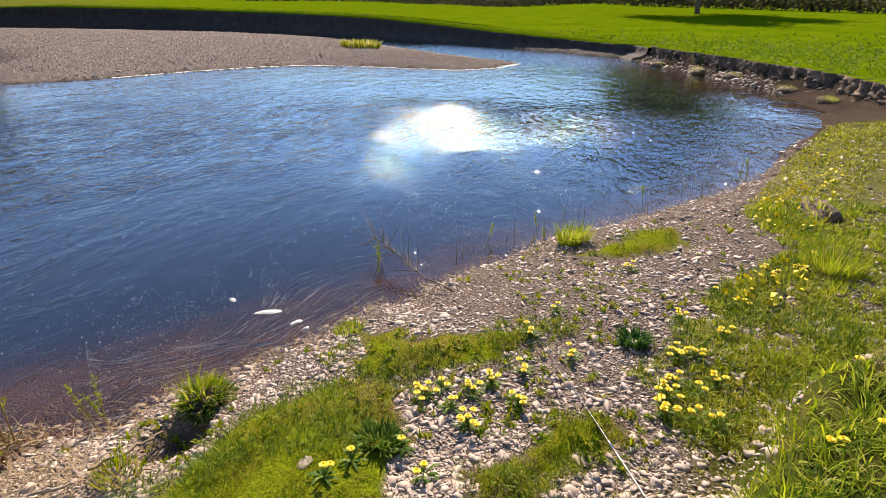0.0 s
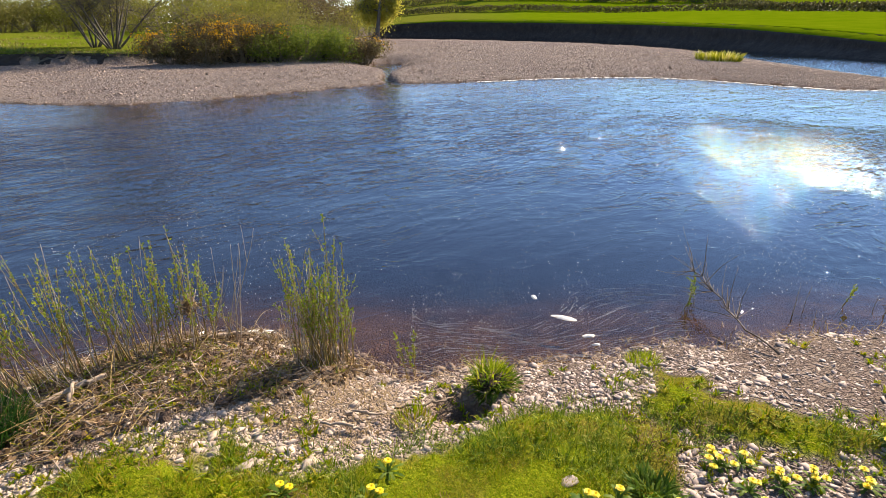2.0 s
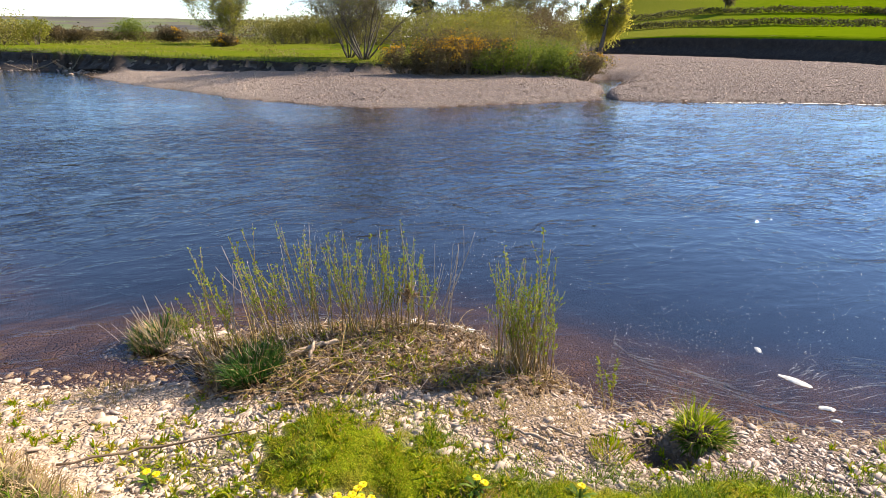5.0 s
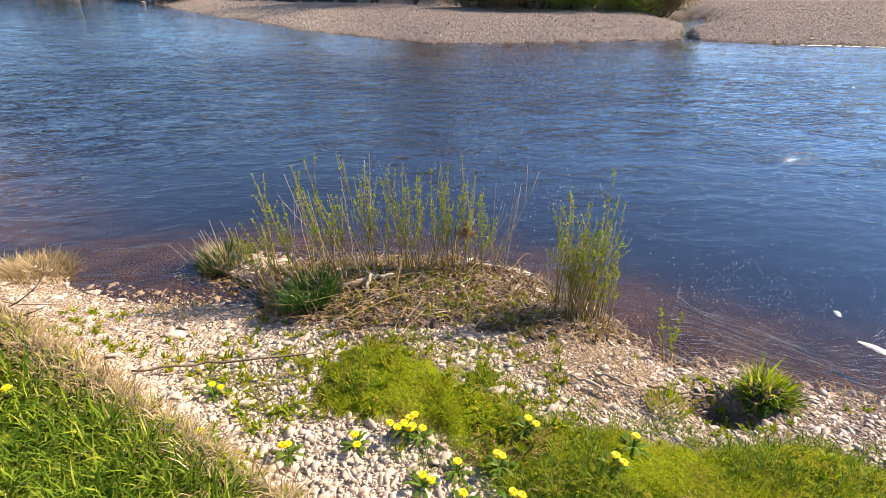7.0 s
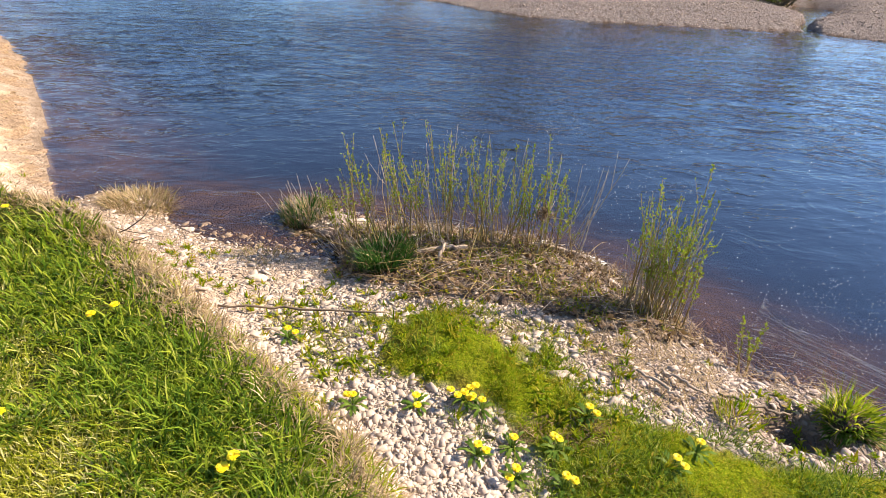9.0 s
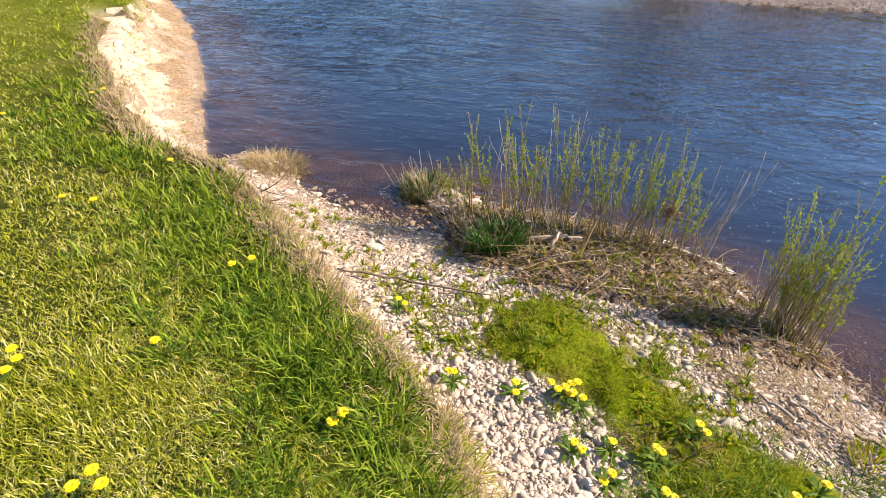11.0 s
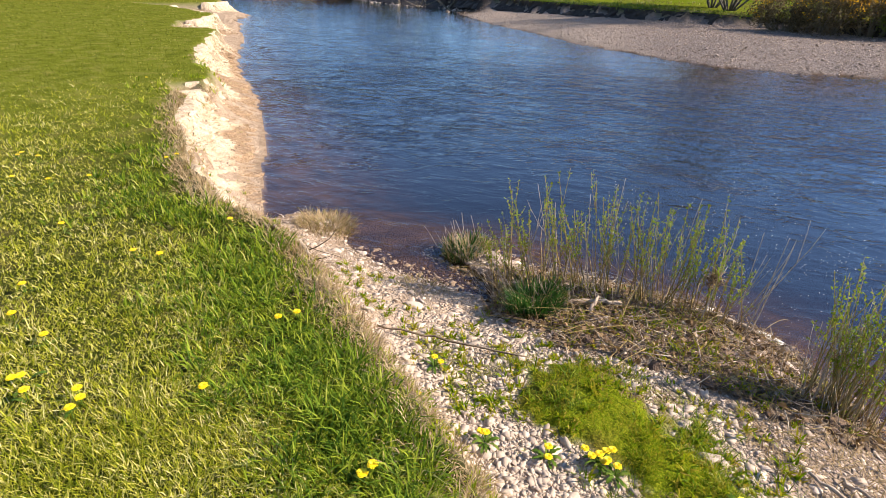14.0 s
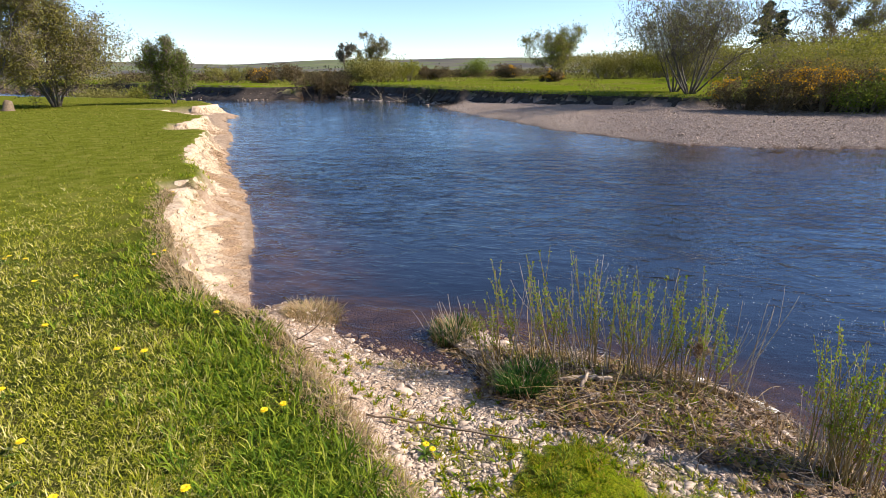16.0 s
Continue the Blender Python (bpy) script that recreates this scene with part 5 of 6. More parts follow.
# ---- willow shoots ----
def willow_shrub(px, py, stems, height, spread, lean, label, dead=0.2, seed=0, spray=0.15):
    rs = np.random.default_rng(seed)
    pz = float(heights(px, py)[0])
    pz = max(pz, -0.05)
    top = thing("willow_shrub", (px, py, pz - 0.02), label, "shrub", "young willows on the shore")
    for k in range(stems):
        h = height * rs.uniform(0.6, 1.12)
        b = np.array([rs.normal(0, spread), rs.normal(0, spread * 0.7), 0.0])
        w = np.array([lean[0] + rs.normal(0, spray), lean[1] + rs.normal(0, 0.12), 1.0])
        pts = bent(rs, b, w, h, 0.25, 8, 0.035)
        r0 = 0.0040 * rs.uniform(0.7, 1.3)
        is_dead = rs.uniform() < dead
        st = part("stem", tri_mesh("stem", *tube(pts, np.linspace(r0, 0.0012, 8), 5), MAT_DEADSTEM if is_dead else MAT_STEM), top, "dry pale dead stem" if is_dead else "")
        chunks = []
        tw = []
        for _ in range(2 if not is_dead else 1):
            i = rs.integers(2, 6)
            tw.append(bent(rs, pts[i], (pts[i + 1] - pts[i]) / np.linalg.norm(pts[i + 1] - pts[i]) + rs.normal(0, 0.3, 3), h * rs.uniform(0.2, 0.4), 0.3, 5, 0.04))
        for t in tw:
            part("twig", tri_mesh("twig", *tube(t, np.linspace(0.0018, 0.0008, 5), 3), MAT_DEADSTEM if is_dead else MAT_STEM), st)
        if is_dead:
            continue
        at = []
        for line, lo, n in [(pts, 0.42, 40)] + [(t, 0.3, 11) for t in tw]:
            f = rs.uniform(lo, 1.0, n) ** 0.9 * (len(line) - 1)
            i = np.minimum(f.astype(int), len(line) - 2)
            at.append(line[i] + (line[i + 1] - line[i]) * (f - i)[:, None] + rs.normal(0, 0.004, (n, 3)))
        co, tr = leaf_cards(rs, np.concatenate(at), 0.0175, 0.27, 1.1)
        part("foliage", tri_mesh("foliage", co, tr, MAT_WILLOWLEAF), st, "fresh green spring leaves")
    return top


SHRUBS = [(-0.38, 3.42, 11, 0.55, 0.09, (-0.25, 0.0)), (-0.15, 3.4, 14, 0.72, 0.09, (-0.18, 0.05)), (0.08, 3.42, 14, 0.78, 0.09, (-0.1, 0.0)), (0.3, 3.4, 14, 0.78, 0.08, (-0.12, 0.05)),
          (0.52, 3.38, 15, 0.76, 0.08, (-0.05, 0.0)), (0.75, 3.36, 15, 0.8, 0.08, (0.0, 0.05)), (0.97, 3.32, 13, 0.76, 0.08, (0.05, 0.0)), (1.15, 3.24, 10, 0.68, 0.07, (0.1, 0.0))]
for k, (px, py, n, h, sp, ln) in enumerate(SHRUBS):
    willow_shrub(px, py, n, h, sp, ln, "young willow shoots with fresh leaves on the debris spit", 0.18, 100 + k)
willow_shrub(1.50, 2.60, 46, 0.74, 0.08, (0.0, 0.05), "dense willow clump at the tip of the spit", 0.3, 130, 0.10)
willow_shrub(1.57, 2.56, 6, 0.45, 0.06, (0.30, 0.0), "leaning leafy willow shoots over the water", 0.0, 131)
willow_shrub(1.54, 2.58, 4, 0.92, 0.03, (0.22, 0.05), "tall slanting willow shoots over the water", 0.0, 134, 0.08)
willow_shrub(1.92, 2.2, 3, 0.42, 0.03, (0.0, 0.0), "thin willow sprigs standing in shallow water", 0.3, 132)
willow_shrub(4.2, 1.5, 3, 0.3, 0.1, (0.1, 0.0), "thin bare sprigs standing in the shallows", 0.5, 133)
for k, (px, py) in enumerate(((4.75, 0.75), (5.2, 0.4), (5.55, 0.1), (5.9, -0.25), (6.6, -1.0), (7.4, -1.6), (8.3, -2.5))):
    willow_shrub(px, py, 5, 0.27 + 0.02 * k, 0.14, (0.1, 0.1), "bare twiggy sprigs at the shoreline", 0.8, 140 + k)


def reeds(px, py, n, height, lean, seed):
    rs = np.random.default_rng(seed)
    pz = float(heights(px, py)[0])
    top = thing("dry_reeds", (px, py, pz), "dry straw reed stems leaning towards the water", "reeds")
    for k in range(n):
        pts = bent(rs, (rs.normal(0, 0.1), rs.normal(0, 0.08), -0.01), (lean[0] + rs.normal(0, 0.25), lean[1] + rs.normal(0, 0.2), 1), height * rs.uniform(0.5, 1.1), -0.1, 5, 0.04)
        part("reed_stem", tri_mesh("reed_stem", *tube(pts, np.linspace(0.0024, 0.001, 5), 4), MAT_DEADSTEM), top)
    return top


reeds(-0.35, 3.3, 26, 0.34, (-0.5, 0.1), 1)
reeds(-0.08, 3.22, 18, 0.26, (-0.4, 0.0), 2)
reeds(-0.8, 3.98, 16, 0.26, (-0.3, 0.1), 3)
reeds(1.45, 2.62, 34, 0.4, (-0.12, 0.0), 4)
reeds(0.2, 3.2, 22, 0.25, (-0.2, 0.0), 5)

# ---- driftwood and litter ----
def log(name, pts, radii, material, label, category="driftwood", twigs=0, seed=0):
    rs = np.random.default_rng(seed)
    pts = np.array(pts, float)
    fine = np.stack([np.interp(np.linspace(0, len(pts) - 1, 12), np.arange(len(pts)), pts[:, i]) for i in range(3)], 1)
    fine[1:-1] += rs.normal(0, 0.006, (10, 3))
    rad = np.interp(np.linspace(0, len(radii) - 1, 12), np.arange(len(radii)), radii) * rs.uniform(0.85, 1.15, 12)
    top = thing(name, fine[0], label, category)
    part("trunk", tri_mesh("trunk", *[c if i else c - fine[0] for i, c in enumerate(tube(fine, rad, 8))], material, True), top)
    for k in range(twigs):
        i = rs.integers(4, 11)
        t = bent(rs, fine[i] - fine[0], (fine[i + 1] - fine[i]) / np.linalg.norm(fine[i + 1] - fine[i]) + rs.normal(0, 0.45, 3), rs.uniform(0.12, 0.4), 0.2, 6, 0.08)
        part("twig", tri_mesh("twig", *tube(t, np.linspace(0.004, 0.001, 6), 4), MAT_TWIG), top)
    return top


def on(px, py, up=0.0):
    return (px, py, float(heights(px, py)[0]) + up)


log("driftwood", [on(0.05, 3.08, 0.03), on(0.25, 3.14, 0.04), on(0.44, 3.18, 0.04)], (0.014, 0.02, 0.016), MAT_DRIFT, "bleached driftwood branch lying in the debris", seed=1)
log("driftwood", [on(0.30, 3.20, 0.05), on(0.27, 3.1, 0.08), on(0.24, 3.0, 0.03)], (0.006, 0.010, 0.013), MAT_DRIFT, "short bleached driftwood stub", seed=2)
log("driftwood", [on(0.9, 3.42, 0.03), on(1.08, 3.36, 0.035), on(1.3, 3.24, 0.03)], (0.014, 0.018, 0.012), MAT_DRIFT, "pale driftwood along the spit's edge", seed=3)
log("fallen_branch", [on(3.72, 0.68, 0.02), (3.92, 1.0, 0.12), (4.18, 1.33, 0.19), (4.4, 1.6, 0.24)], (0.0065, 0.005, 0.0035, 0.002), MAT_TWIG, "fallen twiggy branch leaning out over the water", "branch", 40, 4)
log("stick", [on(-0.98, 2.44, 0.03), on(-0.6, 2.46, 0.04), on(-0.1, 2.4, 0.035)], (0.006, 0.007, 0.004), MAT_TWIG, "long thin dead stick lying on the cobbles", "stick", 0, 5)
log("stick", [on(1.52, 1.85, 0.03), on(1.7, 1.78, 0.05), on(1.9, 1.80, 0.05)], (0.006, 0.008, 0.006), MAT_TWIG, "dead stick beside the hollow", "stick", 0, 6)
log("stick", [on(1.15, 1.98, 0.03), on(1.25, 1.86, 0.04), on(1.3, 1.8, 0.03)], (0.007, 0.009, 0.006), MAT_DRIFT, "bleached stick on the gravel", "stick", 0, 7)
log("stick", [on(1.3, 2.0, 0.03), on(1.36, 1.9, 0.04), on(1.44, 1.84, 0.03)], (0.006, 0.008, 0.005), MAT_DRIFT, "bleached stick on the gravel", "stick", 0, 8)
log("dead_root", [on(-1.75, 2.72, 0.02), on(-1.55, 2.68, 0.05), on(-1.38, 2.5, 0.02)], (0.01, 0.02, 0.008), MAT_DRIFT, "dry bleached root mat hanging from the bank's edge", "root", 6, 9)

x, y = rng.uniform(-0.5, 1.8, 17000), rng.uniform(2.1, 3.9, 17000)
ok = inside(x, y, DEBRIS) + 0.1 * rough2(x, y, 5, 77) > -0.02
x, y = x[ok], y[ok]
co, tr = blades(rng, x[:2200], y[:2200], heights(x[:2200], y[:2200]) + rng.uniform(0.0, 0.05, len(x[:2200])), 0.10, 0.0035, 1.35, None, 0.25)
tagged(new("straw_litter", tri_mesh("straw_litter", co, tr, MAT_LITTER)), "matted dry straw and flood litter under the willows", "litter", kind="stuff")
chunks = []
for px, py, pz in zip(x[3600:4250], y[3600:4250], heights(x[3600:4250], y[3600:4250])):
    a = rng.uniform(0, 6.28)
    chunks.append(tube(bent(rng, (px, py, pz + rng.uniform(0.005, 0.06)), (math.cos(a), math.sin(a), rng.normal(0.05, 0.2)), rng.uniform(0.04, 0.2), -0.1, 5, 0.1), np.linspace(0.0028, 0.0012, 5), 4))
pale = []
for px, py, pz in zip(x[4700:4790], y[4700:4790], heights(x[4700:4790], y[4700:4790])):
    a = rng.uniform(0, 6.28)
    pale.append(tube(bent(rng, (px, py, pz + rng.uniform(0.01, 0.07)), (math.cos(a), math.sin(a), rng.normal(0.05, 0.15)), rng.uniform(0.06, 0.26), -0.1, 5, 0.1), np.linspace(0.0035, 0.0015, 5), 4))
tagged(new("bleached_sticks", tri_mesh("bleached_sticks", *join(pale), MAT_DEADSTEM)), "bleached sticks lying through the flood debris", "litter", kind="stuff")
long = []
for px, py, pz in zip(x[7000:7110], y[7000:7110], heights(x[7000:7110], y[7000:7110])):
    a = rng.normal(2.6, 0.7)
    long.append(tube(bent(rng, (px, py, pz + rng.uniform(0.01, 0.05)), (math.cos(a), math.sin(a), rng.uniform(0.02, 0.4)), rng.uniform(0.25, 0.65), -0.45, 7, 0.06), np.linspace(0.0032, 0.0014, 7), 4))
tagged(new("fallen_stems", tri_mesh("fallen_stems", *join(long), MAT_STEM)), "long fallen willow stems lying across the spit", "litter", kind="stuff")
clods = heap(rng, COARSE, x[7200:8000], y[7200:8000], heights(x[7200:8000], y[7200:8000]), np.clip(0.016 * np.exp(rng.normal(0, 0.5, len(x[7200:8000]))), 0.006, 0.05))
tagged(new("debris_clods", tri_mesh("debris_clods", *clods, MAT_REDEARTH)), "crumbled earth clods in the flood debris", "earth", kind="stuff")
co, tr = leaf_cards(rng, np.stack([x[5100:6900], y[5100:6900], heights(x[5100:6900], y[5100:6900]) + rng.uniform(0.004, 0.03, len(x[5100:6900]))], 1), 0.035, 0.4, 0.0)
tagged(new("leaf_litter", tri_mesh("leaf_litter", co, tr, MAT_LITTER)), "brown dead leaves on the debris spit", "litter", kind="stuff")
tagged(new("twig_litter", tri_mesh("twig_litter", *join(chunks), MAT_TWIG)), "tangle of dead twigs washed into the willow spit", "litter", kind="stuff")
sx, sy = x[8600:8980], y[8600:8980]
keep = rough2(sx, sy, 3.0, 98) > 0.0
sx, sy = np.repeat(sx[keep], 9), np.repeat(sy[keep], 9)
co, tr = blades(rng, sx + rng.normal(0, 0.012, len(sx)), sy + rng.normal(0, 0.012, len(sx)), heights(sx, sy) + 0.01, 0.05, 0.007, 0.8, None, 0.6)
tagged(new("spit_sprouts", tri_mesh("spit_sprouts", co, tr, MAT_MOSS)), "small green sprouts growing through the flood debris", "weeds", kind="stuff")
x2, y2 = rng.uniform(0.8, 1.9, 5000), rng.uniform(1.6, 2.5, 5000)
ok = inside(x2, y2, DRYAREA) + 0.12 * rough2(x2, y2, 4, 79) > 0
x2, y2 = x2[ok][:1500], y2[ok][:1500]
co, tr = blades(rng, x2, y2, heights(x2, y2), 0.07, 0.004, 1.3, None, 0.3)
tagged(new("dry_thatch", tri_mesh("dry_thatch", co, tr, MAT_STRAW)), "flattened dry thatch on the gravel", "litter", kind="stuff")

# wrack line of straws along the water
shore, _ = along(NEAR_SHORE[30:46], 0.01)
pick = rng.integers(0, len(shore), 1500)
x, y = shore[pick, 0] + rng.normal(0, 0.07, 1500), shore[pick, 1] + rng.normal(0, 0.07, 1500)
co, tr = blades(rng, x, y, np.maximum(heights(x, y), 0.0) + 0.012, 0.09, 0.004, 1.45, None, 0.1)
tagged(new("wrack_straws", tri_mesh("wrack_straws", co, tr, MAT_STRAW)), "straws and scraps washed along the shoreline", "litter", kind="stuff")

# ---- foam ----
def flakes(x, y, size, z=0.003):
    n = len(x)
    a = np.linspace(0, 2 * np.pi, 6, endpoint=False)
    rad = size[:, None] * rng.uniform(0.6, 1.3, (n, 6))
    co = np.zeros((n, 7, 3))
    co[:, :6, 0] = x[:, None] + rad * np.cos(a)
    co[:, :6, 1] = y[:, None] + rad * np.sin(a)
    co[:, 6, 0], co[:, 6, 1] = x, y
    co[:, :, 2] = z
    co[:, 6, 2] = z + 0.004
    b = np.arange(n)[:, None] * 7
    return co.reshape(-1, 3), np.concatenate([b + [k, (k + 1) % 6, 6] for k in range(6)])


x, y = scatter(26000, 3.0, 10.0, 5, 92, 0)
g = survey(x, y)
streak = rough2(x * 0.8 + y * 0.55, y * 2.4 - x * 1.6, 0.55, 83, 3)
near = g["out"]
ok = (near > 0.03) & (rng.uniform(0, 1, len(x)) < fade(-0.1, 0.6, streak) * 0.55 + 0.08)
x, y = x[ok], y[ok]
tagged(new("foam_flecks", tri_mesh("foam_flecks", *flakes(x, y, rng.uniform(0.0008, 0.0036, len(x)) * (0.6 + 0.08 * np.hypot(x, y))), MAT_FOAM)), "white bubbles drifting on the calm water", "foam", kind="stuff")
def scum_streaks(count, near_first, near_last, reach, seed):
    """Thin broken ribbons of scum that follow the shore and curl in the eddy."""
    rs = np.random.default_rng(seed)
    base, q = along(NEAR_SHORE[near_first:near_last], 0.02)
    k = np.ones(31) / 31
    base = np.stack([np.convolve(np.pad(base[:, i], 15, "edge"), k, "valid") for i in (0, 1)], 1)
    d = np.gradient(base, axis=0)
    out = np.stack([-d[:, 1], d[:, 0]], 1) / (np.linalg.norm(d, axis=1)[:, None] + 1e-9)
    chunks = []
    for _ in range(count):
        off = reach * rs.uniform(0.02, 1.0) ** 1.6
        n = int(rs.integers(4, 12))
        i0 = int(rs.integers(0, max(1, len(base) - n)))
        i = np.arange(i0, min(i0 + n, len(base)))
        swell = off * (1 + 0.35 * np.sin(q[i] * 2.6 + off * 3)) + 0.02 * np.sin(q[i] * 11 + off * 9) + rs.normal(0, 0.12) * (q[i] - q[i[0]]) + rs.normal(0, 0.003, len(i))
        p = base[i] + out[i] * swell[:, None]
        if len(p) < 4:
            continue
        w = rs.uniform(0.00015, 0.0007) * np.sin(np.linspace(0.15, np.pi - 0.15, len(p))) * rs.uniform(0.5, 1.4, len(p))
        z = np.full(len(p), 0.003)
        left, right = np.column_stack([p - out[i] * w[:, None], z]), np.column_stack([p + out[i] * w[:, None], z + 0.001])
        a = np.arange(len(p) - 1)
        m = len(p)
        chunks.append((np.concatenate([left, right]), np.concatenate([np.stack([a, a + 1, m + a + 1], 1), np.stack([a, m + a + 1, m + a], 1)])))
    co, tr = join(chunks)
    mid = survey(co[:, 0], co[:, 1])["out"]
    tr = tr[(mid[tr] > 0.015).all(1)]
    return tagged(new("scum_streaks", tri_mesh("scum_streaks", co, tr, MAT_FOAM)), "thin curling streaks of scum in the slack water", "foam", kind="stuff")


scum_streaks(480, 32, 39, 0.75, 85)
scum_streaks(90, 27, 32, 0.18, 86)


def foam_patch(px, py, a, b, turn, seed):
    rs = np.random.default_rng(seed)
    n = 22
    t = np.linspace(0, 2 * np.pi, n, endpoint=False)
    k = 1 + 0.3 * np.sin(t * 2 + rs.uniform(0, 6)) * rs.uniform(0, 1) + rs.normal(0, 0.12, n)
    u, v = a * k * np.cos(t), b * k * np.sin(t)
    c, s = math.cos(turn), math.sin(turn)
    rim = np.stack([u * c - v * s, u * s + v * c, np.full(n, 0.002)], 1)
    inn = rim * [0.6, 0.6, 1] + [0, 0, 0.008]
    co = np.concatenate([rim, inn, [[0, 0, 0.013]]])
    tris = []
    for i in range(n):
        j = (i + 1) % n
        tris += [(i, j, n + j), (i, n + j, n + i), (n + i, n + j, 2 * n)]
    ob = new("foam_patch", tri_mesh("foam_patch", co, tris, MAT_FOAM, True))
    ob.location = (px, py, 0)
    return tagged(ob, "creamy floating foam patch on the slack water", "foam", "foam patches")


foam_patch(3.24, 1.99, 0.085, 0.035, 2.2, 1)
foam_patch(3.33, 2.36, 0.035, 0.022, 1.0, 2)
foam_patch(3.16, 1.72, 0.05, 0.022, 2.6, 3)
foam_patch(3.10, 1.62, 0.03, 0.014, 2.4, 4)
foam_patch(1.05, 3.62, 0.10, 0.03, -0.1, 5)
foam_patch(1.42, 3.36, 0.12, 0.03, -0.7, 6)
# White flakes added to imitate the bright glare line at the bar's edge.
line, _ = along(FAR_SHORE[23:31], 0.12)
line = line + rng.normal(0, 0.03, line.shape)
x, y = np.repeat(line[:, 0], 3) + rng.normal(0, 0.07, len(line) * 3), np.repeat(line[:, 1], 3) + rng.normal(0, 0.07, len(line) * 3)
tagged(new("bright_edge_line", tri_mesh("bright_edge_line", *flakes(x - 0.12, y - 0.05, rng.uniform(0.03, 0.09, len(x)), 0.012), MAT_FOAM)), "white flakes added for the bright glare along the shingle bar's edge", "foam", kind="stuff")

# ---- fishing rod ----
MAT_ROD, nt, bs = mat("polished_rod")
nt.links.new(ramp(nt, noise_of(nt, 40.0, 2), (0.3, (0.10, 0.09, 0.08)), (0.7, (0.22, 0.20, 0.18))), bs.inputs["Base Color"])
bs.inputs["Roughness"].default_value, bs.inputs["Metallic"].default_value = 0.22, 0.6
rod_a, rod_b = Vector(on(2.98, -0.02, 0.07)), Vector((0.75, -0.78, 0.72))
rod = thing("fishing_rod", rod_a, "slim dark fishing rod propped across the cobbles", "fishing rod")
pts = np.array([rod_a.lerp(rod_b, f) - rod_a for f in np.linspace(0, 1, 14)])
part("blank", tri_mesh("blank", *tube(pts, np.linspace(0.0018, 0.0052, 14), 10), MAT_ROD, True), rod)
MAT_STEEL, nt, bs = mat("steel")
bs.inputs["Base Color"].default_value, bs.inputs["Metallic"].default_value, bs.inputs["Roughness"].default_value = (0.6, 0.6, 0.62, 1), 1.0, 0.2
nt.links.new(bump(nt, noise_of(nt, 200.0, 2), 0.1, 0.001), bs.inputs["Normal"])
for f in (0.06, 0.2, 0.36, 0.55):
    c = pts[int(f * 13)]
    w = (rod_b - rod_a).normalized()
    u = np.array(w.cross(Vector((0, 0, 1))).normalized())
    v = np.cross(u, np.array(w))
    r = 0.004 + 0.006 * f
    ring = [c + v * (r + 0.003) + (u * math.cos(t) + v * math.sin(t)) * r for t in np.linspace(0, 2 * math.pi, 13)]
    part("line_guide", tri_mesh("line_guide", *tube(ring, np.full(13, 0.0007), 5), MAT_STEEL), rod, "small steel line guide")
c = pts[6]
part("ferrule", tri_mesh("ferrule", *tube([c - pts[13] * 0.006, c, c + pts[13] * 0.02], (0.0042, 0.0046, 0.0042), 10), MAT_STEEL, True), rod, "bright metal ferrule")

# flood debris caught in the willows
rs_ = np.random.default_rng(88)
clump = thing("debris_clump", (0.97, 3.28, 0.42), "dark clump of flood debris caught in the willow stems", "debris")
n = 260
a, f = rs_.uniform(0, 6.28, n), rs_.normal(0, 1, (n, 3)) * [0.022, 0.022, 0.03]
co, tr = blades(rs_, f[:, 0], f[:, 1], f[:, 2], 0.06, 0.006, 1.2, a, 0.6)
part("matted_straw", tri_mesh("matted_straw", co, tr, MAT_LITTER), clump)
for k in range(5):
    w = rs_.normal(0, 1, 3) + [0.3, 0, 0.4]
    part("stick", tri_mesh("stick", *tube(bent(rs_, (0, 0, -0.03), w, rs_.uniform(0.1, 0.2), 0, 5, 0.1), np.linspace(0.004, 0.0015, 5), 5), MAT_DEADSTEM if k % 2 else MAT_TWIG), clump)


def clod(px, py, a, b, h, label, seed):
    """A slumped lump of turf: earth below, grass on top."""
    rs_ = np.random.default_rng(seed)
    pz = float(heights(px, py)[0])
    top = thing("turf_clod", (px, py, pz), label, "turf clod")
    c, t = stone_shape(seed, 3)
    c = c * [a, b, h] / np.abs(c).max(0)
    part("soil", tri_mesh("soil", c, t, MAT_REDEARTH, True), top)
    n = 160
    q, d = rs_.uniform(0, 6.28, n), np.sqrt(rs_.uniform(0, 1, n))
    x, y = a * 0.9 * d * np.cos(q), b * 0.9 * d * np.sin(q)
    co, tr = blades(rs_, x, y, h * np.sqrt(np.clip(1 - d ** 2, 0, 1)) * 0.85, 0.09, 0.01, 0.8, q, 0.6)
    tagged(part("turf", tri_mesh("turf", co, tr, MAT_DARKGRASS), top), kind="stuff")
    return top


clod(6.1, -2.62, 0.3, 0.2, 0.16, "slumped brown turf clod with grass on top", 501)
clod(2.14, 1.72, 0.13, 0.11, 0.09, "turf block slumped beside an undercut hollow", 502)
for k, (px, py, a, b, h) in enumerate(((19.3, -6.3, 0.6, 0.3, 0.12), (16.6, -6.5, 0.35, 0.25, 0.14), (22.6, -5.55, 0.7, 0.35, 0.2), (25.1, -4.8, 0.9, 0.4, 0.24), (28.4, -3.6, 0.6, 0.35, 0.18))):
    clod(px, py, a, b, h, "fallen turf block at the foot of the slumped bank", 540 + k)
x, y = scatter(16000, 11.5, 34.0, 92, 108, 0)
g = survey(x, y)
ok = (g["d1"] > -0.1) & (g["u1"] < -0.25) & (rough2(x, y, 0.9, 99) > -0.35)
x, y = x[ok], y[ok]
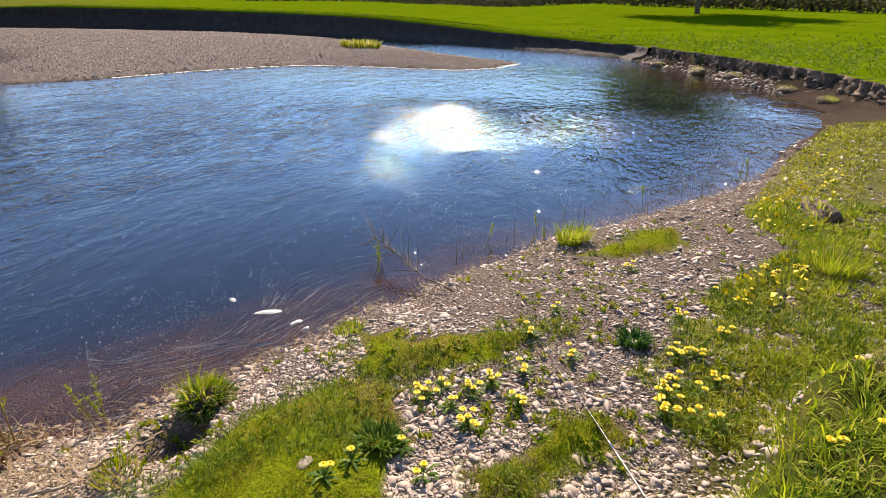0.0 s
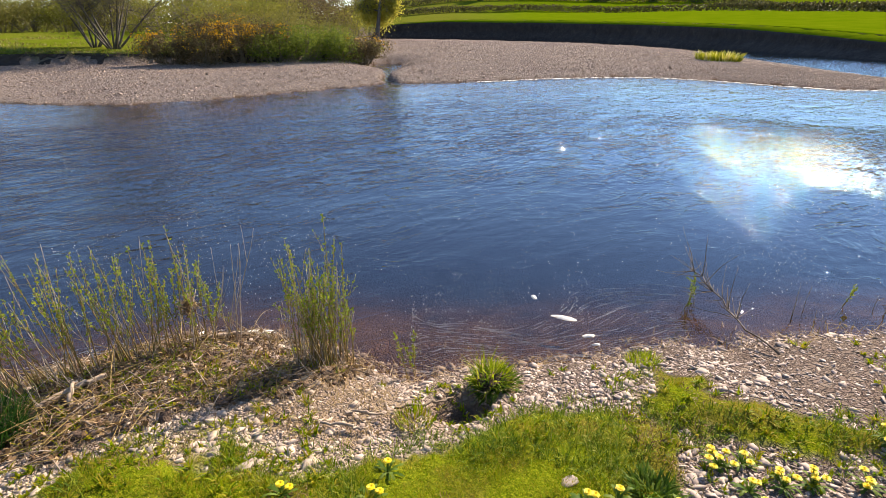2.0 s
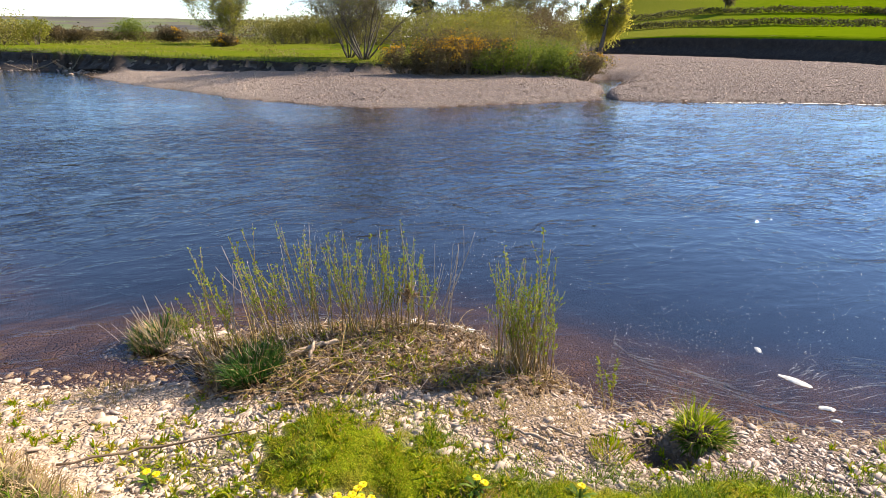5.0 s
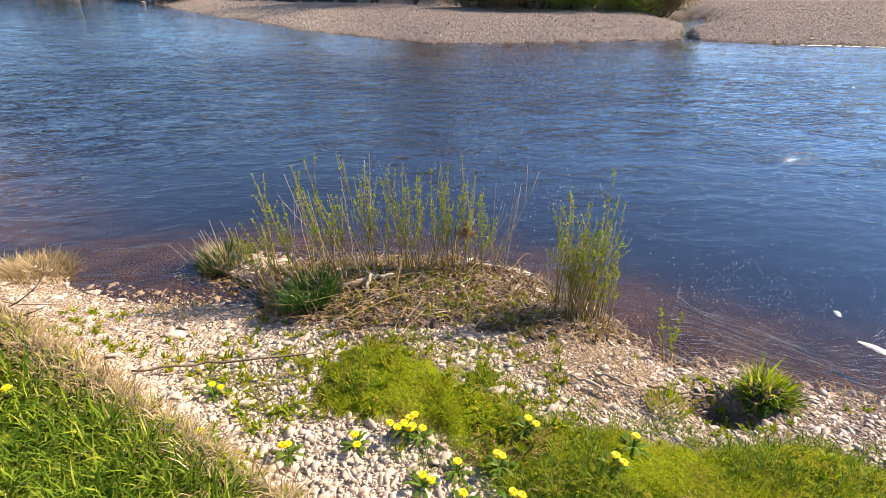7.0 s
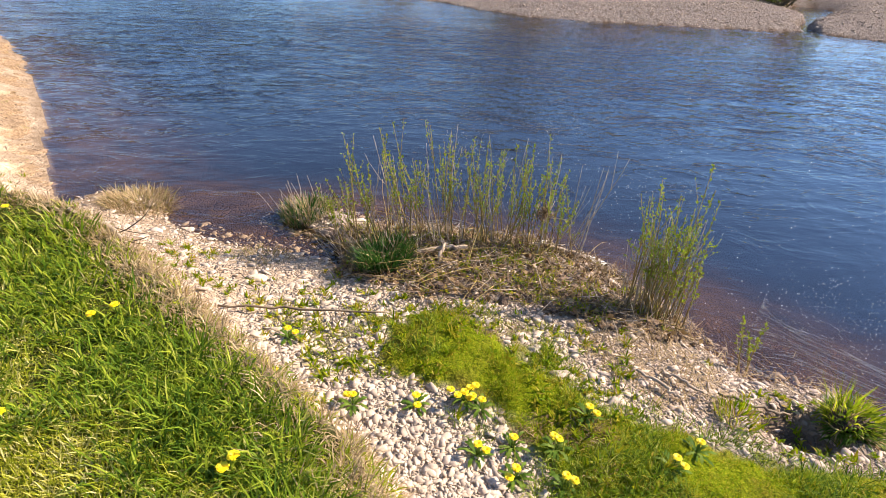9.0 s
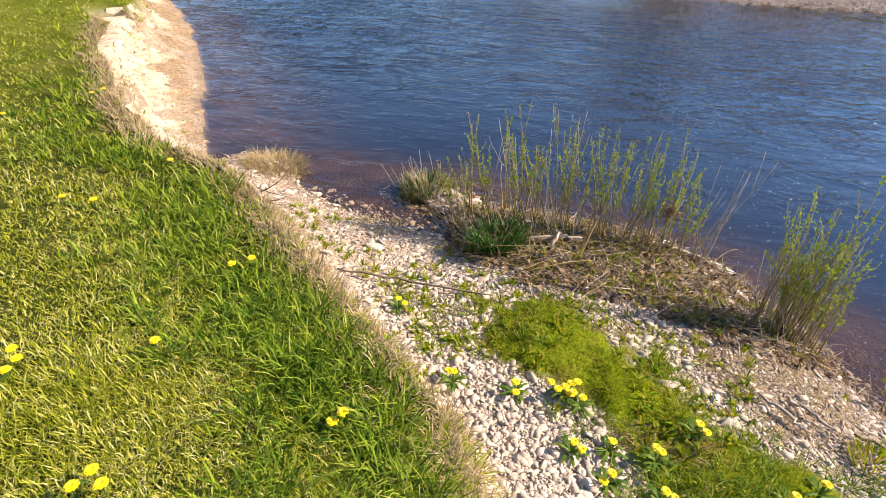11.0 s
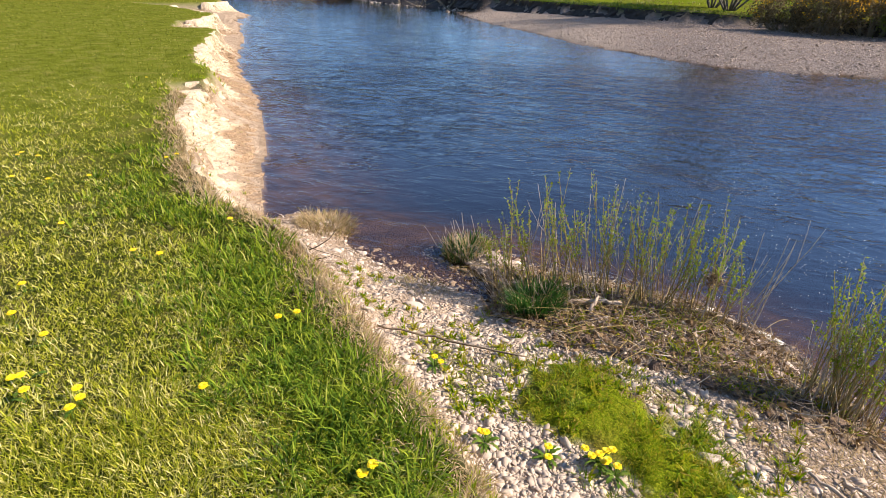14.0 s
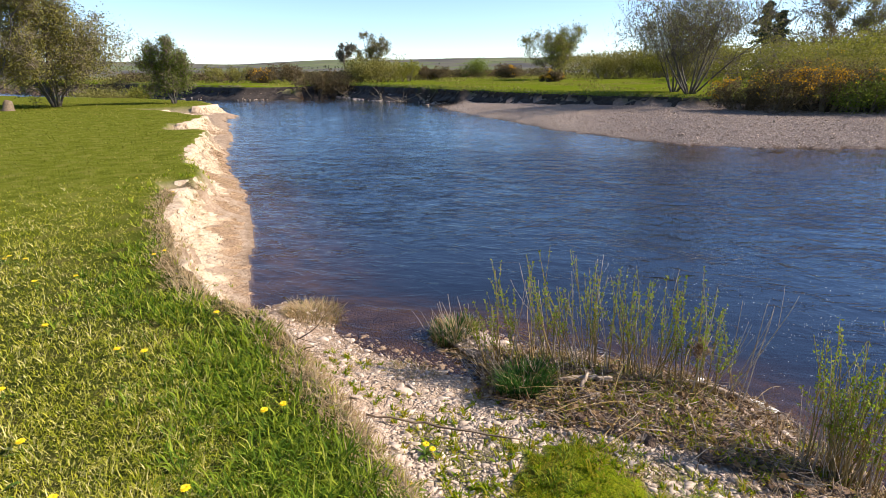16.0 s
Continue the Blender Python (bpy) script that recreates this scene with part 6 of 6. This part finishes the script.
co, tris = heap(rng, COARSE, x, y, heights(x, y), np.clip(0.03 * np.exp(rng.normal(0, 0.6, len(x))), 0.012, 0.14))
tagged(new("shore_rubble", tri_mesh("shore_rubble", co, tris, MAT_BARSTONE)), "muddy stones and crumbs below the slumped bank", "stones", kind="stuff")
for k, (px, py, sz) in enumerate(((2.75, -1.60, 0.05), (1.72, 0.88, 0.03), (0.06, 1.78, 0.045), (-0.9, 2.9, 0.05), (0.75, 1.95, 0.04))):
    c, t = stone_shape(520 + k, 3)
    boulder = new("boulder", tri_mesh("boulder", c * sz, t, MAT_STONE_ONE, True))
    boulder.location = on(px, py, sz * 0.15)
    tagged(boulder, "smooth pale river boulder on the bank", "stone")


# ---- trees and bushes beyond the river ----
def polar(az, r, sink=0.0):
    px, py = r * math.sin(radians(az)), r * math.cos(radians(az))
    return px, py, float(heights(px, py)[0]) - sink


def tree(name, place, height, width, label, leaf=None, leaves=2200, stems=1, size=0.14, spread=0.5, bark=None, category="tree", seed=0, droop=0.0, low=0.2, twig_r=0.012, girth=1.0, group=""):
    """Trunk or stems, limbs, fine twigs and a loose crown of small leaves."""
    rs = np.random.default_rng(seed + 500)
    bark = bark or MAT_BARK
    top = thing(name, (place[0], place[1], place[2] - 0.05), label, category, group)
    ends, limbs, twigs = [], [], []
    r0 = 0.028 * girth * height / math.sqrt(stems)
    for k in range(stems):
        a = 2 * math.pi * (k + rs.uniform(-0.3, 0.3)) / stems
        out = (0.12 if stems == 1 else spread) * rs.uniform(0.4, 1.2)
        w = (math.cos(a) * out, math.sin(a) * out, 1.0)
        b = (0, 0, 0) if stems == 1 else (math.cos(a) * r0 * 1.5, math.sin(a) * r0 * 1.5, 0)
        main = bent(rs, b, w, height * rs.uniform(0.7, 0.9), 0.35, 9, 0.07)
        part("trunk" if stems == 1 else "stem", tri_mesh("trunk", *tube(main, np.linspace(r0, r0 * 0.15, 9), 7), bark, True), top)
        for j in range(11 if stems == 1 else 6):
            f = rs.uniform(low, 0.97)
            i = min(int(f * 8), 7)
            p = main[i] + (main[i + 1] - main[i]) * (f * 8 - i)
            b2 = rs.uniform(0, 2 * math.pi)
            L = width * 0.5 * rs.uniform(0.6, 1.1) * (1.1 - 0.6 * f)
            limb = bent(rs, p, (math.cos(b2), math.sin(b2), rs.uniform(0.2, 0.9)), L, 0.4 - droop, 7, 0.12)
            limbs.append(tube(limb, np.linspace(r0 * 0.35, twig_r * 0.5, 7), 4))
            for _ in range(7):
                i = rs.integers(2, 6)
                tw = bent(rs, limb[i], limb[i + 1] - limb[i] + rs.normal(0, L * 0.12, 3), L * rs.uniform(0.25, 0.6), 0.3 - droop * 2, 5, 0.14)
                twigs.append(tube(tw, np.linspace(twig_r * 0.6, twig_r * 0.3, 5), 3))
                ends.append(tw)
    part("branchwork", tri_mesh("branchwork", *join(limbs), bark, True), top)
    e = np.array(ends)
    n = 1800 + leaves // 3
    i, j, f = rs.integers(0, len(e), n), rs.integers(0, 4, n), rs.uniform(0, 1, n)[:, None]
    at = e[i, j] * (1 - f) + e[i, j + 1] * f + rs.normal(0, width * 0.015, (n, 3))
    twigs.append(leaf_cards(rs, at, max(0.35, size * 2.2), 0.035 * (1 + twig_r * 20), 0.8 - droop * 3))
    part("twig_spray", tri_mesh("twig_spray", *join(twigs), MAT_TWIGGREY if bark is MAT_BARK else bark), top)
    if leaves and leaf:
        e = np.array(ends)
        i, j, f = rs.integers(0, len(e), leaves), rs.integers(0, 4, leaves), rs.uniform(0, 1, leaves)[:, None]
        at = e[i, j] * (1 - f) + e[i, j + 1] * f + rs.normal(0, width * 0.05, (leaves, 3))
        at[:, 2] -= droop * rs.uniform(0, 1, leaves) * height * 0.35
        at[:, 2] = np.maximum(at[:, 2], height * 0.03)
        co, tr = leaf_cards(rs, at, size, 0.34, -0.3 if droop else 0.2)
        part("crown", tri_mesh("crown", co, tr, leaf), top)
    return top


def bush(name, place, height, width, label, leaf, bloom=None, count=3200, size=0.11, seed=0, category="bush", flat=1.0):
    """A dense bush of many stems whose outline is broken by lobes."""
    rs = np.random.default_rng(seed + 900)
    top = thing(name, (place[0], place[1], place[2] - 0.05), label, category)
    lobes = [(rs.normal(0, width * 0.24), rs.normal(0, width * 0.2), height * rs.uniform(0.3, 0.72), rs.uniform(0.22, 0.36) * min(width, height * 1.4)) for _ in range(11)]
    sticks = []
    for lx, ly, lz, lr in lobes:
        for _ in range(3):
            sticks.append(tube(bent(rs, (lx * 0.4, ly * 0.4, 0), (lx * 0.6 + rs.normal(0, 0.15), ly * 0.6 + rs.normal(0, 0.15), lz), np.linalg.norm((lx, ly, lz)) * rs.uniform(0.9, 1.25), 0.2, 6, 0.08),
                               np.linspace(0.025, 0.006, 6), 4))
    part("stemwork", tri_mesh("stemwork", *join(sticks), MAT_TWIGGREY), top)
    pick = rs.integers(0, len(lobes), count)
    d = rs.normal(0, 1, (count, 3))
    d /= np.linalg.norm(d, axis=1)[:, None]
    L = np.array(lobes)[pick]
    at = L[:, :3] + d * (L[:, 3] * rs.uniform(0.2, 1.12, count) ** 0.5)[:, None] * [1, flat, 0.85]
    at[:, 2] = np.abs(at[:, 2])
    at = at + d * (0.12 * height * np.sin(at[:, :1] * 9 + seed) * np.sin(at[:, 2:] * 8))
    co, tr = leaf_cards(rs, at, size, 0.42, 0.2)
    part("foliage", tri_mesh("foliage", co, tr, leaf), top)
    if bloom:
        keep = (at[:, 2] > height * 0.25) & (rs.uniform(0, 1, count) < 0.75) & (d[:, 2] > -0.1) & (np.sin(at[:, 0] * 4.1 + seed) + np.sin(at[:, 1] * 3.3) + np.sin(at[:, 2] * 5.7) > 0.35)
        co, tr = leaf_cards(rs, at[keep] + d[keep] * 0.06, size * 0.9, 0.5, 0.6)
        tagged(part("bloom", tri_mesh("bloom", co, tr, bloom), top, "dull orange-yellow gorse bloom"), kind="stuff")
    return top


# far left, on the near meadow
tree("willow_tree", polar(-51.5, 34, 0.1), 6.6, 6.4, "old willow with a dark trunk and thin spring foliage", MAT_OLIVE, 20000, 4, 0.085, 0.4, seed=1, low=0.12)
tree("willow_tree", polar(-46.9, 36, 0.1), 6.4, 7.4, "rounded pollard willow with olive spring foliage", MAT_OLIVE, 30000, 7, 0.095, 0.5, seed=2, low=0.12)
tree("willow_tree", polar(-55.5, 40, 0.1), 6.6, 5.0, "willow tree with olive spring foliage", MAT_OLIVE, 15000, 4, 0.09, 0.4, seed=3, low=0.12)
stump = thing("tree_stump", polar(-50.2, 33.5, 0.05), "weathered tree stump on the meadow", "stump")
part("trunk", tri_mesh("trunk", *tube([(0, 0, 0), (0.02, 0, 0.12), (0.08, 0, 0.4), (0.12, 0.02, 0.52)], (0.4, 0.24, 0.2, 0.14), 9), MAT_TWIG, True), stump)
tree("hawthorn_bush", polar(-37.8, 35.5, 0.05), 3.9, 3.6, "green hawthorn bush at the cliff's end", MAT_GREENLEAF, 13000, 5, 0.085, 0.38, category="bush", seed=4, low=0.08)
# shrubs along the far bank, by azimuth, distance, height, width, foliage
ROW = [(-44, 62, 2.2, 4.5, 0), (-41, 66, 2.0, 5, 1), (-33, 70, 1.9, 6, 0), (-29.5, 64, 1.5, 3.5, 3), (-27, 66, 2.0, 4, 2), (-24.5, 56, 2.3, 4, 2), (-22.4, 57, 2.6, 4.2, 2), (-20.3, 57, 2.6, 4, 0),
       (-18, 58, 2.7, 4, 0), (-15.5, 60, 2.2, 5, 1), (-13, 66, 1.6, 5, 2), (-8.2, 80, 2.6, 4.5, 4), (-5.5, 70, 1.7, 4, 2), (-1.0, 52, 1.0, 1.4, 3), (-4.5, 68, 1.4, 2, 3), (4.5, 62, 2.9, 5, 0),
       (6.5, 64, 3.2, 5, 0), (9, 62, 3.0, 4.5, 1), (11, 64, 3.4, 5, 0), (14, 58, 3.4, 5, 1), (16.5, 54, 3.6, 5.5, 1), (19, 50, 3.4, 5, 0), (21.5, 47, 3.2, 5, 1),
       (23.5, 44, 3.3, 5, 1), (25.5, 47, 3.5, 5, 0), (27.5, 50, 3.6, 5, 0), (30, 54, 3.8, 5.5, 2), (32.5, 60, 4.0, 5.5, 0), (23, 55, 4.2, 5.5, 2), (27, 60, 4.4, 6, 2)]
LEAF = (MAT_OLIVE, MAT_YELLOWLEAF, MAT_BROWNLEAF, MAT_BROWNLEAF, MAT_GREENLEAF)
WORDS = ("olive spring thicket beyond the river", "yellow-green willow scrub beyond the river", "bare brown scrub on the far bank", "gorse bush in orange-yellow bloom", "rounded green bush on the heath")
for k, (a, r, h, w, kind) in enumerate(ROW):
    bush("gorse_bush" if kind == 3 else "scrub_bush", polar(a, r), h, w, WORDS[kind], LEAF[kind], MAT_GORSE if kind == 3 else None, 4200, 0.13, 20 + k)
tree("ash_tree", polar(-18.8, 74, 0.1), 6.3, 4.6, "bare pale ash tree on the far bank", MAT_OLIVE, 7000, 5, 0.09, 0.4, seed=5, twig_r=0.03)
tree("ash_tree", polar(-21.6, 76, 0.1), 5.6, 4.0, "bare grey tree on the far bank", MAT_TWIGGREY, 500, 2, 0.2, 0.3, seed=6, twig_r=0.03)
tree("willow_tree", polar(-0.5, 60, 0.1), 5.6, 6.4, "spreading willow with yellow-green leaves", MAT_YELLOWLEAF, 9000, 6, 0.14, 0.65, seed=7, twig_r=0.022)
tree("willow_tree", polar(12.2, 31, 0.1), 6.3, 8.0, "many-stemmed riverside willow with thin leaves", MAT_OLIVE, 14000, 11, 0.07, 0.95, seed=8, twig_r=0.012)
tree("willow_tree", polar(10.8, 34, 0.1), 5.0, 4.6, "many-stemmed bare willow behind the bank", MAT_OLIVE, 5000, 6, 0.07, 0.55, seed=9, twig_r=0.012)
for k, (a, r, h) in enumerate(((17.6, 74, 7.6), (18.7, 78, 6.9))):
    pine = thing("scots_pine", polar(a, r), "dark pine standing above the scrub", "tree", "pines")
    rs_ = np.random.default_rng(60 + k)
    part("trunk", tri_mesh("trunk", *tube([(0, 0, 0), (0.05, 0, h * 0.5), (0, 0.05, h)], (0.2, 0.14, 0.04), 7), MAT_BARK, True), pine)
    f = rs_.uniform(0.45, 1.0, 2600)
    a2 = rs_.uniform(0, 6.28, 2600)
    rad = 2.0 * np.sqrt(rs_.uniform(0, 1, 2600)) * (1.15 - f) * 1.5 * (0.6 + 0.4 * np.sin(f * 40 + a2))
    co, tr = leaf_cards(rs_, np.stack([rad * np.cos(a2), rad * np.sin(a2), f * h], 1), 0.3, 0.3, 0.1)
    part("crown", tri_mesh("crown", co, tr, MAT_PINE), pine)
for k, (a, r, h) in enumerate(((22.2, 66, 8.5), (24.2, 60, 8), (25.8, 64, 9), (27.2, 62, 8.5), (28.6, 66, 9), (30.2, 72, 9.5), (31.8, 80, 9.5), (33.2, 86, 10))):
    tree("woodland_tree", polar(a, r, 0.1), h, 5.5, "tall twiggy woodland tree coming into leaf", MAT_OLIVE if k % 2 else MAT_BROWNLEAF, 5000, 3, 0.12, 0.22, seed=70 + k, twig_r=0.03, girth=0.6, group="woodland trees")
# gorse and bramble thicket on the bank
for k, (px, py, h, w, kind) in enumerate(((7.6, 25.4, 1.5, 2.6, 0), (8.9, 25.0, 2.0, 3.0, 0), (10.3, 24.4, 2.05, 3.0, 0), (11.6, 24.0, 1.7, 2.6, 1), (12.9, 23.8, 1.6, 2.6, 1), (14.2, 23.2, 1.5, 2.4, 1), (15.4, 23.0, 1.3, 1.8, 0),
                                          (11.2, 25.6, 2.2, 3.2, 2), (13.4, 25.4, 1.9, 3.2, 2))):
    z = float(heights(px, py)[0])
    bush(("gorse_bush", "bramble_bush", "willow_scrub")[kind], (px, py, min(z, 0.95)), h, w, ("orange-flowered gorse bush on the bank", "tangled green bramble on the bank", "pale twiggy scrub behind the gorse")[kind],
         (MAT_BROWNLEAF, MAT_GREENLEAF, MAT_OLIVE)[kind], MAT_GORSE if kind == 0 else None, 6500, 0.065, 200 + k)
bush("scrub_bush", (17.9, 25.6, 0.5), 0.9, 1.2, "small bright green bush by the backwater", MAT_YELLOWLEAF, None, 1500, 0.07, 220)
tree("weeping_willow", (24.6, 34.4, 0.9), 6.4, 4.4, "weeping willow in yellow spring leaf", MAT_WEEPLEAF, 11000, 1, 0.15, seed=90, droop=0.45, low=0.35, twig_r=0.014)

# hedges and trees at the top of the field
def hedge(name, points, height, thick, label, leaf, seed, dense=14, size=0.55):
    rs_ = np.random.default_rng(seed)
    line, q = along(points, 0.25)
    n = int(len(line) * dense)
    i = rs_.integers(0, len(line), n)
    px, py = line[i, 0] + rs_.normal(0, thick * 0.4, n), line[i, 1] + rs_.normal(0, thick * 0.4, n)
    h = height * (1 + 0.2 * rough2(q[i], q[i] * 0, 0.2, seed))
    at = np.stack([px, py, heights(px, py) + h * rs_.uniform(0, 1, n) ** 0.8], 1)
    co, tr = leaf_cards(rs_, at, size, 0.4, 0.4)
    return tagged(new(name, tri_mesh(name, co, tr, leaf)), label, "hedge", kind="stuff")


LINE = [(a, r) for a, r in ((34, 205), (50, 205), (65, 195), (78, 170), (90, 140), (100, 118), (112, 98), (125, 90))]
hedge("field_hedge", [polar(a, r)[:2] for a, r in LINE], 1.9, 1.4, "long clipped hedge at the top of the green field", MAT_HEDGE, 301)
hedge("upper_hedge", [polar(a, r * 1.14)[:2] for a, r in LINE], 2.0, 1.4, "second hedge behind the field", MAT_HEDGE, 302)
for k, (a, r, h, w) in enumerate(((99.7, 89, 13, 26), (46, 235, 9, 9), (58, 240, 10, 10), (62, 232, 6, 7), (66, 238, 11, 11), (71, 225, 7, 8), (75, 215, 9, 9), (84, 185, 9, 9), (91, 165, 8, 8), (108, 122, 9, 8), (114, 116, 9, 8))):
    tree("field_tree", polar(a, r, 0.1), h, w, "broad tree at the field's hedge", MAT_GREENLEAF if k % 3 == 0 else MAT_BROWNLEAF, 12000 if k == 0 else 1900, 1, 0.75 if k == 0 else 0.5, seed=310 + k, twig_r=0.05, low=0.4, group="trees along the hedge")
# woods on the hill and along the horizon
rs_ = np.random.default_rng(77)
n = 15000
a = np.concatenate([rs_.uniform(33, 56, n * 4 // 5), rs_.uniform(-62, 8, n - n * 4 // 5)])
r = np.concatenate([rs_.uniform(330, 480, n * 4 // 5), 620 + 500 * rs_.uniform(0, 1, n - n * 4 // 5)])
px, py = r * np.sin(np.radians(a)), r * np.cos(np.radians(a))
ok = rough2(px, py, 0.012, 401) > 0.05
px, py, r = px[ok], py[ok], r[ok]
at = np.stack([px, py, heights(px, py) + rs_.uniform(0, 1, len(px)) * np.clip(r * 0.004, 1.5, 4)], 1)
co, tr = leaf_cards(rs_, at, 1.0, 0.6, 0.5)
co = at.repeat(4, 0) + (co - at.repeat(4, 0)) * np.clip(r * 0.0026, 1.0, 2.6).repeat(4)[:, None]
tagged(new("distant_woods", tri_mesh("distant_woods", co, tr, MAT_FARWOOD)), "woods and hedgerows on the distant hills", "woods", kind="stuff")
# rough heath tussocks on the far meadow
x, y = scatter(42000, 27, 110, -40, 40, 0)
g = survey(x, y)
r = np.hypot(x, y)
a = np.degrees(np.arctan2(x, y))
ok = (g["u2"] > 0.2) & (rough2(x, y, 0.35, 403) + 0.6 * fade(55, 75, r) > 0.15)
x, y, r = x[ok], y[ok], r[ok]
co, tr = blades(rng, x, y, heights(x, y), 0.08 + 0.0022 * r, 0.0011 * r, 0.7, None, 0.5)
tagged(new("heath_grass", tri_mesh("heath_grass", co, tr, MAT_OLIVE)), "rough olive heath grass on the far meadow", "grass", kind="stuff")
# grass hanging over the lip of the far bank
line, _ = along(FAR_EDGE[8:21], 0.012)
x, y = line[:, 0] + rng.normal(-0.1, 0.22, len(line)), line[:, 1] + rng.normal(-0.15, 0.22, len(line))
inner = heights(line[:, 0] + 0.5, line[:, 1] + 0.9)
co, tr = blades(rng, x, y, inner - rng.uniform(0.0, 0.2, len(x)), 0.34, 0.035, 1.0, None, 1.2)
tagged(new("bank_overhang", tri_mesh("bank_overhang", co, tr, MAT_GREENLEAF)), "green grass overhanging the far bank", "grass", kind="stuff")
# bleached rubble and snags under the far bank
line, _ = along(FAR_SHORE[4:13], 0.1)
n = 1500
i = rng.integers(0, len(line), n)
x, y = line[i, 0] + rng.normal(0.1, 0.5, n), line[i, 1] + rng.normal(0.35, 0.4, n)
keep = rough2(x, y, 0.25, 411) > -0.15
x, y = x[keep], y[keep]
co, tr = heap(rng, COARSE, x, y, np.clip(heights(x, y), 0.0, 0.55), np.clip(0.09 * np.exp(rng.normal(0, 0.5, len(x))), 0.04, 0.2))
tagged(new("bank_rubble", tri_mesh("bank_rubble", co, tr, MAT_BARSTONE)), "pale rubble fallen along the foot of the far bank", "stones", kind="stuff")
for k, (px, py) in enumerate(((-19.5, 49.5), (-14.5, 44.3), (-12.2, 42.2), (-9.6, 40.3), (-33, 48))):
    rs_ = np.random.default_rng(430 + k)
    snag = thing("driftwood_snag", (px, py, max(float(heights(px, py)[0]), 0.0)), "bleached driftwood snag lodged under the far bank", "driftwood", "snags on the far bank")
    for j in range(6):
        w = (rs_.normal(0, 1), rs_.normal(0, 0.5), rs_.uniform(0.1, 0.9))
        part("branch", tri_mesh("branch", *tube(bent(rs_, (0, 0, 0), w, rs_.uniform(0.8, 2.0), 0.1, 6, 0.15), np.linspace(0.035, 0.012, 6), 5), MAT_TWIGGREY), snag)
# continuous thicket behind the far meadow
hedge("far_thicket", [polar(a, r)[:2] for a, r in ((-50, 80), (-40, 82), (-30, 84), (-20, 80), (-12, 84), (-6, 88))], 0.8, 5.0, "olive thicket along the far meadow", MAT_OLIVE, 451, 70, 0.2)
hedge("far_thicket", [polar(a, r)[:2] for a, r in ((2, 76), (6, 72), (11, 74), (16, 68), (22, 66), (28, 70), (34, 78))], 3.0, 5.0, "dense olive thicket behind the far meadow", MAT_OLIVE, 452, 90, 0.2)
hedge("brown_thicket", [polar(a, r)[:2] for a, r in ((0, 84), (10, 80), (20, 74), (30, 80))], 2.4, 4.0, "brown leafless scrub behind the far meadow", MAT_BROWNLEAF, 453, 80, 0.2)
hedge("brown_thicket", [polar(a, r)[:2] for a, r in ((-44, 80), (-36, 78), (-26, 76), (-16, 78), (-10, 80), (0, 84))], 1.0, 4.0, "low brown scrub behind the far meadow", MAT_BROWNLEAF, 454, 60, 0.2)
